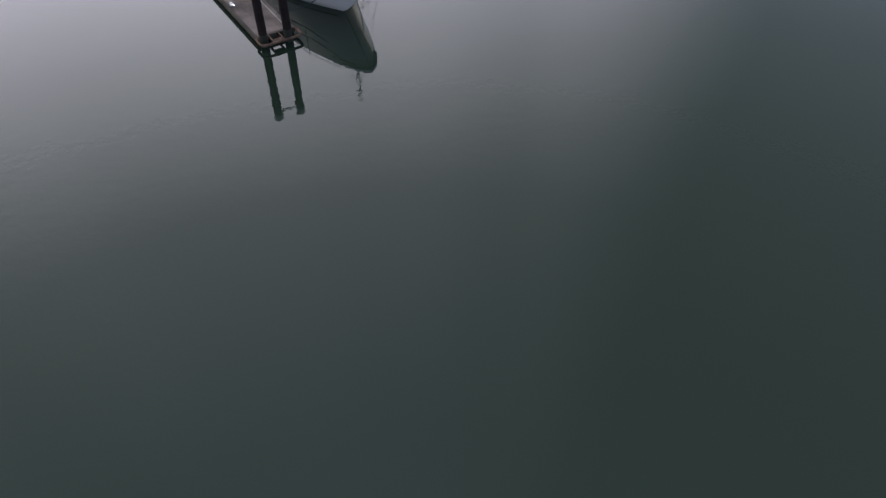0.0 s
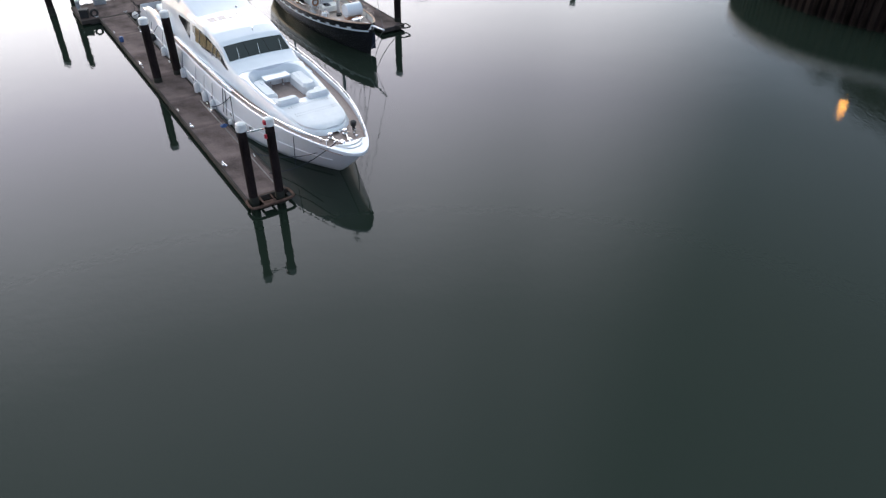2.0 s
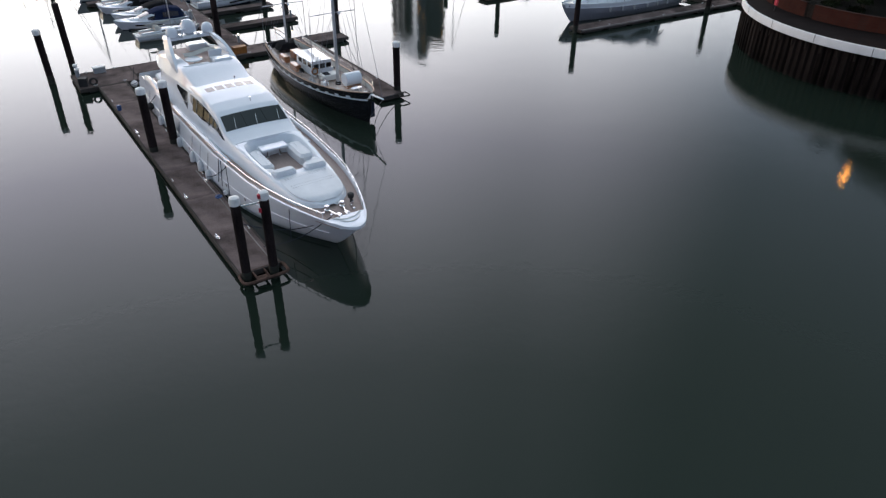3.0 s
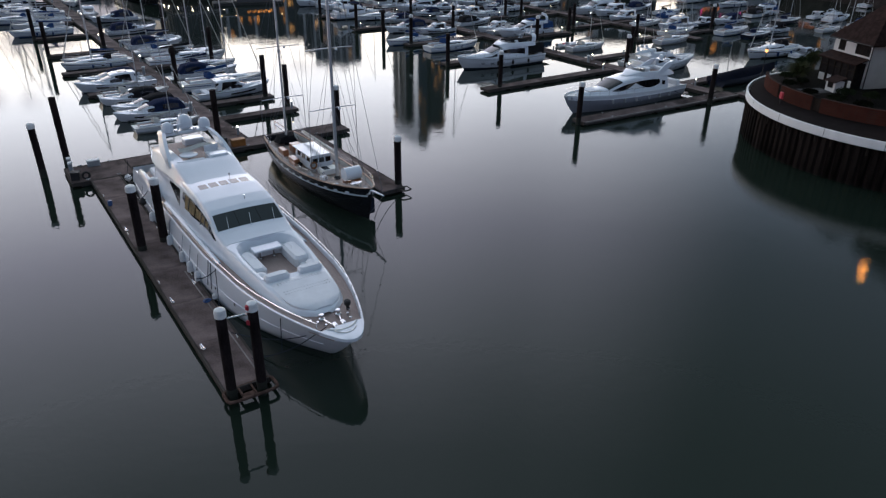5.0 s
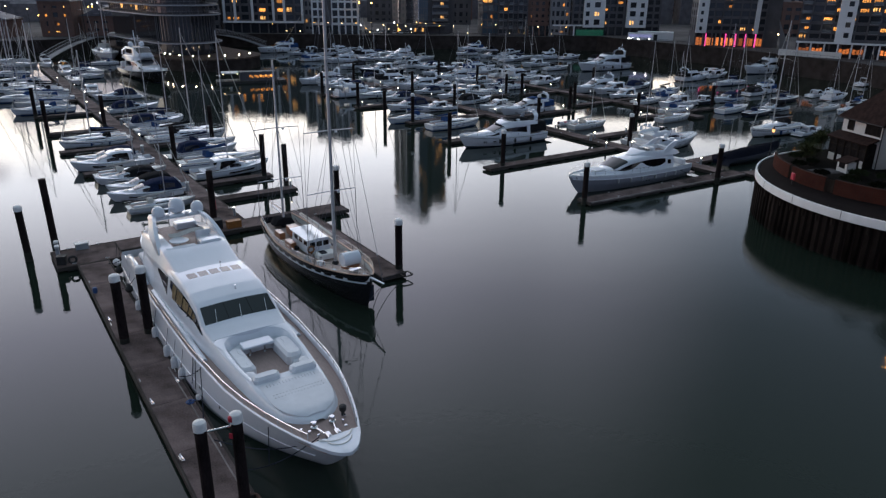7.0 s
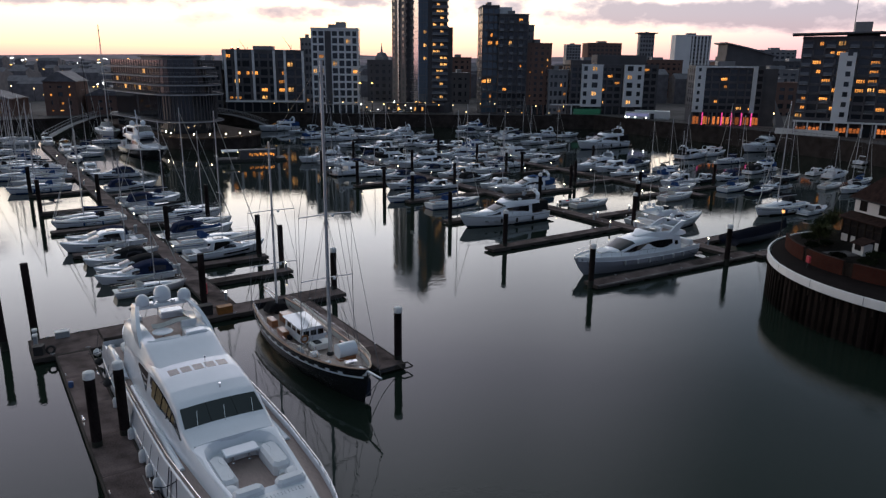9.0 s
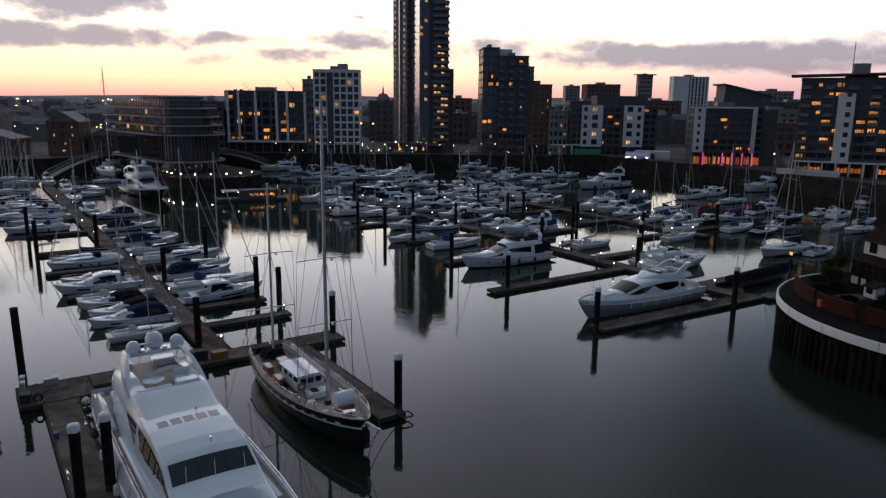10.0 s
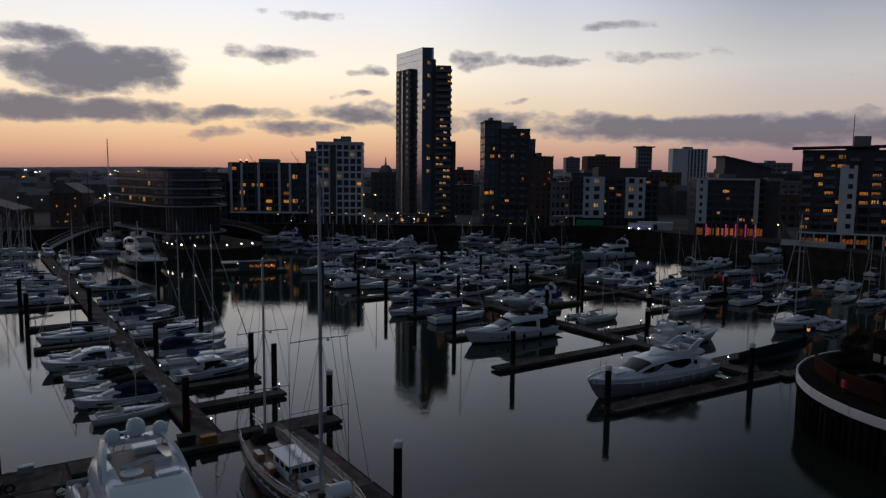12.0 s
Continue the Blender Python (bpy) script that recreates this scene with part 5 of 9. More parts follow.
    part("fly_sole", Geo().box(-5.6 * k, -1.5 * k, zf - 0.1, -0.85 * k, 1.5 * k, zf + 0.06), OFFWHITE, ob)
    part("helm", Geo().box(-1.5 * k, 0.1, zf + 0.06, -0.9 * k, 1.1 * k, zf + 0.75 * k, 0.08), BOAT_GLASS, ob)
    part("fly_seat", Geo().box(-4.3 * k, -1.35 * k, zf + 0.05, -1.7 * k, -0.75 * k, zf + 0.5 * k, 0.08).box(-2.5 * k, 0.3, zf + 0.05, -1.95 * k, 1.2 * k, zf + 0.7 * k, 0.08), VINYL, ob)
    part("fly_windscreen", Geo().grid([[(-0.55 * k - 0.25 * k * abs(q), q * 1.25 * k, zf + 0.48 * k), (-0.8 * k - 0.3 * k * abs(q), q * 1.25 * k, zf + 0.72 * k)] for q in (-1, -0.5, 0, 0.5, 1)]), PALE_GLASS, ob)
    rows = []
    for q in range(9):
        a = math.pi * q / 8
        rows.append([(-4.9 * k + xx * 0.35 * k - 0.5 * k * math.sin(a), 1.6 * k * math.cos(a), zf + 0.45 * k + 0.95 * k * math.sin(a) ** 0.55) for xx in (-1, 1)])
    part("radar_arch", Geo().slab(rows, 0.1), GELCOAT, ob)
    part("radar_dome", Geo().lathe([(0.2, 0), (0.32, 0.05), (0.32, 0.2), (0.15, 0.28)], 12, (-5.4 * k, 0.4, zf + 1.4 * k)), GELCOAT, ob)
    part("sat_dome", Geo().lathe([(0.15, 0), (0.24, 0.1), (0.24, 0.3), (0.1, 0.44)], 12, (-5.4 * k, -0.5, zf + 1.4 * k)), GELCOAT, ob)
    part("mast", Geo().tube([(-5.5 * k, 0, zf + 1.35 * k), (-5.8 * k, 0, zf + 2.6 * k)], 0.03, 5), STEEL, ob)
    if canvas:
        hood = House([(-6.9 * k, 1.7 * k, 1.5 * k, z0 + 0.3, z0 + 1.55 * k), (-4.0 * k, 1.8 * k, 1.6 * k, z0 + 0.3, z0 + 1.7 * k)], 0.1, 0.03)
        part("cockpit_cover", hood.geo(0.6), canvas, ob, "canvas cover over the cockpit")
        part("fly_cover", House([(-4.2 * k, 1.3 * k, 0.9 * k, zf + 0.3, zf + 0.62 * k), (-2.5 * k, 1.4 * k, 0.9 * k, zf + 0.3, zf + 0.9 * k), (-0.8 * k, 1.2 * k, 0.7 * k, zf + 0.3, zf + 0.8 * k)], 0.15, 0.05).geo(0.4), canvas, ob, "canvas cover over the flybridge seats")
    fenders(ob, pt, 1, (0.24, 0.44, 0.62), RUBBER if canvas else None)
    return ob


def sailing_yacht(L=11.0, hull_mat=None, canvas=None, mast=1.35, label="white sailing yacht with furled sails at its berth"):
    ob = thing("sailing_yacht", (0, 0, 0), 0, label, "sailing boat", "moored sailing yachts")
    k = L / 11.0
    pt = sharp_hull(L, 3.5 * k, 1.25 * k, 1.0 * k, 0.4, 0.10, 2.2, 1.8, 0.78, 0.4, spring=0.25)
    h = part("hull", hull_geo(pt, 0, 1, 24, 10), hull_mat or GELCOAT, ob)
    boot_top(h, canvas or CANVAS_NAVY)
    part("deck", Geo().slab(deck_rows(pt, 0.0, 0.0, 0.10 * k, 0.0, 1.0, 22), 0.04), OFFWHITE, ob)
    for side in (1, -1):
        part("toe_rail", Geo().tube(lines(pt, 0.0, 0.99, 22, 0.03, side, 0.04), 0.03, 4), TEAK, ob)
        part("lifeline", rail_geo(lines(pt, 0.0, 0.98, 18, 0.08, side), 0.6 * k, 0.014, 1.7, n=4, mid=True), STEEL, ob)
        g = Geo().grid([[(x, side * (y + 0.01), z) for x, y, z in (pt(s, 0.82), pt(s, 0.88))] for s in np.linspace(0.0, 0.985, 20)])
        part("sheer_stripe", g, canvas or CANVAS_NAVY, h)
        for s in (0.44, 0.57):
            g = Geo().grid([[(x, side * (y + 0.012), z) for x, y, z in (pt(q, 0.64), pt(q, 0.74))] for q in (s, s + 0.02, s + 0.04)])
            part("hull_portlight", g, BOAT_GLASS, h)
    z0 = 1.04 * k
    cab = House([(-1.6 * k, 1.05 * k, 0.9 * k, z0, z0 + 0.5 * k), (0.4 * k, 1.0 * k, 0.85 * k, z0, z0 + 0.48 * k), (2.2 * k, 0.75 * k, 0.6 * k, z0 + 0.05, z0 + 0.38 * k), (3.2 * k, 0.4 * k, 0.3 * k, z0 + 0.1, z0 + 0.22 * k)], 0.12 * k, 0.05)
    part("coachroof", cab.geo(0.4), GELCOAT, ob)
    for side in (1, -1):
        part("cabin_window", cab.panel(-1.2 * k, 1.6 * k, 0.82, 0.6, side, 0.01, 6, 2, 0.012), BOAT_GLASS, ob)
        part("cockpit_coaming", Geo().box(-4.6 * k, side * 0.95 * k - 0.12, z0, -1.6 * k, side * 0.95 * k + 0.12, z0 + 0.34 * k, 0.06), GELCOAT, ob)
    part("cockpit_well", Geo().box(-4.7 * k, -0.8 * k, z0 + 0.02, -1.6 * k, 0.8 * k, z0 + 0.12), TEAK, ob)
    part("sprayhood", House([(-2.2 * k, 1.0 * k, 0.8 * k, z0 + 0.3 * k, z0 + 1.05 * k), (-1.6 * k, 1.0 * k, 0.75 * k, z0 + 0.3 * k, z0 + 1.0 * k), (-1.0 * k, 0.85 * k, 0.5 * k, z0 + 0.3 * k, z0 + 0.55 * k)], 0.2 * k, 0.05).geo(0.25), canvas or CANVAS_NAVY, ob, "folded canvas sprayhood")
    H = L * mast + z0
    m = part("mast", Geo().tube([(0.7 * k, 0, z0), (0.7 * k, 0, H)], 0.085 * k, 8, 0.055 * k), ALLOY, ob)
    for f, w in ((0.36, 1.05), (0.66, 0.8)):
        part("spreader", Geo().tube([(0.6 * k, -w * k, z0 + (H - z0) * f), (0.7 * k, 0, z0 + (H - z0) * f + 0.05), (0.6 * k, w * k, z0 + (H - z0) * f)], 0.03, 4), ALLOY, m)
    part("boom", Geo().tube([(0.6 * k, 0, z0 + 1.25 * k), (-3.6 * k, 0, z0 + 1.2 * k)], 0.07 * k, 6), ALLOY, ob)
    part("sail_cover", Geo().tube([(0.55 * k, 0, z0 + 1.6 * k), (-0.5 * k, 0, z0 + 1.5 * k), (-2.0 * k, 0, z0 + 1.42 * k), (-3.5 * k, 0, z0 + 1.32 * k)], 0.2 * k, 8, 0.1 * k), canvas or CANVAS_NAVY, ob, "canvas cover on the furled mainsail")
    part("furled_jib", Geo().tube([(L / 2 - 0.25, 0, 1.3 * k), (0.75 * k, 0, H - 0.5)], 0.06, 6, 0.03), CANVAS_CREAM, ob)
    part("backstay", Geo().tube([(-L / 2 + 0.2, 0, 1.0 * k), (0.7 * k, 0, H)], 0.012, 3), WIRE, ob)
    for side in (1, -1):
        x, y, z = pt(0.54, 1.0)
        part("shroud", Geo().tube([(x, side * (y - 0.1), z), (0.6 * k, side * 1.05 * k, z0 + (H - z0) * 0.36), (0.62 * k, side * 0.8 * k, z0 + (H - z0) * 0.66), (0.7 * k, 0, H - 0.2)], 0.012, 3), WIRE, ob)
    part("masthead_light", Geo().lathe([(0.05, 0), (0.06, 0.1), (0.03, 0.16)], 6, (0.7 * k, 0, H)), GELCOAT, m)
    fenders(ob, pt, 1, (0.35, 0.6), CANVAS_BLUE)
    return ob


def open_boat(L=8.0):
    ob = thing("open_dayboat", (0, 0, 0), 0, "pale open dayboat with a bare cockpit at its berth", "motorboat", "moored motorboats")
    pt = sharp_hull(L, 2.6, 1.1, 0.85, 0.35, 0.12, 2.4, 1.7, 0.9, 0.1)
    part("hull", hull_geo(pt, 0, 1, 18, 7), GELCOAT, ob)
    part("sole", Geo().slab(deck_rows(pt, 0.4, 0.3, 0.0, 0.0, 0.7, 10), 0.05), OFFWHITE, ob)
    part("foredeck", Geo().slab(deck_rows(pt, 0.0, 0.0, 0.06, 0.62, 1.0, 10), 0.04), GELCOAT, ob)
    for side in (1, -1):
        rows = [[(x, y, z), (x, y - side * 0.2, z + 0.03), (x, y - side * 0.25, z - 0.42)] for x, y, z in lines(pt, 0.0, 0.64, 10, 0.0, side)]
        part("gunwale", Geo().grid(rows if side < 0 else [r[::-1] for r in rows]), GELCOAT, ob)
    part("console", Geo().box(-0.6, -0.4, 0.5, 0.2, 0.4, 1.3, 0.08), GREY_BOX, ob)
    part("seat", Geo().box(-1.6, -0.5, 0.5, -1.0, 0.5, 1.0, 0.08), RED_PAINT, ob, "red padded helm seat")
    part("outboard", Geo().box(-L / 2 - 0.5, -0.22, 0.4, -L / 2 - 0.05, 0.22, 1.25, 0.08), RUBBER, ob)
    return ob


MAKERS = {
    "sail": lambda: sailing_yacht(),
    "sailb": lambda: sailing_yacht(11.0, None, CANVAS_BLUE, 1.4, "white sailing yacht with blue canvas covers"),
    "sail2": lambda: sailing_yacht(10.0, GREYHULL, CANVAS_CREAM, 1.3, "pale grey sailing yacht with cream canvas"),
    "sail2b": lambda: sailing_yacht(11.5, None, CANVAS_BLACK, 1.28, "white sailing yacht with black canvas covers"),
    "sailn": lambda: sailing_yacht(11.0, NAVY, CANVAS_NAVY, 1.35, "navy-hulled sailing yacht with furled sails"),
    "sport": lambda: sport_cruiser(10.5, None, "arch"),
    "sporth": lambda: sport_cruiser(11.0, None, "hard", None, "white hardtop sports cruiser at its berth"),
    "sport_c": lambda: sport_cruiser(10.0, None, "canvas", CANVAS_NAVY, "white sports cruiser under a dark cockpit hood"),
    "sportk": lambda: sport_cruiser(11.0, None, "hard", None, "white sports cruiser with a black lower hull", True),
    "sport_n": lambda: sport_cruiser(10.5, None, "canvas", CANVAS_BLACK, "white sports cruiser under a black cockpit hood"),
    "navy": lambda: sport_cruiser(12.0, NAVY, "hard", None, "dark navy-hulled sports cruiser at its berth"),
    "fly": lambda: flybridge_boat(),
    "flyw": lambda: flybridge_boat(15.0, None, None, "white flybridge motor yacht with an open upper deck"),
    "flyb": lambda: flybridge_boat(14.0, None, CANVAS_BLACK, "white flybridge motor yacht with black canvas covers"),
    "flybl": lambda: flybridge_boat(13.0, None, CANVAS_BLUE, "white flybridge motor yacht with blue canvas covers"),
    "open": lambda: open_boat(),
}
BUILT = {}


COUNT = {}
SWAP = {"sport": ("sport", "sporth", "sportk", "sport_n"), "fly": ("fly", "flyb", "fly", "flybl"), "sail": ("sail", "sailb", "sail2b")}


def moor(kind, u, v, head, size):
    """Berth a boat of a kind; head 0 points the bow across the plan to the far right, 180 back."""
    if kind == "sport" and v < 20 and u < -100:
        kind = "sail"
    if kind in SWAP:
        COUNT[kind] = COUNT.get(kind, 0) + 1
        kind = SWAP[kind][COUNT[kind] % len(SWAP[kind])]
    m = pose(*plan(u, v), random.uniform(-0.6, 0.6), random.uniform(-0.3, 0.3), V_TURN + head + random.uniform(-2.5, 2.5)) @ Matrix.Scale(size, 4)
    if kind in BUILT:
        return copy_thing(BUILT[kind], m @ Matrix.Scale(1 / BUILT[kind].scale[0], 4))
    ob = MAKERS[kind]()
    ob.matrix_basis = m
    BUILT[kind] = ob
    return ob


# berths
moor("sail", -133.7, -1.7, 180, 1.05)
moor("sailb", -148.9, 0.5, 180, 1)
moor("sport_c", -145.0, 14.2, 180, 1)
moor("sail", -96.5, 1.9, 180, 0.95)
moor("sporth", -79.5, 1.3, 180, 1)
moor("sail2", -72.6, 2.4, 0, 0.95)
moor("sport_n", -65.2, 2.3, 180, 0.85)
moor("sport_c", -61.4, 2.1, 180, 0.95)
moor("sail2", -55.8, 2.4, 0, 0.8)
moor("sport", -112.9, 14.5, 180, 1)
moor("sailb", -101.7, 14.1, 0, 0.95)
moor("sail2b", -92.7, 15.5, 0, 1.15)
moor("sport_n", -70.2, 1.6, 180, 0.8)
moor("sport_c", -84.0, 1.5, 180, 0.9)
moor("sport_c", -80.8, 15.0, 0, 1.0)
moor("sail", -72.9, 15.2, 0, 1.15)
moor("sporth", -67.2, 14.7, 0, 1)
moor("sail", -236.2, -0.1, 180, 1)
moor("sail2", -224.4, 1.7, 0, 1)
moor("sail", -201.3, -3.3, 180, 1)
moor("sport", -185.0, -2.2, 180, 1)
moor("sail2b", -168.9, -3.9, 0, 1)
moor("sail", -163.3, -0.8, 180, 1.1)
moor("fly", -220.8, 8.7, -90, 0.8)
moor("fly", -195.7, 10.8, -90, 0.85)
moor("sport", -178.5, 10.6, -90, 1)
moor("sporth", -153.8, 10.6, -90, 1)
moor("sail", -218.9, 24.3, 180, 0.8)
moor("fly", -232.9, 87.3, 180, 1.2)
moor("sport", -224.4, 98.3, 0, 1)
moor("sport", -212.6, 100.8, 0, 1)
moor("fly", -189.8, 91.8, 180, 0.85)
moor("sport", -172.4, 88.0, 180, 0.95)
moor("fly", -199.4, 109.2, 0, 0.9)
moor("sport", -186.4, 109.5, 180, 1)
moor("fly", -195.0, 117.8, 180, 0.8)
moor("sport", -165.4, 106.4, 0, 0.95)
moor("sport_c", -160.2, 107.9, 180, 1)
moor("sport", -153.4, 113.2, 180, 0.95)
moor("fly", -198.7, 87.7, 0, 0.8)
moor("sport", -219.5, 90.4, 180, 0.9)
moor("sail", -226.2, 109.7, 0, 0.9)
moor("sail2", -215.9, 114.1, 0, 0.9)
moor("fly", -122.5, 64.2, 0, 0.92)
moor("navy", -157.1, 89.0, 180, 1.15)
moor("fly", -125.0, 82.2, 180, 0.9)
moor("sport", -120.8, 87.1, 180, 1.15)
moor("sport_c", -116.7, 79.7, 180, 0.8)
moor("sporth", -106.7, 81.0, 180, 0.95)
moor("sail", -108.1, 92.1, 180, 0.9)
moor("sport_c", -99.8, 63.8, 180, 1.05)
moor("sailb", -88.1, 56.9, 180, 0.9)
moor("sail", -78.8, 61.1, 0, 1.05)
moor("sail2", -87.3, 79.9, 180, 0.9)
moor("flyb", -63.2, 59.9, 180, 1.2)
moor("flybl", -83.3, 82.4, 180, 1)
moor("open", -69.9, 82.1, 0, 0.6)
moor("sail2", -65.5, 83.0, 0, 0.9)
moor("fly", -98.7, 118.0, 180, 1)
moor("sport", -94.4, 119.9, 180, 1.1)
moor("sport", -86.7, 115.9, 180, 0.95)
moor("fly", -203.0, 155.0, 180, 0.9)
moor("sport", -179.0, 146.8, 180, 0.9)
moor("sport", -165.3, 146.2, 0, 1)
moor("fly", -165.3, 160.0, 180, 0.8)
moor("sport", -149.2, 141.8, 180, 1)
moor("sail", -138.5, 141.8, 0, 0.85)
moor("sport", -185.1, 161.6, 0, 0.8)
moor("flyb", -131.3, 154.4, 180, 1.45)
moor("sail", -79.1, 115.2, 0, 0.85)
moor("sporth", -72.4, 116.7, 180, 1.05)
moor("sail2", -61.7, 103.2, 0, 0.95)
moor("navy", -72.3, 127.4, 0, 0.7)
moor("sail", -61.8, 122.7, 0, 0.95)
moor("sailn", -56.5, 123.7, 0, 0.8)
moor("sail", -43.2, 108.5, 180, 1.25)
moor("sport", -74.0, 149.9, 0, 0.9)
moor("fly", -100.4, 159.5, 0, 0.9)
moor("sport", -106.0, 175.8, 0, 1)
moor("sail", -88.6, 159.1, 180, 1)
moor("flyb", -100.6, 193.6, 180, 1.4)
moor("sport", -64.6, 160.4, 0, 0.7)
moor("fly", -59.7, 160.0, 0, 0.7)
moor("sail", -52.1, 156.4, 0, 0.8)
moor("sport", -68.8, 193.0, 0, 0.9)
moor("sail2", -52.5, 143.9, 0, 0.8)
moor("sport_c", -97.5, 133.2, 0, 0.9)
moor("sail2b", -47.4, 142.7, 180, 0.9)
moor("sport", -154.0, 176.2, 0, 0.8)
moor("sail", -88.2, 133.2, 0, 0.8)
moor("sport", -161.7, 169.9, 0, 0.9)
moor("fly", -80.5, 125.3, 0, 0.7)
moor("sport", -39.5, 113.6, 0, 0.7)
moor("sport_c", -109.2, 14.2, 0, 1)
moor("sport", -96.6, 15.9, 0, 0.95)
moor("sail", -86.0, 16.4, 0, 0.95)
moor("sport_c", -127.4, 14.2, 0, 1)
moor("sail", -174.2, -2.0, 180, 1)
moor("sport", -159.4, 0.2, 180, 1.05)
moor("sailb", -152.7, -4.6, 180, 1)
moor("sail2", -143.2, -1.2, 180, 1)
moor("sport", -185.8, 13.9, 0, 0.9)
moor("sail", -99.9, 2.2, 180, 0.9)
moor("sport", -216.1, 98.6, 0, 0.95)
moor("fly", -222.8, 109.7, 0, 0.75)
moor("sail", -209.1, 108.9, 0, 0.9)
moor("sport", -190.0, 103.7, 180, 0.95)
moor("sport_c", -205.2, 116.8, 0, 0.9)
moor("fly", -201.1, 121.7, 180, 0.75)
moor("sport", -176.7, 110.9, 0, 0.9)
moor("sail2", -184.8, 122.0, 0, 0.9)
moor("sport", -156.7, 108.5, 180, 0.9)
moor("sport_c", -190.3, 144.0, 180, 0.9)
moor("sport", -198.2, 159.2, 180, 0.9)
moor("sport", -172.2, 148.3, 0, 0.9)
moor("sail", -168.8, 153.3, 0, 0.9)
moor("sport_c", -111.6, 68.2, 180, 0.85)
moor("sport", -95.7, 68.3, 180, 0.8)
moor("sporth", -90.5, 80.4, 180, 0.85)
moor("sport", -111.3, 88.5, 180, 0.85)
moor("sport", -146, 101.2, 180, 0.9)
moor("fly", -134, 99.7, 180, 0.9)
moor("sail", -129, 101.0, 180, 0.9)
moor("sporth", -125, 101.0, 180, 0.9)
moor("sport_c", -117, 101.5, 180, 0.9)
moor("sail2b", -113, 101.0, 180, 0.9)
moor("fly", -148, 119.1, 0, 0.9)
moor("sport", -143, 117.6, 0, 0.9)
moor("sport", -134, 117.6, 0, 0.9)
moor("fly", -129, 119.1, 0, 0.9)
moor("sail", -124, 117.8, 0, 0.9)
moor("sporth", -116, 117.8, 0, 0.9)
moor("sport_c", -146, 81.3, 0, 0.9)
moor("sail2b", -142, 81.8, 0, 0.9)
moor("fly", -137, 83.1, 0, 0.9)
moor("sport", -132, 81.6, 0, 0.9)
moor("sport", -100, 81.6, 0, 0.9)
moor("fly", -146, 65.0, 180, 0.9)
moor("sail", -141, 66.4, 180, 0.9)
moor("sporth", -137, 66.4, 180, 0.9)
moor("sport_c", -133, 66.8, 180, 0.9)
moor("sail2b", -118, 66.4, 180, 0.9)
moor("flyw", -46.0, 82.0, 0, 0.95)
moor("sail2", -51.0, 81.5, 0, 0.85)
tall_sloop = sailing_yacht(24.0, None, CANVAS_CREAM, 1.43, "large white sloop with a very tall mast beside the pier")
dark_sloop = sailing_yacht(15.0, None, CANVAS_NAVY, 1.62, "white sailing yacht with a black mast among the moored boats")
dark_sloop.matrix_basis = pose(-87.0, 215.4, 0, 0, 0, -40)
for ob in dark_sloop.children:
    if ob.name.startswith("mast"):
        ob.data.materials[0] = RUBBER
tall_sloop.matrix_basis = pose(-99.0, 261.0, 0, 0, 0, -62)
moor("sporth", -101.1, 170.5, 0, 0.9)
moor("fly", -74.8, 151.6, 180, 0.85)
moor("sport_c", -71.2, 133.6, 180, 0.95)
moor("sailb", -67.5, 111.6, 0, 0.95)
moor("sport_n", -58.0, 131.0, 180, 0.9)
moor("sailn", -64.1, 146.5, 0, 0.85)
black_yacht = flybridge_boat(27.0, BLACK_HULL, None, "tall motor yacht with black hull and white upper decks")
black_yacht.matrix_basis = pose(-68.6, 207.0, 0, 0, 0, -54) @ Matrix.Scale(0.98, 4)
part("upper_house", House([(-9.0, 2.6, 2.3, 6.0, 8.2), (-2.0, 2.7, 2.3, 6.0, 8.3), (0.8, 2.3, 1.8, 6.0, 6.9)], 0.3, 0.08).geo(0.6), GELCOAT, black_yacht)
uh = House([(-9.0, 2.6, 2.3, 6.0, 8.2), (-2.0, 2.7, 2.3, 6.0, 8.3), (0.8, 2.3, 1.8, 6.0, 6.9)], 0.3, 0.08)
part("bridge_window", uh.panel(-1.9, 0.6, -0.40, 0.40, 1, 0.02, 4, 8, 0.02), BOAT_GLASS, black_yacht)
for side in (1, -1):
    part("upper_window", uh.panel(-8.0, -1.8, 0.82, 0.55, side, 0.02, 6, 2, 0.02), BOAT_GLASS, black_yacht)
    part("mast_dome", Geo().lathe([(0.4, 0), (0.7, 0.3), (0.7, 0.9), (0.4, 1.3), (0.1, 1.4)], 14, (-6.0, side * 1.5, 8.3)), GELCOAT, black_yacht)
part("signal_mast", Geo().tube([(-6.5, 0, 8.2), (-7.2, 0, 12.5)], 0.12, 6).box(-6.9, -1.4, 10.4, -6.7, 1.4, 10.55), GELCOAT, black_yacht)


TARPAULIN = material("dark_tarpaulin", (0.0035, 0.0048, 0.011), 0.95, vary=0.3, scale=1.2, bump=0.4, bump_scale=5)


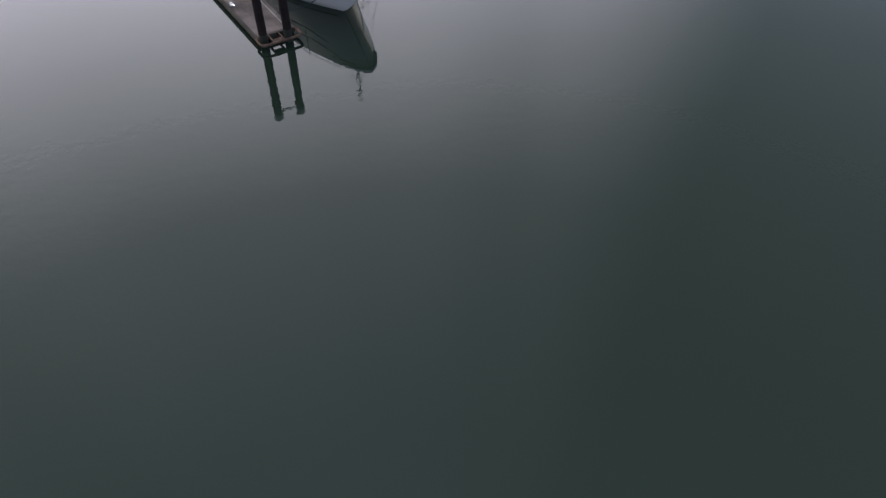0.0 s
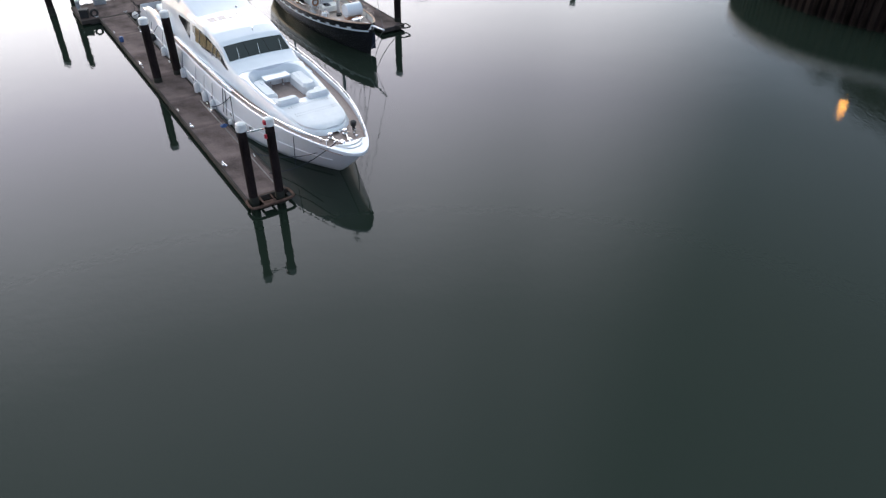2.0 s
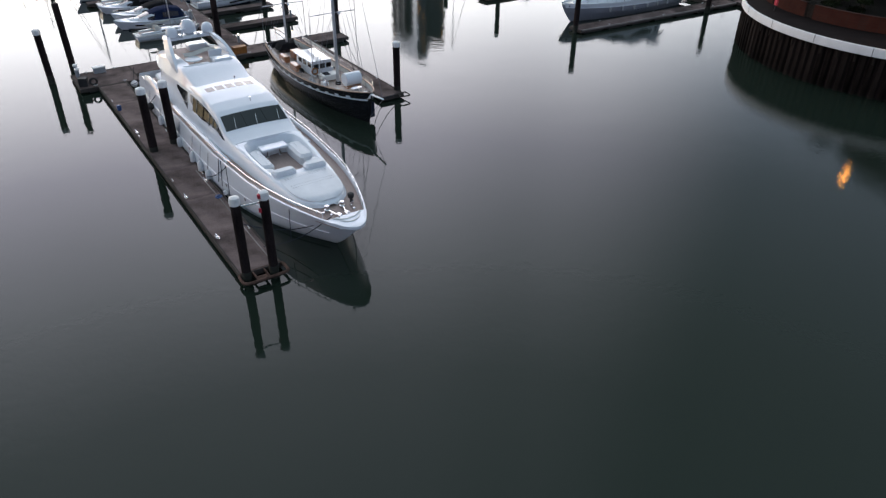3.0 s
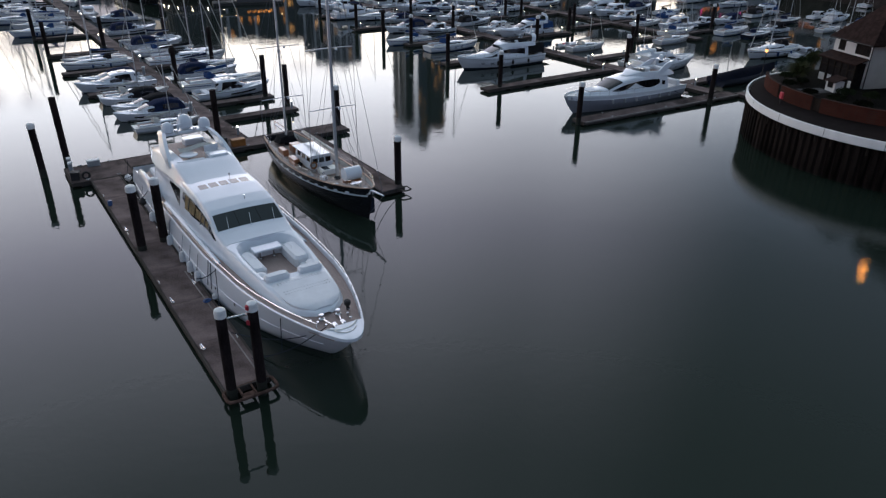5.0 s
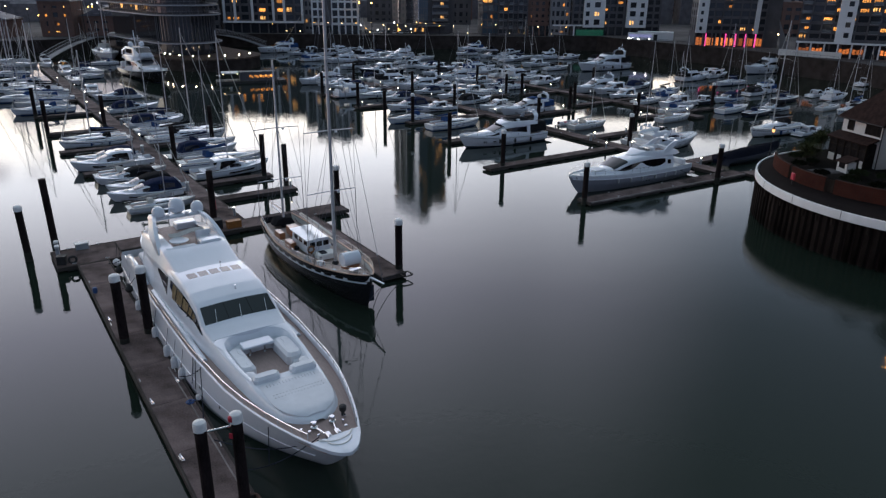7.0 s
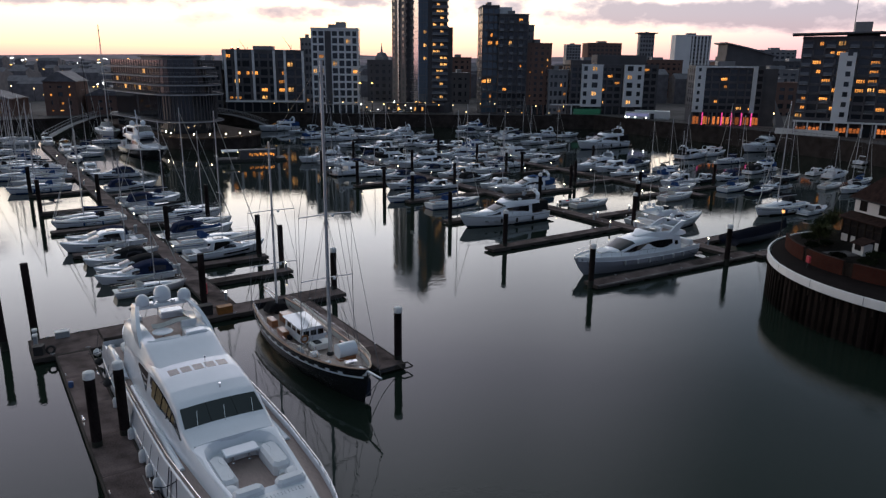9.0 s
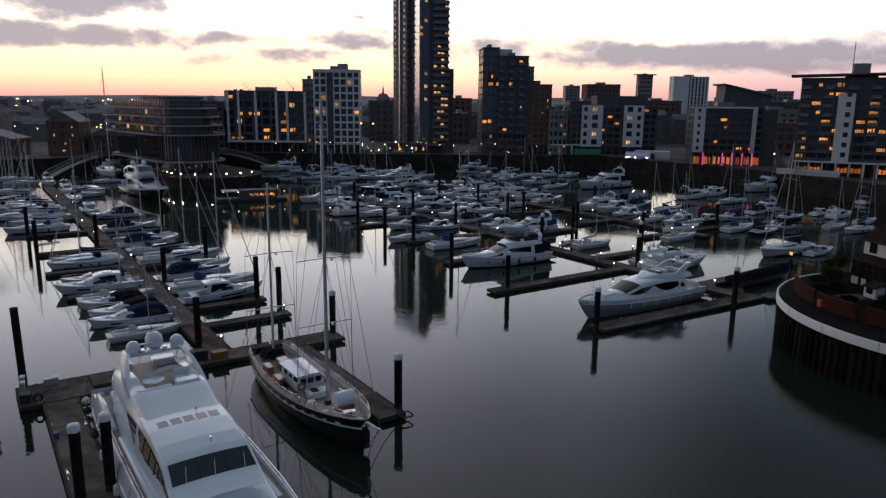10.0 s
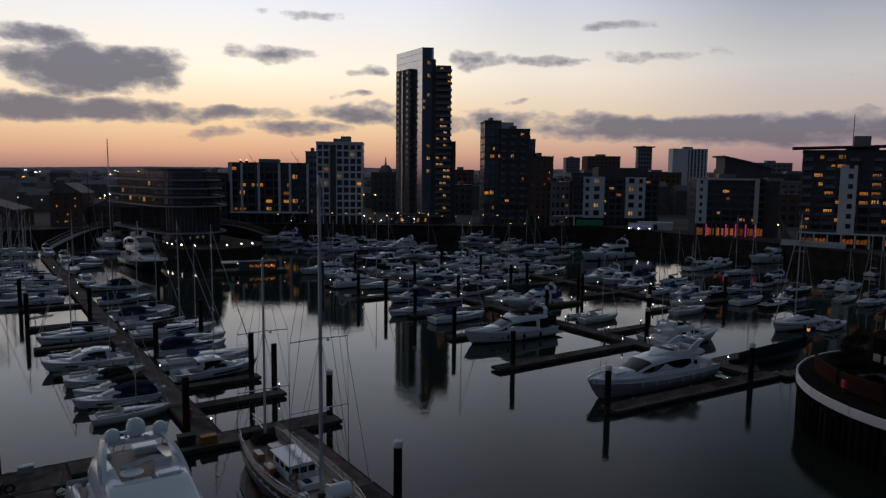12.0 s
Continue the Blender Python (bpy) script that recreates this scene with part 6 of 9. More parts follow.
def covered_boat():
    ob = thing("covered_boat", plan(-33.6, 86.8), V_TURN, "long boat under a navy tarpaulin beside the quay", "motorboat")
    pt = sharp_hull(15.0, 4.0, 1.6, 1.2, 0.5, 0.1, 2.4, 1.7, 0.85, 0.1)
    part("hull", hull_geo(pt, 0, 1, 20, 7), NAVY, ob)
    rows = []
    for i in range(19):
        s = i / 18
        x, y, z = pt(min(0.995, s), 1.0)
        top = 0.75 * math.sin(min(1.0, s * 2.2 + 0.15) * math.pi / 2) * (1 - 0.6 * max(0, s - 0.5))
        rows.append([(x, (y + 0.06) * k, z - 0.2 + (0.2 + top) * (1 - abs(k) ** 1.6) + 0.05 * math.sin(i * 1.9) * (1 - abs(k))) for k in (-1, -0.66, -0.33, 0, 0.33, 0.66, 1)])
    part("tarpaulin", Geo().grid(rows), TARPAULIN, ob, "dark navy tarpaulin cover")
    return ob


covered_boat()


# ---- the pale motor yacht across the water ----
def sleek_yacht():
    ob = thing("motor_yacht", plan(-34.0, 58.8), V_TURN + 180, "large pale motor yacht with a flybridge beside a pontoon", "yacht")
    L = 21.5
    pt = sharp_hull(L, 5.5, 2.45, 1.75, 0.7, 0.12, 2.7, 1.75, 0.9, 0.3, knuckle=0.08, spring=0.05)
    h = part("hull", hull_geo(pt, 0, 1, 34, 11), STEELHULL, ob)
    part("deck", Geo().slab(deck_rows(pt, 0.02, 0.02, 0.12, 0.0, 1.0, 30), 0.06), OFFWHITE, ob)
    for side in (1, -1):
        rows = [[(x, y, z - 0.02), (x, y, z + 0.22), (x, y - side * 0.1, z + 0.22), (x, y - side * 0.1, z - 0.02)] for x, y, z in lines(pt, 0.0, 0.99, 30, 0.0, side)]
        part("bulwark", Geo().grid(rows if side < 0 else [r[::-1] for r in rows]), GELCOAT, ob)
        part("rub_rail", Geo().tube([(x, y + side * 0.01, z - 0.35) for x, y, z in lines(pt, 0.0, 0.985, 26, 0, side)], 0.045, 5), GELCOAT, h)
        part("sheer_band", Geo().grid([[(x, side * (y + 0.012), z) for x, y, z in (pt(s, 0.86), pt(s, 0.93), pt(s, 0.998))] for s in np.linspace(0.0, 0.99, 30)]), GELCOAT, h, "white band under the deck edge")
        part("bow_rail", rail_geo(lines(pt, 0.42, 0.975, 24, 0.12, side, 0.2), 0.6, 0.022, 1.3, n=4), STEEL, ob)
        for s in (0.42, 0.445, 0.47):
            g = Geo().grid([[(x, side * (y + 0.012), z) for x, y, z in (pt(q, 0.55), pt(q, 0.68))] for q in (s, s + 0.008, s + 0.016)])
            part("hull_window", g, BOAT_GLASS, h)
        fenders(ob, pt, side, (0.18, 0.28, 0.38, 0.5, 0.6, 0.7))
    house = House([(-7.2, 2.15, 1.9, 1.75, 3.5), (-5.0, 2.25, 1.95, 1.75, 3.85), (-1.0, 2.25, 1.9, 1.8, 3.95), (1.6, 2.15, 1.75, 1.85, 3.7), (4.2, 1.9, 1.45, 1.95, 2.85), (6.0, 1.5, 1.05, 2.1, 2.7), (8.0, 0.8, 0.5, 2.25, 2.6), (8.8, 0.35, 0.2, 2.35, 2.5)], 0.4, 0.08)
    part("saloon", house.geo(0.35), GELCOAT, ob)
    part("windscreen", house.panel(1.75, 4.1, -0.44, 0.44, 1, 0.014, 8, 14, 0.02), BOAT_GLASS, ob)
    for side in (1, -1):
        part("saloon_window", house.panel(-5.4, -0.1, lambda k: 0.58 + 0.25 * math.sin(min(1.0, 0.12 + k * 1.0) * math.pi) ** 0.7, lambda k: 0.56 - 0.03 * math.sin(k * math.pi), side, 0.014, 14, 3, 0.02), BOAT_GLASS, ob, "long dark swept saloon window")
        part("forward_window", house.panel(-0.6, 3.6, lambda k: 0.57 + 0.20 * math.sin((1 - k) ** 0.8 * math.pi), lambda k: 0.545 + 0.015 * k, side, 0.014, 10, 3, 0.02), BOAT_GLASS, ob, "dark swept forward window")
        part("aft_window", house.panel(-6.6, -5.9, 0.78, 0.6, side, 0.014, 3, 2, 0.02), BOAT_GLASS, ob)
    part("sunpad", Geo().box(5.0, -0.9, 2.72, 7.0, 0.9, 2.86, 0.08), VINYL, ob)
    zf = 3.9
    fly = House([(-8.6, 1.7, 1.6, 3.55, 3.9), (-7.4, 2.0, 1.85, 3.55, 4.3), (-3.5, 1.95, 1.75, 3.7, 4.42), (-1.8, 1.7, 1.45, 3.75, 4.5), (-0.6, 1.1, 0.85, 3.8, 4.15), (0.0, 0.7, 0.45, 3.8, 4.0)], 0.16, 0.0)
    g = Geo()
    for side in (1, -1):
        rows = [[fly.at(x, side * a) for a in (1, 0.8, 0.5, 0.42, 0.34)] + [(x, side * (1.4 if x < -2 else 1.1), zf + 0.05)] for x in (-8.6, -7.4, -5.5, -3.5, -2.2)]
        g.grid(rows if side < 0 else [r[::-1] for r in rows])
    ring = [-1, -0.8, -0.5, -0.42, -0.34, -0.15, 0, 0.15, 0.34, 0.42, 0.5, 0.8, 1]
    g.grid([[fly.at(x, a) for a in ring] for x in (-2.2, -1.8, -1.2, -0.6, 0.0)])
    part("flybridge", g, GELCOAT, ob)
    part("fly_sole", Geo().box(-8.5, -1.65, zf - 0.15, -2.1, 1.65, zf + 0.06), TEAK, ob)
    part("helm_console", Geo().box(-3.0, 0.1, zf, -2.3, 1.2, zf + 0.85, 0.1), BOAT_GLASS, ob)
    part("helm_seat", Geo().box(-4.1, 0.2, zf, -3.5, 1.2, zf + 0.9, 0.1), VINYL, ob)
    part("fly_sofa", Geo().box(-7.0, -1.5, zf, -3.0, -0.9, zf + 0.5, 0.08).box(-7.6, -1.5, zf, -7.0, 0.8, zf + 0.5, 0.08), VINYL, ob)
    part("fly_windscreen", Geo().grid([[(-1.9 - 0.4 * abs(q), q * 1.45, zf + 0.55), (-2.25 - 0.4 * abs(q), q * 1.45, zf + 0.85)] for q in (-1, -0.5, 0, 0.5, 1)]), PALE_GLASS, ob)
    for side in (1, -1):
        rows = []
        for k in range(8):
            q = k / 7
            cx, cz, half = -5.6 - 2.6 * q, 4.1 + 1.15 * math.sin(q * math.pi / 2), 0.75 - 0.35 * q
            rows.append([(cx - half, side * (1.9 - 0.4 * q), cz - 0.35 * (1 - q)), (cx - half, side * (1.7 - 0.4 * q), cz - 0.35 * (1 - q)), (cx + half, side * (1.7 - 0.4 * q), cz + 0.05), (cx + half, side * (1.9 - 0.4 * q), cz + 0.05), (cx - half, side * (1.9 - 0.4 * q), cz - 0.35 * (1 - q))])
        part("arch_leg", Geo().grid(rows if side > 0 else [r[::-1] for r in rows]), GELCOAT, ob)
    part("arch_top", Geo().box(-8.6, -1.5, 5.12, -7.8, 1.5, 5.3, 0.06), GELCOAT, ob)
    part("radar_dome", Geo().lathe([(0.25, 0), (0.36, 0.06), (0.36, 0.22), (0.15, 0.3)], 12, (-8.2, 0.5, 5.3)), GELCOAT, ob)
    part("sat_dome", Geo().lathe([(0.2, 0), (0.34, 0.12), (0.34, 0.42), (0.15, 0.6)], 12, (-8.2, -0.6, 5.3)), GELCOAT, ob)
    part("mast", Geo().tube([(-8.2, 0, 5.3), (-8.6, 0, 6.6)], 0.035, 5), STEEL, ob)
    part("cockpit_sole", Geo().box(-10.2, -2.2, 1.68, -7.2, 2.2, 1.78), TEAK, ob)
    part("cockpit_sofa", Geo().box(-10.1, -1.9, 1.75, -9.3, 1.9, 2.5, 0.12), VINYL, ob)
    part("swim_platform", Geo().box(-L / 2 - 1.3, -2.2, 0.32, -L / 2 + 0.1, 2.2, 0.5, 0.08), TEAK, ob)
    return ob


sleek_yacht()


# ---- the rounded quay with its brick terrace and house ----
def brick_material(name, a, b, mortar, scale):
    m = bpy.data.materials.new(name)
    m.use_nodes = True
    t = m.node_tree
    p = t.nodes["Principled BSDF"]
    tc = t.nodes.new("ShaderNodeTexCoord").outputs["Object"]
    s = t.nodes.new("ShaderNodeSeparateXYZ")
    t.links.new(tc, s.inputs[0])
    c = t.nodes.new("ShaderNodeCombineXYZ")
    t.links.new(maths(t, "ADD", s.outputs[0], s.outputs[1]), c.inputs[0])
    t.links.new(s.outputs[2], c.inputs[1])
    br = t.nodes.new("ShaderNodeTexBrick")
    br.inputs["Color1"].default_value, br.inputs["Color2"].default_value, br.inputs["Mortar"].default_value = (*a, 1), (*b, 1), (*mortar, 1)
    br.inputs["Scale"].default_value = scale
    t.links.new(c.outputs[0], br.inputs[0])
    nz = t.nodes.new("ShaderNodeTexNoise")
    nz.inputs["Scale"].default_value = 0.8
    t.links.new(tc, nz.inputs[0])
    t.links.new(mixed(t, 0.35, br.outputs[0], ramp(t, nz.outputs[0], [(0.3, tuple(x * 0.5 for x in a)), (0.7, b)])), p.inputs["Base Color"])
    p.inputs["Roughness"].default_value = 0.88
    p.inputs["Specular IOR Level"].default_value = 0.03
    return m


BRICK_RED = brick_material("red_brick", (0.056, 0.019, 0.014), (0.068, 0.024, 0.017), (0.040, 0.030, 0.027), 2.2)
PAVER = brick_material("brick_pavers", (0.018, 0.0125, 0.0125), (0.022, 0.015, 0.0145), (0.012, 0.010, 0.010), 3.0)
SHEET_PILE = material("rusted_sheet_pile", (0.014, 0.0105, 0.009), 0.85, vary=0.5, scale=1.2, streak=(1, 1, 0.25), bump=0.4, bump_scale=12, random_tint=0.35)
WHITE_BAND = material("white_painted_concrete", (0.76, 0.76, 0.75), 0.7, vary=0.06, scale=0.7, streak=(1, 1, 0.4), bump=0.15)
RENDER_WHITE = material("white_render", (0.58, 0.57, 0.55), 0.8, vary=0.06, scale=0.8, bump=0.15, bump_scale=60)
TILE_BROWN = material("brown_roof_tile", (0.026, 0.015, 0.013), 0.85, vary=0.35, scale=2.0, bump=0.4, bump_scale=16)
TIMBER_DARK = material("dark_stained_timber", (0.024, 0.019, 0.016), 0.85, vary=0.3, scale=2.0, streak=(1, 1, 0.2))
SOIL = material("planted_soil", (0.008, 0.007, 0.006), 0.95, vary=0.4, scale=1.5, bump=0.5)
LEAF = material("evergreen_leaf", (0.012, 0.017, 0.008), 0.85, vary=0.4, scale=1.5, random_tint=0.5)
LEAF_PALE = material("strap_leaf", (0.032, 0.036, 0.014), 0.85, vary=0.35, scale=1.5)
# matte dark panes, so that no bright sky mirrors in them
HOUSE_GLASS = material("matte_house_window", (0.016, 0.014, 0.014), 0.8, vary=0.4, scale=2.0)
PATIO = material("worn_patio_slab", (0.085, 0.08, 0.08), 0.85, vary=0.25, scale=2.0, random_tint=0.3)
BARK = material("bark", (0.05, 0.04, 0.03), 0.9, vary=0.3, scale=4, bump=0.5)

QC, QR, QZ = Vector((59.1, 77.2)), 18.7, 5.0


def arc(r, a0, a1, n):
    return [(QC.x + r * math.cos(radians(a0 + (a1 - a0) * i / n)), QC.y + r * math.sin(radians(a0 + (a1 - a0) * i / n))) for i in range(n + 1)]


outline = arc(QR - 0.25, 100, 262, 48) + [(150, 50), (150, 112)]
quay = new("pavement_quay", Geo().prism(outline, -3.0, QZ).mesh("pavement_quay", PAVER, False))
tagged(quay, "brick-paved rounded quay above the water", "quay", kind="structure")
wall = thing("quay_wall", (QC.x, QC.y, 0), 0, "dark rusted sheet-pile quay wall under a white concrete band", "quay wall", kind="structure")
rib = Geo()
rib.add([(0.0, -0.36, -2.5), (0.28, -0.2, -2.5), (0.28, 0.2, -2.5), (0.0, 0.36, -2.5), (0.0, -0.36, 4.2), (0.28, -0.2, 4.2), (0.28, 0.2, 4.2), (0.0, 0.36, 4.2)],
        [(0, 1, 5, 4), (1, 2, 6, 5), (2, 3, 7, 6), (4, 5, 6, 7)])
rib_mesh = rib.mesh("sheet_pile", SHEET_PILE, False)
n = 62
for i in range(n):
    a = 100 + 162 * (i + 0.5) / n
    part("sheet_pile", rib_mesh, None, wall).matrix_basis = pose((QR - 0.28) * math.cos(radians(a)), (QR - 0.28) * math.sin(radians(a)), 0, 0, 0, a)
for i in range(9):
    a, b = 100 + 18 * i, 100 + 18 * (i + 1) - 0.15
    rows = []
    for j in range(9):
        q = radians(a + (b - a) * j / 8)
        rows.append([(r * math.cos(q), r * math.sin(q), z) for r, z in ((QR - 0.3, 4.15), (QR + 0.12, 4.15), (QR + 0.16, 4.2), (QR + 0.16, 5.0), (QR + 0.12, 5.05), (QR - 0.04, 5.05), (QR - 0.06, 4.98))])
    part("capping_beam", Geo().grid([r[::-1] for r in rows]), WHITE_BAND, wall)
tyre = Geo().box(-0.05, -0.12, -0.35, 0.1, 0.12, 0.35, 0.03).mesh("timber_fender", TIMBER_DARK)
for i in range(30):
    a = 104 + 155 * i / 29
    part("timber_fender", tyre, None, wall).matrix_basis = pose((QR + 0.03) * math.cos(radians(a)), (QR + 0.03) * math.sin(radians(a)), 3.7, 0, 0, a)


GC, GR = Vector((59.06, 80.76)), 15.15
GARDEN = QZ + 0.7


def garden_arc(r, a0, a1, n):
    return [(GC.x + r * math.cos(radians(a0 + (a1 - a0) * i / n)), GC.y + r * math.sin(radians(a0 + (a1 - a0) * i / n))) for i in range(n + 1)]


def brick_wall(a0, a1, h=1.5):
    ob = thing("garden_wall", (GC.x, GC.y, 0), 0, "curved red brick garden wall with a coping", "wall", "quay garden walls")
    for name, w, z0, z1, mat in (("brickwork", 0.12, QZ, QZ + h, BRICK_RED), ("coping", 0.17, QZ + h, QZ + h + 0.09, BRICK_RED)):
        rows = []
        for j in range(15):
            q = radians(a0 + (a1 - a0) * j / 14)
            rows.append([(k * math.cos(q), k * math.sin(q), z) for k, z in ((GR + w, z0), (GR + w, z1), (GR - w, z1), (GR - w, z0))])
        part(name, Geo().grid([x[::-1] for x in rows]).add(rows[0], [(0, 1, 2, 3)]).add(rows[-1], [(3, 2, 1, 0)]), mat, ob)


def garden_gate(a0, a1, h=1.45):
    """A dark boarded gate closing the gap between two walls."""
    (xa, ya), (xb, yb) = garden_arc(GR, a0, a1, 1)
    ln = math.hypot(xb - xa, yb - ya)
    ob = thing("garden_gate", (xa, ya, QZ), math.degrees(math.atan2(yb - ya, xb - xa)), "dark timber boarded gate in a brick garden wall", "gate", "quay garden gates")
    for q in (0.06, ln - 0.06):
        part("post", Geo().box(q - 0.07, -0.09, 0, q + 0.07, 0.09, h + 0.1, 0.01), TIMBER_DARK, ob)
    k = max(3, int((ln - 0.28) / 0.13))
    for i in range(k):
        q = 0.14 + (ln - 0.28) * (i + 0.5) / k
        part("board", Geo().box(q - 0.058, -0.02, 0.06, q + 0.058, 0.02, h, 0.006), TIMBER_DARK, ob)
    part("rail", Geo().box(0.13, 0.022, 0.25, ln - 0.13, 0.06, 0.36).box(0.13, 0.022, h - 0.3, ln - 0.13, 0.06, h - 0.19), TIMBER_DARK, ob)


for a0, a1 in ((153, 178.6), (181.0, 200.3), (204.6, 240)):
    brick_wall(a0, a1)
garden_gate(178.7, 180.9)
garden_gate(200.4, 204.5)
bed = new("planting_bed", Geo().prism(garden_arc(GR - 0.14, 153, 240, 24) + [(60, 66.5), (76, 67), (76, 93), (52, 92.5)], QZ, GARDEN).mesh("planting_bed", SOIL, False))
tagged(bed, "dark planted soil behind a garden wall", "garden bed", kind="structure")
patio = thing("patio", (48.3, 81.2, GARDEN), 8, "small pale paved garden patio", "patio", kind="structure")
for i in range(4):
    for j in range(3):
        part("paving_slab", Geo().box(-1.6 + 0.8 * i, -1.1 + 0.75 * j, 0.0, -0.82 + 0.8 * i, -0.37 + 0.75 * j, 0.05, 0.01), PATIO, patio)


def lantern(x, y, z, h, glow):
    ob = thing("street_lamp", (x, y, z), 0, "black quayside lamp post with a lit warm lantern", "street lamp", "quay lamps")
    part("post", Geo().lathe([(0.14, 0), (0.14, 0.5), (0.06, 0.6), (0.05, h - 0.5)], 10), RUBBER, ob)
    part("lantern", Geo().lathe([(0.10, h - 0.5), (0.17, h - 0.42), (0.2, h - 0.12), (0.18, h - 0.08)], 8), glow, ob, "lit glass lantern")
    part("lantern_cap", Geo().lathe([(0.24, h - 0.08), (0.2, h), (0.05, h + 0.12)], 8), RUBBER, ob)


LANTERN = glowing("lantern_glow", (1.0, 0.40, 0.06), 15.0, 0.05)
LANTERN_DIM = glowing("dim_lantern_glow", (1.0, 0.42, 0.14), 0.7, 0.3)
lantern(47.2, 92.0, QZ, 3.6, LANTERN_DIM)
lantern(47.4, 63.4, QZ, 4.1, LANTERN)
buoy = thing("lifebuoy_post", (42.75, 78.3, QZ), 0, "red lifebuoy housing on a quay post", "lifebuoy")
part("post", Geo().box(-0.06, -0.06, 0, 0.06, 0.06, 1.4), RUBBER, buoy)
part("housing", Geo().box(-0.12, -0.32, 0.6, 0.12, 0.32, 1.35, 0.08), RED_PAINT, buoy, "red plastic lifebuoy housing")


def town_house():
    ob = thing("house", (54.6, 81.8, GARDEN), 8.3, "white rendered house with dark glazed porch and brown tiled roof", "house")
    W, D, E = 6.3, 15.0, 5.3
    part("ground_storey", Geo().box(0.1, 0.0, 0, D, W, 2.9), RENDER_WHITE, ob, smooth=False)
    part("upper_storey", Geo().box(0, 0, 2.9, D, W, E), RENDER_WHITE, ob, smooth=False)
    rz, o = E + 4.6, 0.5
    v = [(-o, -o, E - 0.1), (D + o, -o, E - 0.1), (D + o, W + o, E - 0.1), (-o, W + o, E - 0.1), (4.2, W / 2, rz), (D - 2, W / 2, rz)]
    v += [(a, b, c - 0.2) for a, b, c in v[:4]]
    part("roof", Geo().add(v, [(0, 1, 5, 4), (1, 2, 5), (2, 3, 4, 5), (3, 0, 4), (0, 6, 7, 1), (1, 7, 8, 2), (2, 8, 9, 3), (3, 9, 6, 0), (6, 9, 8, 7)]), TILE_BROWN, ob, "brown tiled hipped roof", smooth=False)
    part("gutter", Geo().tube([(-o - 0.05, -o, E - 0.2), (-o - 0.05, W + o, E - 0.2)], 0.07, 6), RUBBER, ob)
    # glazed porch across the front
    part("porch_roof", Geo().slab([[(-1.7, b, 2.9), (-0.03, b, 3.5)] for b in (0.1, W / 2, W + 0.35)], 0.12), TILE_BROWN, ob)
    part("porch_glazing", Geo().box(-1.25, 0.5, 0, 0.05, W, 2.85), HOUSE_GLASS, ob, "dark porch glazing", smooth=False)
    for i in range(6):
        q = 0.5 + (W - 0.5) * i / 5
        part("porch_post", Geo().box(-1.34, q - 0.06, 0, -1.2, q + 0.06, 2.87), TIMBER_DARK, ob)
    part("porch_rail", Geo().box(-1.3, 0.5, 1.95, -1.24, W, 2.05), TIMBER_DARK, ob)
    for q, w in ((0.56, 0.55), (4.0, 0.75), (5.1, 1.14)):
        part("porch_panel", Geo().box(-1.32, q, 0.0, -1.255, q + w, 0.85, 0.01), RENDER_WHITE, ob)
    part("corner_pier", Geo().box(-1.1, W - 0.02, 0, 0.0, W + 0.25, 2.6), RENDER_WHITE, ob)
    for b, w in ((0.3, 2.25), (4.45, 0.95)):
        win = part("window", Geo().box(-0.03, b, 3.85, 0.02, b + w, 5.0), HOUSE_GLASS, ob)
        g = Geo()
        k = round(w / 0.55)
        for i in range(k + 1):
            g.box(-0.07, b + w * i / k - 0.04, 3.8, 0.03, b + w * i / k + 0.04, 5.05)
        part("window_frame", g.box(-0.08, b - 0.05, 3.75, 0.03, b + w + 0.05, 3.86).box(-0.08, b - 0.05, 5.0, 0.03, b + w + 0.05, 5.08), TIMBER_DARK, win)
    part("downpipe", Geo().tube([(-0.08, -0.08, 0), (-0.08, -0.08, E)], 0.06, 6), RUBBER, ob)
    part("rear_wing", Geo().box(6.0, -6.0, 0, D, -0.05, 4.4), RENDER_WHITE, ob)
    v = [(5.5, -6.5, 4.4), (D + 0.5, -6.5, 4.4), (D + 0.5, 0, 4.4), (5.5, 0, 4.4), (5.5 + 4, -6.5, 7.6), (5.5 + 4, 0, 7.6)]
    part("wing_roof", Geo().add(v, [(0, 4, 5, 3), (1, 2, 5, 4), (0, 1, 4), (2, 3, 5)]), TILE_BROWN, ob, smooth=False)
    store = thing("garden_store", (49.9, 80.9, GARDEN), 8, "low white garden store with a dark window", "shed")
    part("wall", Geo().box(0, -0.8, 0, 1.2, 0.8, 1.25, 0.03), RENDER_WHITE, store)
    part("window", Geo().box(-0.03, -0.45, 0.5, 0.01, 0.45, 1.1), HOUSE_GLASS, store)
    part("store_roof", Geo().slab([[(-0.25, b, 1.25), (1.3, b, 1.75)] for b in (-0.95, 0.95)], 0.08), TILE_BROWN, store)


town_house()


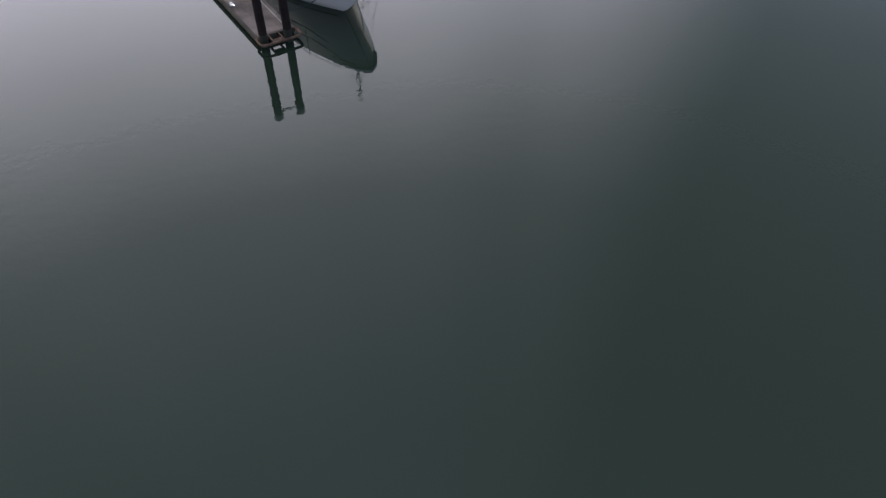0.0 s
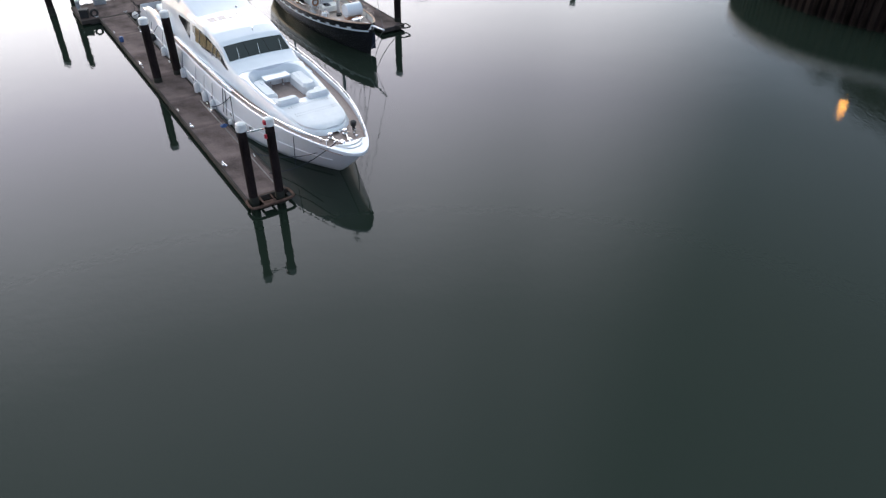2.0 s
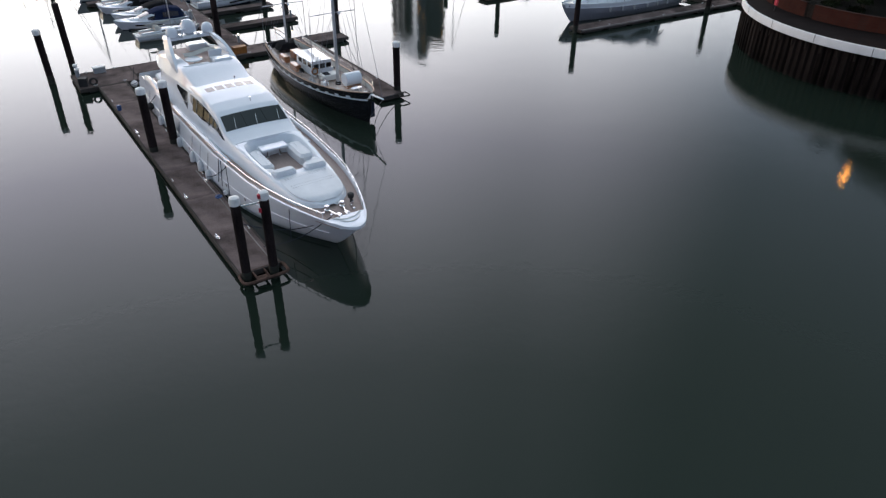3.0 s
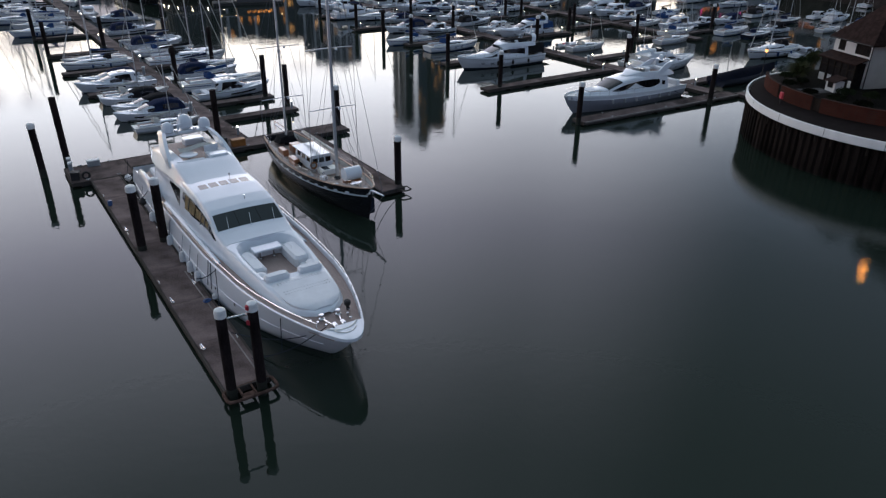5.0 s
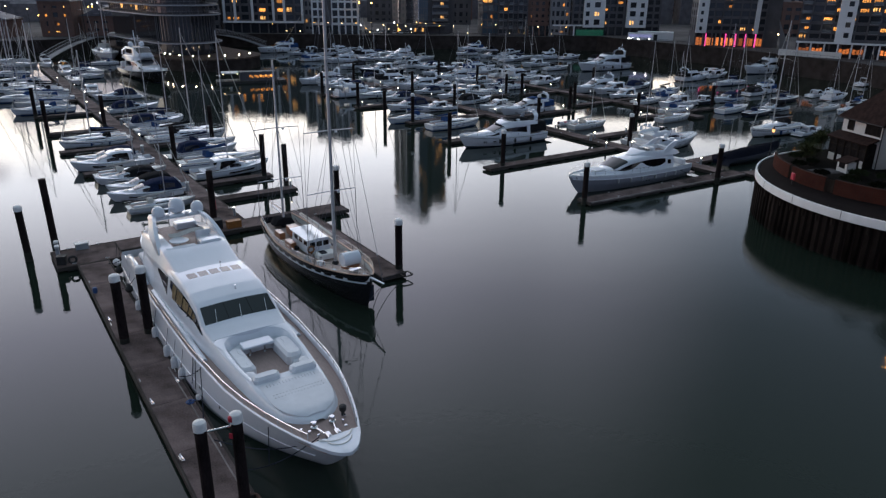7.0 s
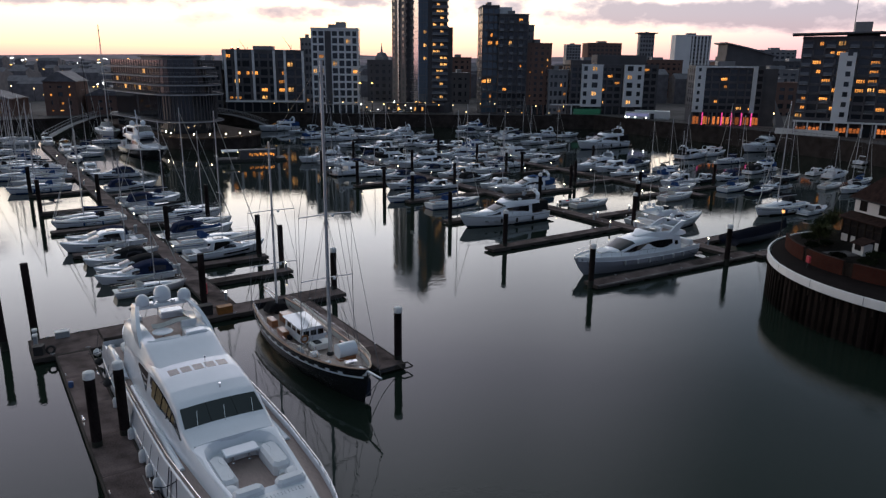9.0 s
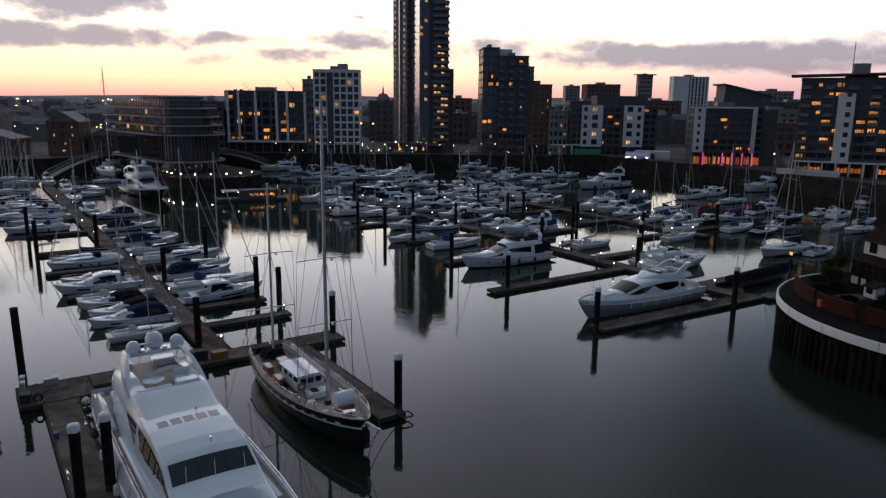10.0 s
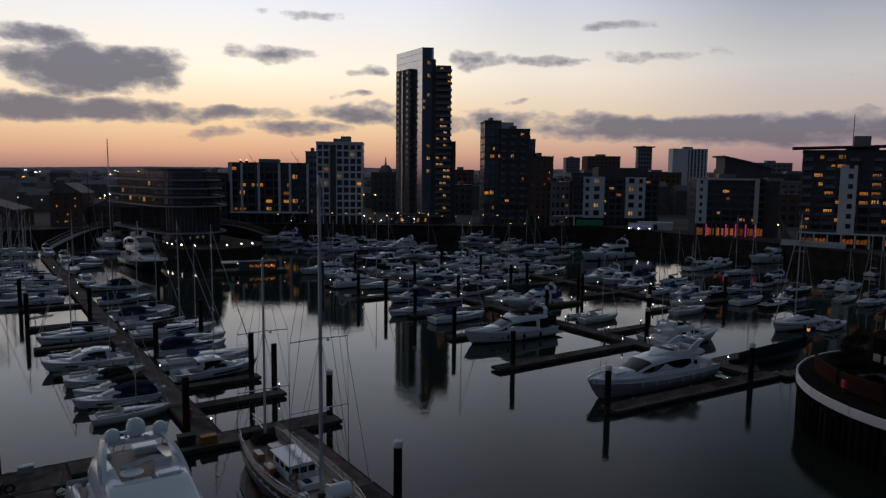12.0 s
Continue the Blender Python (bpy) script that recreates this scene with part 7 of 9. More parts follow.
def quay_house():
    """The neighbour on the quay, seen only as a dark mirror image in the water."""
    ob = thing("house", (57.0, 62.6, QZ), 20, "tall dark timber quayside house with a steep tiled roof", "house")
    W, D, E, R = 13.0, 11.5, 5.6, 11.2
    part("wall", Geo().box(0, 0, 0, W, D, E), TIMBER_DARK, ob, smooth=False)
    v = [(-0.5, -0.5, E), (W + 0.5, -0.5, E), (W + 0.5, D + 0.5, E), (-0.5, D + 0.5, E), (W / 2, -0.5, R), (W / 2, D + 0.5, R)]
    part("roof", Geo().add(v, [(0, 4, 5, 3), (1, 2, 5, 4), (0, 1, 4), (2, 3, 5), (3, 2, 1, 0)]), TILE_BROWN, ob, "steep brown tiled roof", smooth=False)
    for y in (1.6, 5.0, 8.4):
        for z in (1.0, 3.4):
            w = part("window", Geo().box(-0.04, y, z, 0.02, y + 1.4, z + 1.3), BOAT_GLASS, ob)
            part("window_frame", Geo().box(-0.08, y - 0.08, z - 0.1, 0.0, y + 1.48, z - 0.02).box(-0.08, y + 0.66, z, 0.0, y + 0.74, z + 1.3), RENDER_WHITE, w)


quay_house()


def shrub(x, y, z, r, h, n, strap=False):
    ob = thing("shrub", (x, y, z), random.uniform(0, 360), "spiky strap-leaved garden shrub" if strap else "dense evergreen garden shrub", "shrub", "quay garden shrubs")
    g = Geo()
    for i in range(4):
        a = i * 1.6
        g.tube([(0, 0, 0), (0.2 * r * math.cos(a), 0.2 * r * math.sin(a), h * 0.3), (0.5 * r * math.cos(a), 0.5 * r * math.sin(a), h * 0.7)], 0.06, 5, 0.02)
    part("stem", g, BARK, ob)
    g = Geo()
    for i in range(n):
        a, q = random.uniform(0, 6.283), random.random() ** 0.5
        if strap:
            c = Vector((0.4 * r * q * math.cos(a), 0.4 * r * q * math.sin(a), h * random.uniform(0.3, 0.75)))
            d = Vector((math.cos(a), math.sin(a), random.uniform(-0.3, 0.9))).normalized() * r * random.uniform(0.5, 0.9)
            sde = d.cross(Vector((0, 0, 1))).normalized() * 0.05
            g.add([c - sde, c + sde, c + d * 0.6 + sde + Vector((0, 0, 0.1)), c + d * 0.6 - sde + Vector((0, 0, 0.1)), c + d - Vector((0, 0, 0.15))], [(0, 1, 2, 3), (3, 2, 4)])
        else:
            lump = 0.8 + 0.35 * noise.noise(Vector((math.cos(a) * 1.6, math.sin(a) * 1.6, i * 0.003)))
            el = math.asin(random.uniform(-0.3, 1))
            c = Vector((r * lump * q * math.cos(a) * math.cos(el), r * lump * q * math.sin(a) * math.cos(el), h * 0.55 + h * 0.45 * lump * q * math.sin(el)))
            t = Euler((random.uniform(0, 6), random.uniform(0, 6), random.uniform(0, 6))).to_matrix()
            g.add([c + t @ Vector(p) for p in ((-0.11, 0, 0), (0, -0.05, 0.02), (0.12, 0, 0), (0, 0.05, 0.02))], [(0, 1, 2, 3)])
    part("leaves", g, LEAF_PALE if strap else LEAF, ob, smooth=False)


for x, y, r, h, n, strap in ((49.2, 86.8, 1.7, 2.3, 420, True), (47.6, 86.6, 1.1, 1.2, 800, False), (50.9, 89.9, 1.2, 1.6, 900, False), (53.6, 92.0, 1.3, 2.9, 300, True), (52.2, 91.4, 1.3, 2.2, 1000, False),
                             (46.2, 83.4, 1.0, 0.9, 700, False), (46.6, 79.2, 1.1, 0.8, 700, False), (48.0, 76.2, 1.3, 0.9, 700, False), (50.2, 78.2, 1.3, 1.1, 800, False),
                             (49.2, 73.2, 1.3, 1.0, 700, False), (51.8, 76.0, 1.2, 1.3, 700, False), (48.4, 84.4, 0.9, 0.9, 600, False)):
    shrub(x, y, GARDEN, r, h, n, strap)
shrub(55.4, 94.2, QZ, 1.3, 3.6, 1000)


# ---- the far shore ----
STONE = material("dark_quay_stone", (0.042, 0.034, 0.031), 0.85, vary=0.35, scale=0.4, bump=0.5, bump_scale=3)
# asphalt, dark cladding and slate greys are lifted a little for distance haze
ASPHALT = material("promenade_asphalt", (0.11, 0.10, 0.098), 0.9, vary=0.25, scale=0.1)
PALE_CLAD = material("pale_cladding", (0.66, 0.67, 0.68), 0.6, vary=0.06, scale=0.15)
GREY_CLAD = material("grey_cladding", (0.20, 0.20, 0.21), 0.6, vary=0.12, scale=0.2)
DARK_CLAD = material("dark_cladding", (0.078, 0.075, 0.082), 0.7, vary=0.2, scale=0.2)
BRICK_FAR = brick_material("brown_brick", (0.16, 0.10, 0.085), (0.19, 0.115, 0.095), (0.16, 0.13, 0.12), 1.6)
SLATE = material("slate_roof", (0.13, 0.125, 0.14), 0.7, vary=0.25, scale=0.4)
CITY_GLASS = glass_dark("facade_glass", (0.022, 0.026, 0.032), 0.07, 0.2)
PIER_DECK = material("brown_pier_decking", (0.085, 0.062, 0.05), 0.85, vary=0.3, scale=0.5, streak=(1, 6, 1))
HOTEL_GLASS = glass_dark("tinted_hotel_glass", (0.035, 0.036, 0.042), 0.2)
# base colour raised to blue in place of the sky's reflection
BLUE_GLASS = glass_dark("blue_sheen_glass", (0.055, 0.085, 0.115), 0.05)
MIRROR_CLAD = material("mirror_glass_panel", (0.62, 0.63, 0.65), 0.12, metal=0.85, vary=0.06, scale=0.08)
SILVER_CLAD = material("silver_panel", (0.42, 0.43, 0.45), 0.28, metal=0.7, vary=0.08, scale=0.1)
LIT = glowing("lit_room", (1.0, 0.38, 0.07), 0.58, 0.9, 2.6)
LIT_PALE = glowing("lit_room_pale", (1.0, 0.50, 0.14), 0.52, 0.88, 2.4)
# pink columns and green hoarding glow themselves, in place of lamps shining on them
PINK_GLOW = glowing("pink_column_glow", (1.0, 0.09, 0.38), 0.42, 0.4)
ORANGE_ROOM = glowing("restaurant_glow", (1.0, 0.27, 0.06), 0.30, 0.95, 3.5)
GREEN_HOARD = glowing("glowing_green_hoarding", (0.02, 0.42, 0.26), 0.035, 0.3)
CITY_LAMP = glowing("city_lamp", (1.0, 0.74, 0.36), 3.2, 0.6)
BAND_GREY = material("balcony_band_grey", (0.34, 0.34, 0.36), 0.6, vary=0.08, scale=0.2)
PIER_LAMP = glowing("pier_bollard_lamp", (1.0, 0.80, 0.48), 16.0, 0.2)
SODIUM = glowing("sodium_lamp", (1.0, 0.5, 0.10), 3.5, 0.5)
COLD_LAMP = glowing("cold_flood_lamp", (1.0, 0.96, 0.88), 12.0, 0.3)
# distance haze is put into the hill colour: lighter and mauve
HILL = material("hazed_wooded_hill", (0.20, 0.17, 0.20), 0.95, vary=0.3, scale=0.01)
LAND, WEST_LAND, EAST_LAND = 4.0, 5.0, 5.6

shore = [(-4200, 268), (-150, 272), (-128, 285), (-112, 296), (-86, 306), (-52, 306), (63, 297), (80, 294.5), (88, 277), (111, 239), (126, 199), (139, 149), (4200, 90), (4200, 4700), (-4200, 4700)]
ground = new("ground", Geo().prism(shore, -3, LAND).mesh("ground", ASPHALT, False))
tagged(ground, "dark paved waterfront ground behind the quay", "ground", kind="structure")
terrace_ground = new("ground_terrace", Geo().prism([(64, 297.4), (80.3, 294.9), (88.4, 277.4), (111.4, 239.4), (126.4, 199.4), (139.4, 149.4), (420, 138), (420, 345), (64, 345)], 3.0, EAST_LAND).mesh("ground_terrace", ASPHALT, False))
tagged(terrace_ground, "raised paved promenade along the far quay", "ground", kind="structure")
promenade = new("ground_promenade", Geo().prism([(-85.6, 306.4), (-52, 306.4), (63.9, 297.4), (63.9, 420), (-85.6, 420)], 3.0, WEST_LAND).mesh("ground_promenade", ASPHALT, False))
tagged(promenade, "paved promenade below the apartment towers", "ground", kind="structure")
coping = thing("quay_edge", (0, 0, 0), 0, "dark stone quay wall with a coping along the far shore", "quay wall", kind="structure")
for (x0, y0), (x1, y1) in zip(shore[1:11], shore[2:12]):
    ln, tn = math.hypot(x1 - x0, y1 - y0), math.degrees(math.atan2(y1 - y0, x1 - x0))
    m = pose(x0, y0, 0, 0, 0, tn)
    top = EAST_LAND if x0 > 60 and x1 < 200 else WEST_LAND if x0 > -90 else LAND
    part("stone_face", Geo().box(0, -0.35, -2, ln, 0.02, top - 0.3), STONE, coping).matrix_basis = m
    part("coping_stone", Geo().box(0, -0.5, top - 0.3, ln, 0.5, top + 0.12, 0.05), STONE, coping).matrix_basis = m
    rail = thing("promenade_rail", (x0, y0, top), tn, "thin dark promenade railing on the quay edge", "railing", "promenade railings")
    part("rail", rail_geo([(q, 0.2, 0.1) for q in np.linspace(0, ln, max(2, int(ln / 2)))], 1.0, 0.04, 1.9, n=4), RUBBER, rail)


def panes(ob, cols, rows, w, h, x, y, z, dx, dz, glass, lit, seed, mat2=None, name="window"):
    """Single window panes behind a facade's frame; lit: share with lights on."""
    rnd = random.Random(seed)
    kinds = [Geo().box(0, 0, 0, w, 0.06, h).mesh("pane", glass, False)]
    for mt, cuts in ((mat2 or LIT, ((0.03, 0.17), (0.22, 0.40), (0.46, 0.60), (0.68, 0.84))), (LIT_PALE, ((0.08, 0.26), (0.32, 0.44), (0.64, 0.74))), (LIT, ((0.55, 0.68), (0.74, 0.9)))):
        g = Geo()
        for a, e in cuts:
            g.box(a * w, 0, 0.10 * h, e * w, 0.06, (0.80 if mt is LIT_PALE else 0.62) * h)
        kinds.append(g.mesh("lit_pane", mt, False))
    for i in range(cols):
        for j in range(rows):
            q = rnd.random() * 1.1
            p = part(name, kinds[0] if q > lit else kinds[1 if q < lit * 0.4 else 3 if q < lit * 0.7 else 2], None, ob)
            p.location = (x + i * dx, y, z + j * dz)


def block(name, label, x0, x1, y, deep, z1, cols, storeys, wall, glass, lit=0.12, turn=0.0, pier=0.35, span=0.45, z0=LAND, seed=1, roof=None, balcony=False, ground_floor=0.0, parapet=0.6, side_windows=True):
    """A building with a framed facade towards the water: piers and floor bands stand proud of single panes."""
    ob = thing(name, (x0, y, 0), turn, label, "building", "waterfront buildings")
    W = x1 - x0
    gz = z0 + ground_floor
    part("wall", Geo().box(0, 0.5, z0, W, deep, z1, 0.0), wall, ob, smooth=False)
    dx, dz = W / cols, (z1 - gz) / storeys
    pw, sh = dx * pier, dz * span
    lattice = Geo()
    for i in range(cols + 1):
        q = min(max(i * dx, pw / 2), W - pw / 2)
        lattice.box(q - pw / 2, 0.0, gz, q + pw / 2, 0.5, z1)
    for j in range(storeys + 1):
        q = min(max(gz + j * dz, gz + sh / 2), z1 - sh / 2)
        lattice.box(0, 0.06, q - sh / 2, W, 0.5, q + sh / 2)
    part("facade_frame", lattice, wall, ob, smooth=False)
    if y > 500 or name == "town_building":
        far_panes = Geo()
        for i in range(cols):
            for j in range(storeys):
                far_panes.box(pw / 2 + i * dx, 0.35, gz + sh / 2 + j * dz, dx - pw / 2 + i * dx, 0.41, dz - sh / 2 + gz + j * dz)
        tagged(part("window_grid", far_panes, glass, ob, smooth=False), kind="stuff")
    else:
        panes(ob, cols, storeys, dx - pw, dz - sh, pw / 2, 0.35, gz + sh / 2, dx, dz, glass, lit, seed)
    if side_windows:
        for xs in ((-0.03,) if x0 > 0 else (W - 0.03,)):
            wm = Geo()
            for j in range(storeys):
                for i in range(max(1, int(deep / 5))):
                    wm.box(xs, 2.0 + i * 5, gz + sh / 2 + j * dz, xs + 0.06, 3.6 + i * 5, gz + (j + 1) * dz - sh / 2)
            tagged(part("side_glazing", wm, HOTEL_GLASS, ob, smooth=False), kind="stuff")
    part("roof", Geo().box(-0.15, 0.0 - 0.15, z1, W + 0.15, deep + 0.15, z1 + parapet, 0.05), roof or wall, ob, smooth=False)
    part("roof_plant", Geo().box(W * 0.35, deep * 0.3, z1 + parapet, W * 0.6, deep * 0.7, z1 + parapet + 1.6, 0.1), GREY_CLAD, ob)
    if balcony:
        slab = Geo().box(0, -1.3, -0.12, dx * 0.8, 0.0, 0.08).mesh("balcony", GREY_CLAD, False)
        glassy = Geo().box(0, -1.3, 0.08, dx * 0.8, -1.25, 1.0).mesh("balcony_front", PALE_GLASS, False)
        for j in range(1, storeys):
            for i in range(cols):
                if (i + seed) % 2:
                    b = part("balcony", slab, None, ob)
                    b.location = (i * dx + dx * 0.1, 0, gz + j * dz)
                    part("balustrade", glassy, None, b)
    if ground_floor:
        col = Geo().box(-0.3, 0.0, z0, 0.3, 0.6, gz).mesh("column", wall, False)
        for i in range(cols + 1):
            part("column", col, None, ob).location = (min(max(i * dx, 0.3), W - 0.3), 0, 0)
        sm = Geo().box(0, 0.44, z0, dx, 0.49, gz - 0.3).mesh("shopfront", glass, False)
        for i in range(cols):
            part("shopfront", sm, None, ob).location = (i * dx, 0, 0)
    return ob


# apartment blocks left of the tower
b = block("apartment_block", "six-storey apartment block with pale frames and lit windows", -79.0, -42.5, 350, 16, 30.0, 9, 6, DARK_CLAD, CITY_GLASS, 0.40, pier=0.22, span=0.30, seed=3, ground_floor=4.5)
for q in (0.3, 5.2, 13.0, 22.5, 27.4, 35.6):
    part("pale_column", Geo().box(q, -0.45, LAND + 4.4, q + 1.1, 0.0, 30.3), PALE_CLAD, b)
part("pale_beam", Geo().box(0, -0.5, LAND + 4.2, 36.5, -0.02, LAND + 5.0), PALE_CLAD, b)
part("white_side_panel", Geo().box(-0.5, 0.0, 22.0, -0.02, 6.0, 30.3), PALE_CLAD, b)
block("apartment_block", "dark five-storey apartment block behind the hotel", -92.0, -80.0, 348, 14, 25.0, 5, 5, DARK_CLAD, CITY_GLASS, 0.15, seed=5, pier=0.3)
b = block("apartment_tower", "ten-storey pale gridded apartment tower", -38.3, -17.0, 345, 16, 39.8, 7, 10, PALE_CLAD, CITY_GLASS, 0.10, pier=0.26, span=0.26, seed=8, ground_floor=4.0)
part("dark_bay", Geo().box(6.2, -0.2, LAND + 4, 9.0, 0.3, 39.0), DARK_CLAD, b)
part("lift_house", Geo().box(11.0, 4, 40.4, 15.5, 10, 43.0, 0.1), GREY_CLAD, b)
block("apartment_block", "grey infill block beside the pale tower", -44.0, -38.5, 352, 12, 35.5, 3, 9, GREY_CLAD, CITY_GLASS, 0.06, seed=9)


# the tall tower
def tall_tower():
    ob = thing("tower_block", (-1.4, 358, 0), 0, "tall glazed residential tower with a silver-clad core", "tower", "waterfront buildings")
    # footprint: near corner, right, back right, far left; the left face runs back from the near corner
    foot = [(12.1, 0.0), (17.6, 0.0), (17.6, 24.0), (-0.1, 22.0)]
    part("core", Geo().prism(foot, LAND, 85.8), MIRROR_CLAD, ob, "silver glazed core reflecting the sky", smooth=False)
    way = Vector((-12.2, 22.0)).normalized()
    out = Vector((-way.y, way.x))
    face = math.degrees(math.atan2(way.y, way.x))
    shaft = part("dark_shaft", Geo().box(8.0, 0.02, LAND, 21.5, 2.2, 76.8), DARK_CLAD, ob, "dark projecting shaft", smooth=False)
    shaft.matrix_basis = pose(12.1, 0.0, 0, 0, 0, face)
    seam = Geo().box(0, 0.0, -0.05, 25.0, 0.05, 0.05).mesh("panel_joint", GREY_CLAD, False)
    for j in range(26):
        part("panel_joint", seam, None, ob).matrix_basis = pose(12.1, 0.0, 7 + 3.05 * j, 0, 0, face)
    w1 = Geo().box(-0.9, 2.2, -0.7, 0.9, 2.26, 0.7).mesh("pane", PALE_GLASS, False)
    w2 = Geo().box(-0.9, 2.2, -0.7, 0.9, 2.26, 0.7).mesh("pane", LIT_PALE, False)
    bal0 = Geo().box(7.0, 0.0, -0.1, 8.0, 2.0, 0.1).box(7.0, 1.95, 0.1, 8.0, 2.0, 1.0).mesh("balcony", DARK_CLAD, False)
    rnd = random.Random(4)
    for j in range(24):
        for q in (10.5, 19.5):
            p = part("window", w2 if rnd.random() < 0.05 else w1, None, ob)
            p.matrix_basis = pose(12.1, 0, 0, 0, 0, face) @ pose(q, 0, 8.5 + 2.9 * j)
        part("balcony", bal0, None, ob).matrix_basis = pose(12.1, 0, 7.0 + 2.9 * j, 0, 0, face)
    part("silver_fin", Geo().box(14.0, 2.2, LAND, 15.2, 2.7, 76.5), SILVER_CLAD, ob).matrix_basis = pose(12.1, 0, 0, 0, 0, face)
    # glazed middle
    part("glazed_middle", Geo().box(12.3, -1.2, LAND, 16.6, -0.02, 85.6), BLUE_GLASS, ob, "blue-grey curtain wall glazing", smooth=False)
    fb = Geo().box(12.25, -1.28, -0.1, 16.65, -1.2, 0.1).mesh("floor_band", DARK_CLAD, False)
    lit1 = Geo().box(0, -1.27, -1.1, 0.7, -1.215, 0.3).box(0.85, -1.27, -1.1, 1.3, -1.215, 0.1).mesh("pane", LIT_PALE, False)
    mull = Geo().box(-0.07, -1.3, LAND, 0.07, -1.2, 85.6).mesh("mullion", DARK_CLAD, False)
    for q in (13.4, 14.5, 15.6):
        part("mullion", mull, None, ob).location = (q, 0, 0)
    for j in range(26):
        z = 9.0 + 2.95 * j
        part("floor_band", fb, None, ob).location = (0, 0, z)
        q = rnd.random()
        if q < 0.28:
            part("window", lit1, None, ob).location = (12.4 if q < 0.12 else 14.6, 0, z - 0.7)
    # stepped balcony wing
    for x0, x1, z1, y0 in ((16.7, 18.6, 80.3, -1.0), (18.7, 25.8, 77.4, -2.0)):
        part("wing", Geo().box(x0, y0, LAND, x1, 14.0, z1), DARK_CLAD, ob, smooth=False)
    bal = Geo().box(18.4, -3.6, -0.14, 26.2, -2.0, 0.14).mesh("balcony", GREY_CLAD, False)
    bar = Geo().box(18.4, -3.6, 0.14, 26.2, -3.54, 1.1).mesh("balustrade", PALE_GLASS, False)
    lw = Geo().box(0.1, -2.06, -1.0, 0.9, -2.0, 0.7).box(1.05, -2.06, -1.0, 1.5, -2.0, 0.5).mesh("pane", LIT_PALE, False)
    dw = Geo().box(0, -2.06, -1.0, 1.7, -2.0, 0.8).mesh("pane", CITY_GLASS, False)
    for j in range(24):
        z = 6.6 + 2.95 * j
        p = part("balcony", bal, None, ob)
        p.location = (0, 0, z)
        part("balustrade", bar, None, p)
        for i in range(4):
            q = rnd.random()
            part("window", lw if q < (0.3 if i in (1, 2) else 0.1) else dw, None, ob).location = (18.9 + 1.75 * i, 0, z + 1.4)
    part("annex", Geo().box(26.0, 0, LAND, 28.6, 12, 42.6), DARK_CLAD, ob, smooth=False)
    part("podium", Geo().box(-3.0, -6.0, LAND, 27.0, -3.4, 8.4).box(12.0, -12.0, LAND + 3.2, 24, -6.0, LAND + 3.8), DARK_CLAD, ob, smooth=False)
    lob = Geo().box(0, -6.1, LAND + 0.8, 0.9, -6.02, LAND + 2.4).mesh("lobby_window", LIT_PALE, False)
    for q in (2.0, 10.0, 13.5):
        part("lobby_window", lob, None, ob).location = (q, 0, 0)


tall_tower()

# stepped dark block and brick neighbour
b = block("apartment_block", "dark glazed corner block with a pale upper volume", 39.5, 47.0, 343, 18, 50.4, 3, 14, DARK_CLAD, BLUE_GLASS, 0.10, pier=0.10, span=0.24, seed=12)
part("pale_top", Geo().box(7.4, 3, 40, 13.8, 17, 50.4), PALE_CLAD, b)
block("apartment_block", "dark balconied apartment block on the waterfront", 46.6, 60.0, 340, 18, 46.6, 6, 13, DARK_CLAD, CITY_GLASS, 0.14, pier=0.2, span=0.34, seed=13, balcony=True)
block("apartment_block", "grey slab block with small windows", 60.2, 64.6, 350, 12, 42.5, 3, 12, GREY_CLAD, CITY_GLASS, 0.04, pier=0.5, seed=14)
block("apartment_block", "brown brick apartment block with lit rooms", 60.1, 71.5, 341, 16, 34.2, 4, 10, BRICK_FAR, CITY_GLASS, 0.16, pier=0.55, span=0.5, seed=15, ground_floor=4.5)

# the late camera position in plan, centre of the scaling below
EYE_PLAN = Vector((-1.5, 9.1))


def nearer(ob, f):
    """Scales a right-bank building's plan by f towards the camera's standpoint, heights by 0.88."""
    p = EYE_PLAN + (Vector(ob.location[:2]) - EYE_PLAN) * f
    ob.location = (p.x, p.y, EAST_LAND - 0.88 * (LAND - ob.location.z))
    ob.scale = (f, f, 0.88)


# white-framed waterfront apartments
b = block("apartment_block", "dark apartment block between white framed bays", 78.5, 119.0, 332, 16, 26.2, 12, 6, DARK_CLAD, CITY_GLASS, 0.10, pier=0.24, span=0.36, seed=20, ground_floor=4.0)
for q, w in ((5.0, 9.5), (24.5, 9.0)):
    bay = part("white_bay", Geo().box(q, -1.5, LAND + 3.6, q + w, -0.02, 26.6, 0.05), PALE_CLAD, b, "white framed projecting bay", smooth=False)
    wm = Geo().box(0, -1.56, 0, 1.6, -1.5, 2.0).mesh("pane", CITY_GLASS, False)
    wl = Geo().box(0.2, -1.56, 0.2, 1.0, -1.5, 1.9).box(1.5, -1.56, 0.2, 2.0, -1.5, 1.7).mesh("pane", LIT_PALE, False)
    wd = Geo().box(0, -1.56, 0, 2.6, -1.5, 2.3).mesh("pane", CITY_GLASS, False)
    for j in range(5):
        part("window", wm, None, bay).location = (q + 0.8 + (5.2 if q > 20 else 0), 0, LAND + 4.8 + 3.75 * j)
        part("window", wl if (j + int(q)) % 3 == 0 else wd, None, bay).location = (q + (4.6 if q < 20 else 1.2), 0, LAND + 4.8 + 3.75 * j)
part("set_back_storey", Geo().box(13, 4, 26.8, 36, 14, 31.0, 0.1), DARK_CLAD, b)
part("green_hoarding", Geo().box(2.0, -1.2, LAND, 14.5, -1.0, LAND + 2.6), GREEN_HOARD, b, "lit green hoarding")
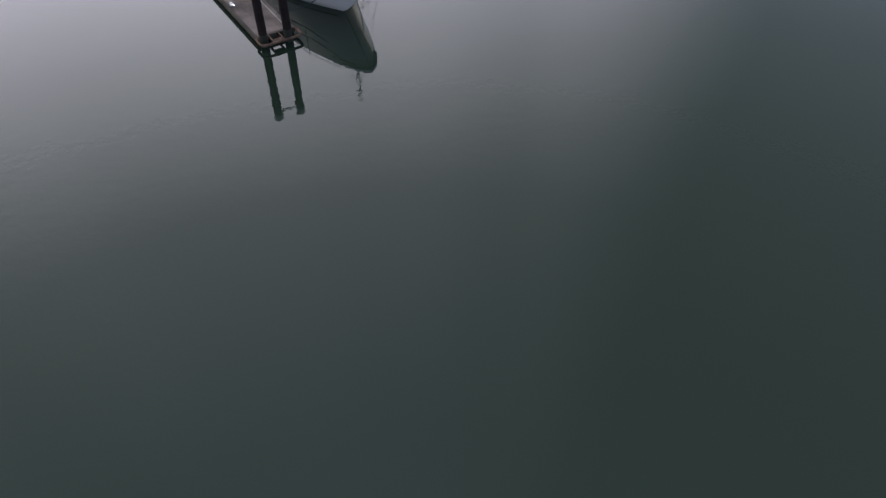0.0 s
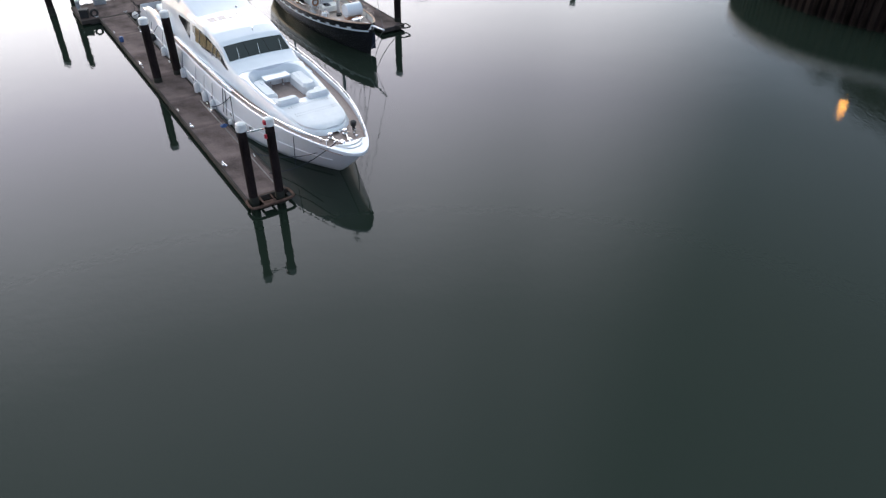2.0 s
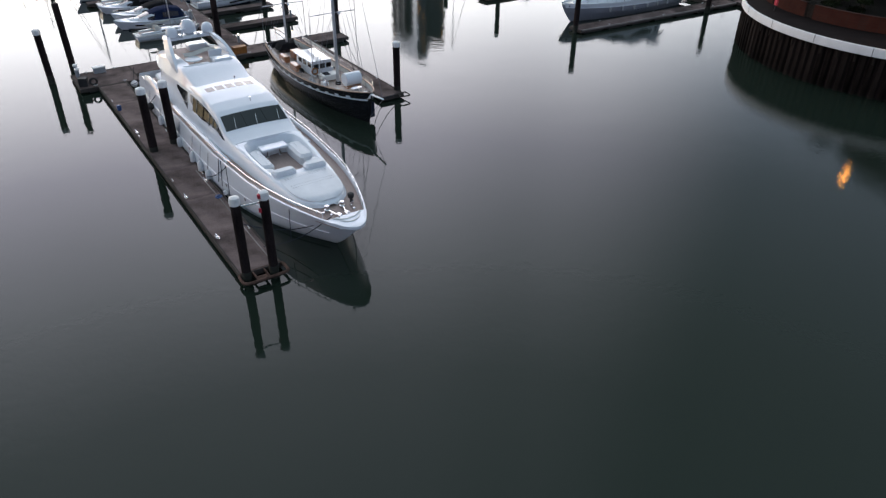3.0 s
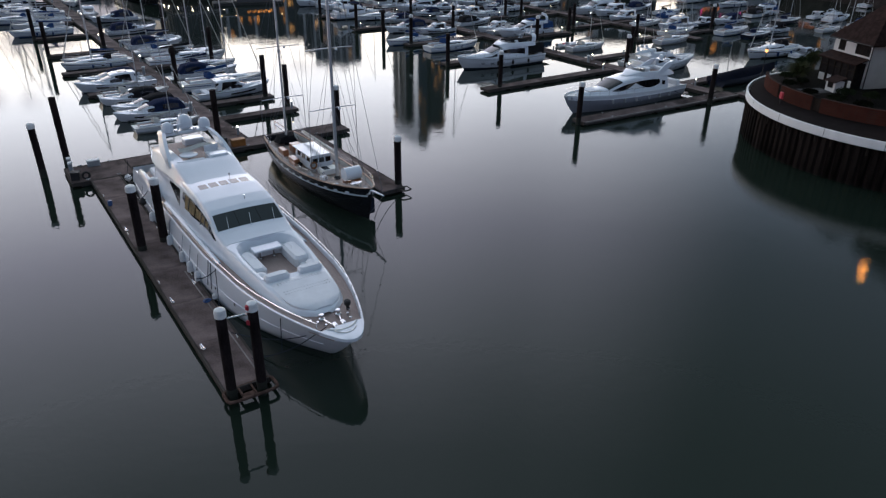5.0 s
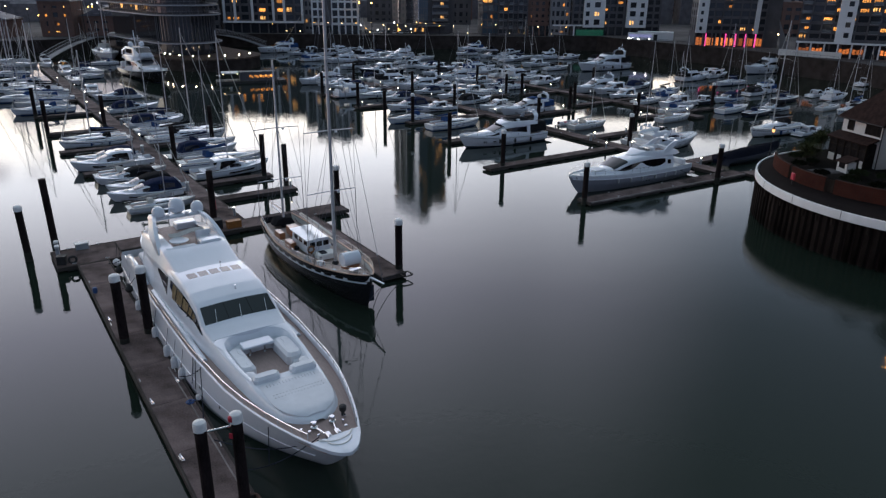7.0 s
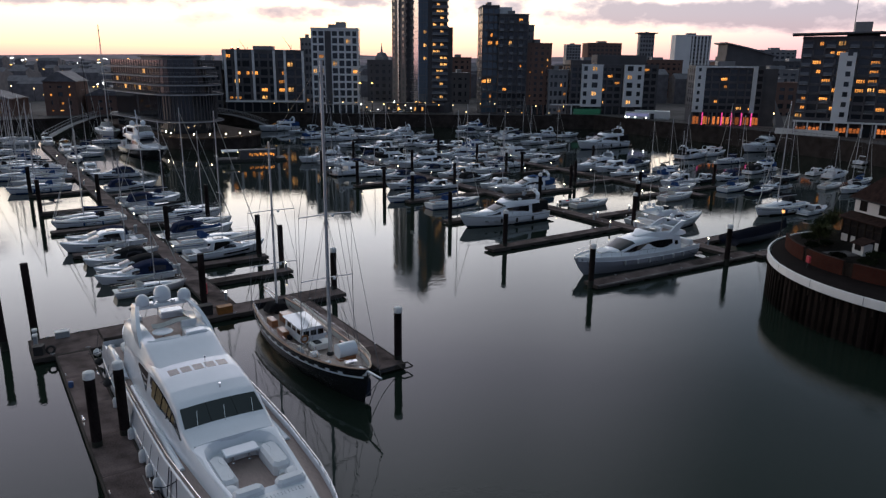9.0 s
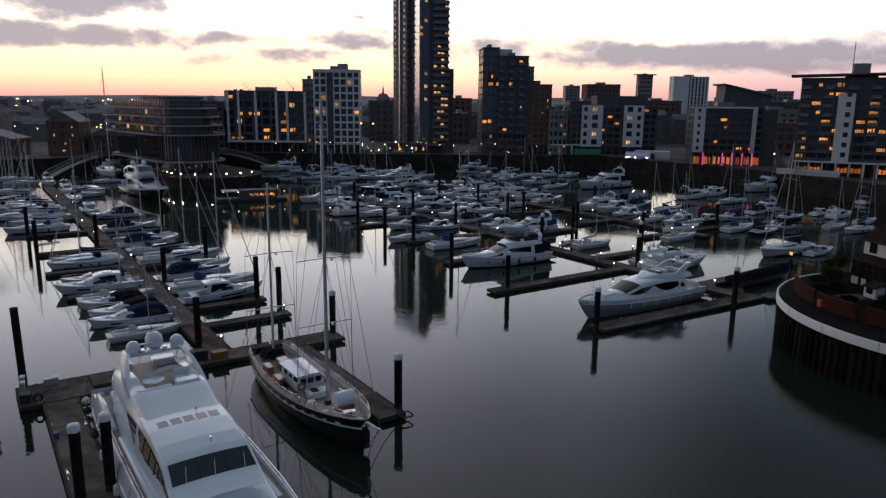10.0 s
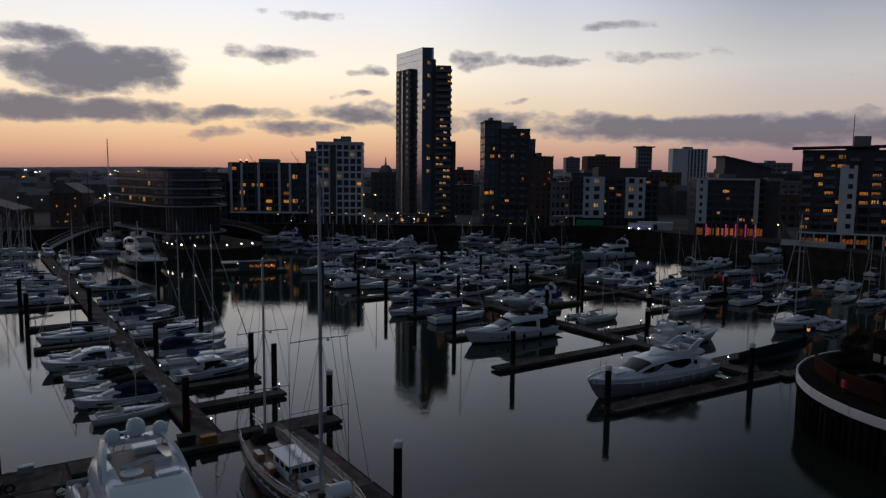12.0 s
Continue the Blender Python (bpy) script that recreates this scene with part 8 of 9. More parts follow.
part("white_gantry", Geo().box(-9.0, -2.2, LAND + 4.2, 5.0, -1.8, LAND + 4.8).box(0.4, -2.2, LAND, 1.0, -1.8, LAND + 4.3), PALE_CLAD, b)
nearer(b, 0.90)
block("apartment_block", "low grey office block on the waterfront", 70.0, 79.0, 338, 14, 22.5, 4, 5, GREY_CLAD, CITY_GLASS, 0.12, seed=21)

# low pale building and parked bus
shed = thing("low_building", (104.5, 318, 0), -20, "low white flat-roofed waterfront building", "building", "waterfront buildings")
part("wall", Geo().box(0, 0, LAND, 15, 6, LAND + 3.4, 0.05), PALE_CLAD, shed)
part("door", Geo().box(6, -0.05, LAND, 8.4, 0, LAND + 2.4), CITY_GLASS, shed)
bus = thing("bus", (99.5, 315.5, LAND), -25, "single-deck bus with lit windows and headlamps", "bus")
part("body", Geo().box(0, 0, 0.4, 10.5, 2.5, 3.1, 0.2), PALE_CLAD, bus)
part("window_band", Geo().box(0.5, -0.03, 1.4, 10.0, 0.0, 2.6), glowing("blue_bus_light", (0.5, 0.55, 1.0), 0.22, 0.7), bus, "bluish lit windows")
for q in (2.0, 8.2):
    part("wheel", Geo().lathe([(0.2, 0), (0.48, 0.02), (0.48, 0.28), (0.2, 0.3)], 14), RUBBER, bus).matrix_basis = pose(q, 0.05, 0.48, 90, 0, 0)
for q in (0.2, 1.6, 4.2, 8.8):
    part("headlamp", Geo().box(q, -0.1, 0.7, q + 0.45, -0.04, 1.0, 0.02), COLD_LAMP, bus)

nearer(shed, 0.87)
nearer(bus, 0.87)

# apartments over the pink-lit restaurant
b = block("apartment_block", "white-framed apartment block above a pink-lit restaurant", 117.5, 143.5, 288, 16, 26.2, 8, 6, DARK_CLAD, CITY_GLASS, 0.16, turn=-14, pier=0.16, span=0.34, seed=30, ground_floor=5.2)
for q in (0.0, 21.6):
    part("white_pier", Geo().box(q, -0.8, LAND + 5.0, q + (4.0 if q == 0 else 1.6), -0.02, 26.6), PALE_CLAD, b, smooth=False)
part("white_lintel", Geo().box(0, -0.82, 26.0, 23.2, -0.05, 26.65), PALE_CLAD, b)
part("dark_wing", Geo().box(23.4, 0.6, LAND, 31.0, 14, 25.8), DARK_CLAD, b)
wm = Geo().box(0, -0.86, 0, 1.0, -0.8, 1.4).mesh("pane", CITY_GLASS, False)
for j in range(6):
    part("window", wm, None, b).location = (1.2, 0, LAND + 6.0 + 2.9 * j)
for i in range(7):
    part("restaurant_bay", Geo().box(0.6 + 3.7 * i, 0.3, LAND + 0.4, 1.9 + 3.7 * i, 0.42, LAND + 3.4).box(2.1 + 3.7 * i, 0.3, LAND + 0.4, 3.5 + 3.7 * i, 0.42, LAND + 3.2), ORANGE_ROOM, b, "orange-lit restaurant window")
for i in range(6):
    part("lit_column", Geo().box(4.05 + 3.7 * i, -0.5, LAND, 4.4 + 3.7 * i, 0.0, LAND + 4.9), PINK_GLOW if i in (0, 2, 3, 4, 5) and i % 2 == 0 or i in (3, 5) else GREY_CLAD, b, "pink-lit column" if i % 2 == 0 or i in (3, 5) else "grey column")

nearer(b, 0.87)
curved = thing("office_building", (171.0, 378, 0), -4, "dark building with a swept curved roof", "building", "waterfront buildings")
part("wall", Geo().box(0, 0, LAND, 25, 14, 30.2), DARK_CLAD, curved, smooth=False)
part("roof", Geo().slab([[(q, y, 37.0 - 0.19 * q - 0.0016 * q * q) for y in (-1.0, 15)] for q in np.linspace(-1.0, 26, 12)], 0.7), SLATE, curved)
part("upper_wall", Geo().add([(0.5, 0.3, 30.2), (24, 0.3, 30.2), (24, 13, 30.2), (0.5, 13, 30.2), (0.5, 0.3, 36.4), (24, 0.3, 31.0), (24, 13, 31.0), (0.5, 13, 36.4)], [(0, 1, 5, 4), (1, 2, 6, 5), (2, 3, 7, 6), (3, 0, 4, 7)]), DARK_CLAD, curved, smooth=False)

# big block at the end of the quay
b = block("apartment_block", "eight-storey apartment block with white stair bays and lit rooms", 138.0, 176.0, 250, 18, 36.0, 11, 9, DARK_CLAD, CITY_GLASS, 0.42, turn=-30, pier=0.14, span=0.34, seed=41, ground_floor=5.0, balcony=True)
for q in (11.5, 29.0):
    bay = part("white_bay", Geo().box(q, -1.7, LAND + 5.0, q + 5.0, -0.02, 31.5, 0.05), PALE_CLAD, b, "white stair bay with small windows", smooth=False)
    wm = Geo().box(0, -1.76, 0, 1.5, -1.7, 1.6).mesh("pane", CITY_GLASS, False)
    for j in range(7):
        part("window", wm, None, bay).location = (q + 2.4, 0, LAND + 6.6 + 3.3 * j)
part("roof_canopy", Geo().slab([[(q, y, 37.6 + 0.02 * q) for y in (-3.0, 15.0)] for q in (-3.5, 10, 38)], 0.45), SLATE, b)
part("stair_head", Geo().box(15.0, 2, 37.4, 20.0, 8, 41.2, 0.1), GREY_CLAD, b)
part("flag_pole", Geo().tube([(14.6, 0, 37), (14.6, 0, 48)], 0.12, 6), GREY_CLAD, b)
for i in range(8):
    part("restaurant_bay", Geo().box(1.1 + 4.1 * i, -1.4, LAND + 1.4, 2.0 + 4.1 * i, -1.3, LAND + 3.0).box(2.3 + 4.1 * i, -1.4, LAND + 1.4, 3.2 + 4.1 * i, -1.3, LAND + 2.8).box(3.4 + 4.1 * i, -1.4, LAND + 1.4, 4.2 + 4.1 * i, -1.3, LAND + 3.1), ORANGE_ROOM if i % 3 != 2 else CITY_GLASS, b, "warm-lit restaurant window")
    part("post", Geo().box(0.4 + 4.1 * i, -1.8, LAND, 0.9 + 4.1 * i, -1.2, LAND + 4.6), PALE_CLAD, b)
part("terrace_canopy", Geo().box(0.0, -2.0, LAND + 4.5, 34, 0, LAND + 5.0), PALE_CLAD, b)
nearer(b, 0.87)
terrace = thing("terrace_wall", (133.5, 252.5, LAND), -42, "white rendered terrace wall along the quay", "wall")
part("wall", Geo().box(0, 0, 0, 20, 0.3, 2.0, 0.03), RENDER_WHITE, terrace)
sail_mark = thing("sail_sculpture", (140.8, 268, LAND), 0, "tall pale pointed sail-shaped waterfront sculpture", "sculpture")
part("sail", Geo().add([(-0.4, 0, 11.0), (5.2, -0.5, 0.0), (1.6, 0.3, 0.0), (-0.2, 0.25, 11.0), (3.0, 0.6, 3.0)], [(0, 2, 1), (0, 1, 4), (0, 4, 3), (3, 2, 0), (1, 2, 4)]), GREY_CLAD, sail_mark, smooth=False)

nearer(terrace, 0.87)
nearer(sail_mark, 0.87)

# farther towers
block("office_tower", "distant brown slab block on the skyline", 158, 186, 600, 18, 41.5, 8, 11, BRICK_FAR, CITY_GLASS, 0.05, seed=50, side_windows=False)
b = block("office_tower", "distant slim tower with an overhanging roof", 201, 213, 600, 6, 49.0, 5, 13, GREY_CLAD, CITY_GLASS, 0.3, seed=51, side_windows=False)
part("roof_plate", Geo().box(-2.0, -2, 49.8, 14.0, 8, 50.6), SLATE, b)
b = block("office_tower", "distant pale tower with tall vertical ribs", 231, 261, 600, 10, 48.6, 10, 14, PALE_CLAD, CITY_GLASS, 0.0, seed=52, pier=0.42, span=0.12, side_windows=False)
part("blank_end", Geo().box(-0.3, -0.6, LAND, 13.0, 0.0, 48.0), PALE_CLAD, b, "blank pale end wall", smooth=False)
block("office_tower", "small distant tower block on the skyline", 236, 256, 1000, 16, 50, 5, 12, GREY_CLAD, CITY_GLASS, 0.03, seed=53, side_windows=False)
church = thing("church", (-14.5, 480, 0), 0, "dark church with a pointed spire on the skyline", "church")
part("nave", Geo().add([(0, 0, LAND), (16, 0, LAND), (16, 9, LAND), (0, 9, LAND), (0, 0, 20), (16, 0, 20), (16, 9, 20), (0, 9, 20), (0, 4.5, 26), (16, 4.5, 26)], [(0, 1, 5, 4), (1, 2, 6, 9, 5), (2, 3, 7, 6), (3, 0, 4, 8, 7), (4, 5, 9, 8), (6, 7, 8, 9)]), BRICK_FAR, church, smooth=False)
part("spire", Geo().lathe([(4.2, 22), (4.2, 27.5), (4.6, 27.6), (2.6, 31.0), (0.7, 31.5), (0.1, 37)], 4, (6, 4.5, 0)), SLATE, church)


# the ship-shaped hotel on its round pier
def capsule(cx, cy, r, ux, uy, ln, n=14):
    a0 = math.atan2(uy, ux)
    pts = [(cx + r * math.cos(a0 + math.pi / 2 + math.pi * i / n), cy + r * math.sin(a0 + math.pi / 2 + math.pi * i / n)) for i in range(n + 1)]
    return pts + [(cx + ux * ln + r * math.cos(a0 - math.pi / 2 + math.pi * i / 4), cy + uy * ln + r * math.sin(a0 - math.pi / 2 + math.pi * i / 4)) for i in range(5)]


def hotel():
    pier_ob = thing("pier", (0, 0, 0), 0, "round dark-walled pier with lit bollards along its deck", "pier", kind="structure")
    part("pier_base", Geo().prism(capsule(-58, 237, 14.5, -0.6, 0.8, 60), -3, 3.5), STONE, pier_ob)
    part("pier_rim", Geo().prism(capsule(-58, 237, 14.8, -0.6, 0.8, 60), 3.1, 3.55), PIER_DECK, pier_ob)
    ob = thing("hotel", (-5.5, 0, 0), 0, "ship-shaped glazed hotel with long pale balcony bands", "building")
    ux, uy = -0.62, 0.785
    part("glazed_storey", Geo().prism(capsule(-61.5, 243, 9.0, ux, uy, 38), 3.5, 15.3), CITY_GLASS, ob, smooth=False)
    for j in range(26):
        a = math.atan2(uy, ux) + math.pi / 2 + math.pi * j / 25
        part("mullion", Geo().box(-0.15, -0.15, 7.6, 0.15, 0.15, 15.3), DARK_CLAD, ob).location = (-61.5 + 9.05 * math.cos(a), 243 + 9.05 * math.sin(a), 0)
    for z, r, ln, back in ((7.2, 11.0, 40, 0.0), (15.4, 11.4, 44, 0.0), (18.2, 11.0, 45, 0.6), (20.8, 10.6, 46, 1.2), (23.4, 10.0, 47, 1.8)):
        cx, cy = -61.5 + ux * back, 243 + uy * back
        part("balcony_band", Geo().prism(capsule(cx, cy, r, ux, uy, ln), z - 0.22, z + 0.12), BAND_GREY, ob, "pale balcony edge band", smooth=False)
        part("balustrade", Geo().prism(capsule(cx, cy, r - 0.2, ux, uy, ln), z + 0.15, z + 0.3), DARK_CLAD, ob, smooth=False)
        if z > 15:
            ring = capsule(cx + ux * 1.5, cy + uy * 1.5, r - 3.0, ux, uy, ln - 4)
            st = part("storey", Geo().prism(ring, z, z + 2.3), HOTEL_GLASS, ob, smooth=False)
            posts = Geo()
            for (xa, ya), (xb, yb) in zip(ring, ring[1:] + ring[:1]):
                k = max(1, int(math.hypot(xb - xa, yb - ya) / 2.2))
                for i in range(k):
                    xm, ym = xa + (xb - xa) * i / k, ya + (yb - ya) * i / k
                    posts.box(xm - 0.09, ym - 0.09, z, xm + 0.09, ym + 0.09, z + 2.3)
            tagged(part("window_grid", posts, DARK_CLAD, st, smooth=False), kind="stuff")
            edge = [(x, y, z + 0.15) for x, y in capsule(cx, cy, r - 0.1, ux, uy, ln)]
            part("hand_rail", rail_geo(edge, 1.0, 0.05, 2.5, n=4), GREY_CLAD, ob)
    part("penthouse", Geo().prism(capsule(-64, 246, 6.5, ux, uy, 14), 23.5, 26.6), GREY_CLAD, ob, smooth=False)
    part("penthouse_roof", Geo().prism(capsule(-64, 246, 7.2, ux, uy, 15), 26.5, 26.9), DARK_CLAD, ob, smooth=False)
    part("roof_shed", Geo().add([(-84, 262, 23.5), (-74, 256, 23.5), (-70, 262, 23.5), (-80, 268, 23.5), (-82, 263, 25.8), (-73, 258, 26.0)], [(0, 1, 5, 4), (1, 2, 5), (2, 3, 4, 5), (3, 0, 4)]), GREY_CLAD, ob, smooth=False)
    lw = Geo().box(-0.8, -0.05, 0, 0.8, 0.05, 1.3).mesh("pane", LIT_PALE, False)
    for q, z in ((0.3, 16.4), (0.62, 16.6), (0.18, 21.6), (0.8, 18.9)):
        part("window", lw, None, ob).matrix_basis = pose(-61.5 + ux * 40 * q - uy * 9.1 - 0.6, 243 + uy * 40 * q + ux * 9.1 - 0.5, z, 0, 0, 128)
    lamp_mesh = Geo().lathe([(0.10, 0), (0.17, 0.1), (0.10, 0.28)], 8).mesh("bulb", PIER_LAMP)
    for i in range(9):
        a = radians(185 + 19 * i)
        bol = thing("bollard_light", (-58 + 13.8 * math.cos(a), 237 + 13.8 * math.sin(a), 3.55), 0, "small lit bollard on the pier deck", "bollard light", "pier bollard lights")
        part("post", Geo().lathe([(0.08, 0), (0.08, 0.8)], 6), RUBBER, bol)
        part("bulb", lamp_mesh, None, bol).location = (0, 0, 0.8)
    return ob


hotel()
barge = thing("floating_bar", (-39.4, 200.2, 0), 16, "low floating bar with warm-lit windows", "barge")
part("hull", Geo().box(-9, -2.6, -0.4, 9, 2.6, 0.7, 0.15), DOCK_FLOAT, barge)
part("cabin", Geo().box(-3, -1.8, 0.7, 6.5, 1.8, 2.9, 0.08), DARK_CLAD, barge)
for i in range(5):
    part("window", Geo().box(-0.6 + 1.35 * i, -1.86, 1.5, 0.0 + 1.35 * i, -1.8, 2.1).box(0.15 + 1.35 * i, -1.86, 1.3, 0.4 + 1.35 * i, -1.8, 1.9), LIT, barge)
part("canopy", Geo().box(-7.5, -2.2, 2.6, -3.2, 2.2, 2.8, 0.03), PALE_CLAD, barge)
for q in (-7.2, -3.5, 8.4):
    post = part("lamp_post", Geo().lathe([(0.05, 0.7), (0.05, 2.4)], 6, (q, -2.0, 0)), RUBBER, barge)
    part("bulb", Geo().lathe([(0.05, 2.4), (0.11, 2.45), (0.11, 2.6), (0.04, 2.65)], 8, (q, -2.0, 0)), CITY_LAMP, post)


def gangway(p, q, label):
    d = Vector(q) - Vector(p)
    ob = thing("gangway", p, math.degrees(math.atan2(d.y, d.x)), label, "footbridge", "gangways")
    ln, rise = math.hypot(d.x, d.y), d.z
    part("deck", Geo().slab([[(t * ln, y, rise * t + 0.8 * math.sin(t * math.pi)) for y in (-1, 1)] for t in np.linspace(0, 1, 12)], 0.25), GREY_CLAD, ob)
    for s in (-1, 1):
        pts = [(t * ln, s, rise * t + 0.8 * math.sin(t * math.pi)) for t in np.linspace(0, 1, 18)]
        g = Geo().tube([(a, b, c + 1.9) for a, b, c in pts], 0.1, 5).tube(pts, 0.1, 5)
        for (a, b, c), (e, f, h) in zip(pts, pts[1:]):
            g.tube([(a, b, c), (e, f, h + 1.9)], 0.06, 4)
        part("truss", g, GREY_CLAD, ob)
    return ob


gangway((-113, 246, 0.8), (-116, 296, 4.2), "arched steel truss gangway to the pontoons")
gangway((-51.5, 297.0, 0.8), (-73, 306.6, 5.0), "steel truss gangway beside the pier")


# brick buildings on the left bank
def brick_house(x, y, w, d, z1, turn, lit, seed, label):
    ob = block("brick_building", label, x, x + w, y, d, z1, max(3, int(w / 3.2)), max(2, int((z1 - LAND) / 3.2)), BRICK_FAR, CITY_GLASS, lit, turn=turn, pier=0.55, span=0.5, seed=seed, parapet=0.3, side_windows=False)
    part("gable_roof", Geo().add([(-0.5, -0.5, z1), (w + 0.5, -0.5, z1), (w + 0.5, d + 0.5, z1), (-0.5, d + 0.5, z1), (w / 2, -0.5, z1 + 4.0), (w / 2, d + 0.5, z1 + 4.0)], [(0, 1, 4), (1, 2, 5, 4), (2, 3, 5), (3, 0, 4, 5)]), SLATE, ob, smooth=False)


brick_house(-137, 300, 12, 14, 17.0, 4, 0.6, 60, "brick waterside building with a gabled slate roof")
brick_house(-124, 306, 18, 12, 11.5, 4, 0.25, 61, "long brick waterside building with a slate roof")
brick_house(-172, 292, 26, 14, 10.5, 2, 0.2, 62, "low brick waterside building with a slate roof")
brick_house(-200, 296, 24, 14, 12.5, 2, 0.10, 63, "brick waterside building with a slate roof")
brick_house(-108, 318, 12, 12, 12.0, 6, 0.15, 64, "small brick building beside the hotel")
for i, (x, y, w, z1) in enumerate(((-15, 400, 14, 26), (-2, 420, 10, 27), (28, 380, 10, 20), (30, 430, 14, 28), (-60, 430, 22, 22), (72, 400, 20, 24), (100, 420, 24, 27), (128, 440, 22, 26), (150, 360, 18, 23), (188, 420, 26, 27), (205, 330, 24, 24), (160, 480, 30, 28))):
    block("town_building", "dark low-rise town building behind the waterfront", x, x + w, y, 14, z1, max(3, int(w / 3.4)), int((z1 - 4) / 3.4), BRICK_FAR if i % 2 else DARK_CLAD, CITY_GLASS, 0.05, seed=70 + i, pier=0.5, span=0.5, side_windows=False)

# town filling the gap behind the restaurant and the end block
for x, y, w, z1, wall_mat, lit, seed in ((151, 300, 18, 18.5, BRICK_FAR, 0.06, 90), (172, 352, 30, 23.5, GREY_CLAD, 0.05, 91), (206, 400, 36, 27.5, DARK_CLAD, 0.04, 92), (262, 520, 26, 36.0, GREY_CLAD, 0.05, 93), (180, 318, 26, 15.5, BRICK_FAR, 0.08, 94)):
    block("town_building", "dark low-rise town building behind the waterfront", x, x + w, y, 14, z1, max(3, int(w / 3.4)), int((z1 - 4) / 3.2), wall_mat, CITY_GLASS, lit, turn=-8, seed=seed, pier=0.4, span=0.45, side_windows=False)

# roofs, lights and hills in the distance
g = Geo()
rnd = random.Random(9)
for i in range(900):
    dist = rnd.uniform(420, 2400)
    ang = radians(rnd.uniform(-42, 48))
    x, y = dist * math.sin(ang), dist * math.cos(ang)
    if y < 380:
        continue
    w, d, h = rnd.uniform(8, 26), rnd.uniform(8, 18), rnd.uniform(6, 13) + (rnd.random() < 0.08) * rnd.uniform(4, 14) + (4 if x > 0 else 0)
    g.add([(x, y, 4), (x + w, y, 4), (x + w, y + d, 4), (x, y + d, 4), (x, y, 4 + h), (x + w, y, 4 + h), (x + w, y + d, 4 + h), (x, y + d, 4 + h), (x, y + d / 2, 7 + h), (x + w, y + d / 2, 7 + h)],
          [(0, 1, 5, 4), (1, 2, 6, 9, 5), (2, 3, 7, 6), (3, 0, 4, 8, 7), (4, 5, 9, 8), (6, 7, 8, 9)])
town = new("distant_rooftops", g.mesh("distant_rooftops", SLATE, False))
tagged(town, "dark rooftops of the distant town", "rooftops", kind="stuff")
rows = []
for k, (dist, base) in enumerate(((2500, 4), (3000, 14), (3600, 30), (4300, 26))):
    row = []
    for i in range(61):
        a = radians(-50 + 105 * i / 60)
        z = base + (26 * noise.noise(Vector((i * 0.13, k * 1.7, 0))) + 8 * noise.noise(Vector((i * 0.6, k, 3))) + (16 if k == 2 else 0)) * (k > 0)
        row.append((dist * math.sin(a), dist * math.cos(a), max(3, z)))
    rows.append(row)
hill = new("backdrop_hill", Geo().grid([r[::-1] for r in rows]).mesh("backdrop_hill", HILL))
tagged(hill, "low wooded hills on the horizon", "hills", kind="structure")


def city_light(x, y, z0, z, mat, r=0.35, label="slim lamp post with a lit head"):
    ob = thing("street_lamp", (x, y, z0), 0, label, "street lamp", "shore lamps")
    part("post", Geo().lathe([(0.09, 0), (0.07, z - z0)], 6), RUBBER, ob)
    part("lamp_head", Geo().lathe([(r * 0.6, -0.1), (r, 0.1), (r * 0.6, 0.35)], 8, (0, 0, z - z0)), mat, ob)


for i in range(22):
    x = -56 + 6.3 * i
    city_light(x, 345.0 - 0.085 * (x + 58) - rnd.uniform(0, 1), LAND, LAND + rnd.choice((1.2, 4.2, 5.0)), CITY_LAMP if i % 3 else SODIUM, 0.14)
for i in range(40):
    dist = rnd.uniform(420, 1000)
    city_light(-dist * rnd.uniform(0.05, 0.62), dist, LAND, LAND + rnd.uniform(7, 12), SODIUM if i % 3 else COLD_LAMP, 0.28 + dist * 0.0003)
# lamp heads over a metre in radius, enlarged to stand in for glare
for i in range(64):
    dist = rnd.uniform(700, 2100)
    city_light(-dist * rnd.uniform(0.2, 0.62), dist, LAND, 22 + rnd.uniform(-8, 4), COLD_LAMP if i % 4 else SODIUM, 1.1 + 0.9 * rnd.random(), "tall port floodlight mast with bright lamps")
for i in range(26):
    dist = rnd.uniform(420, 900)
    city_light(dist * rnd.uniform(0.0, 0.5), dist, LAND, LAND + rnd.uniform(14, 22), SODIUM if i % 3 else CITY_LAMP, 0.2 + dist * 0.0003)


for i in range(34):
    dist = rnd.uniform(300, 430)
    city_light(-dist * rnd.uniform(0.33, 0.60), dist, LAND, LAND + rnd.uniform(3, 13), (SODIUM, CITY_LAMP, COLD_LAMP)[i % 3], 0.2 + 0.14 * rnd.random())


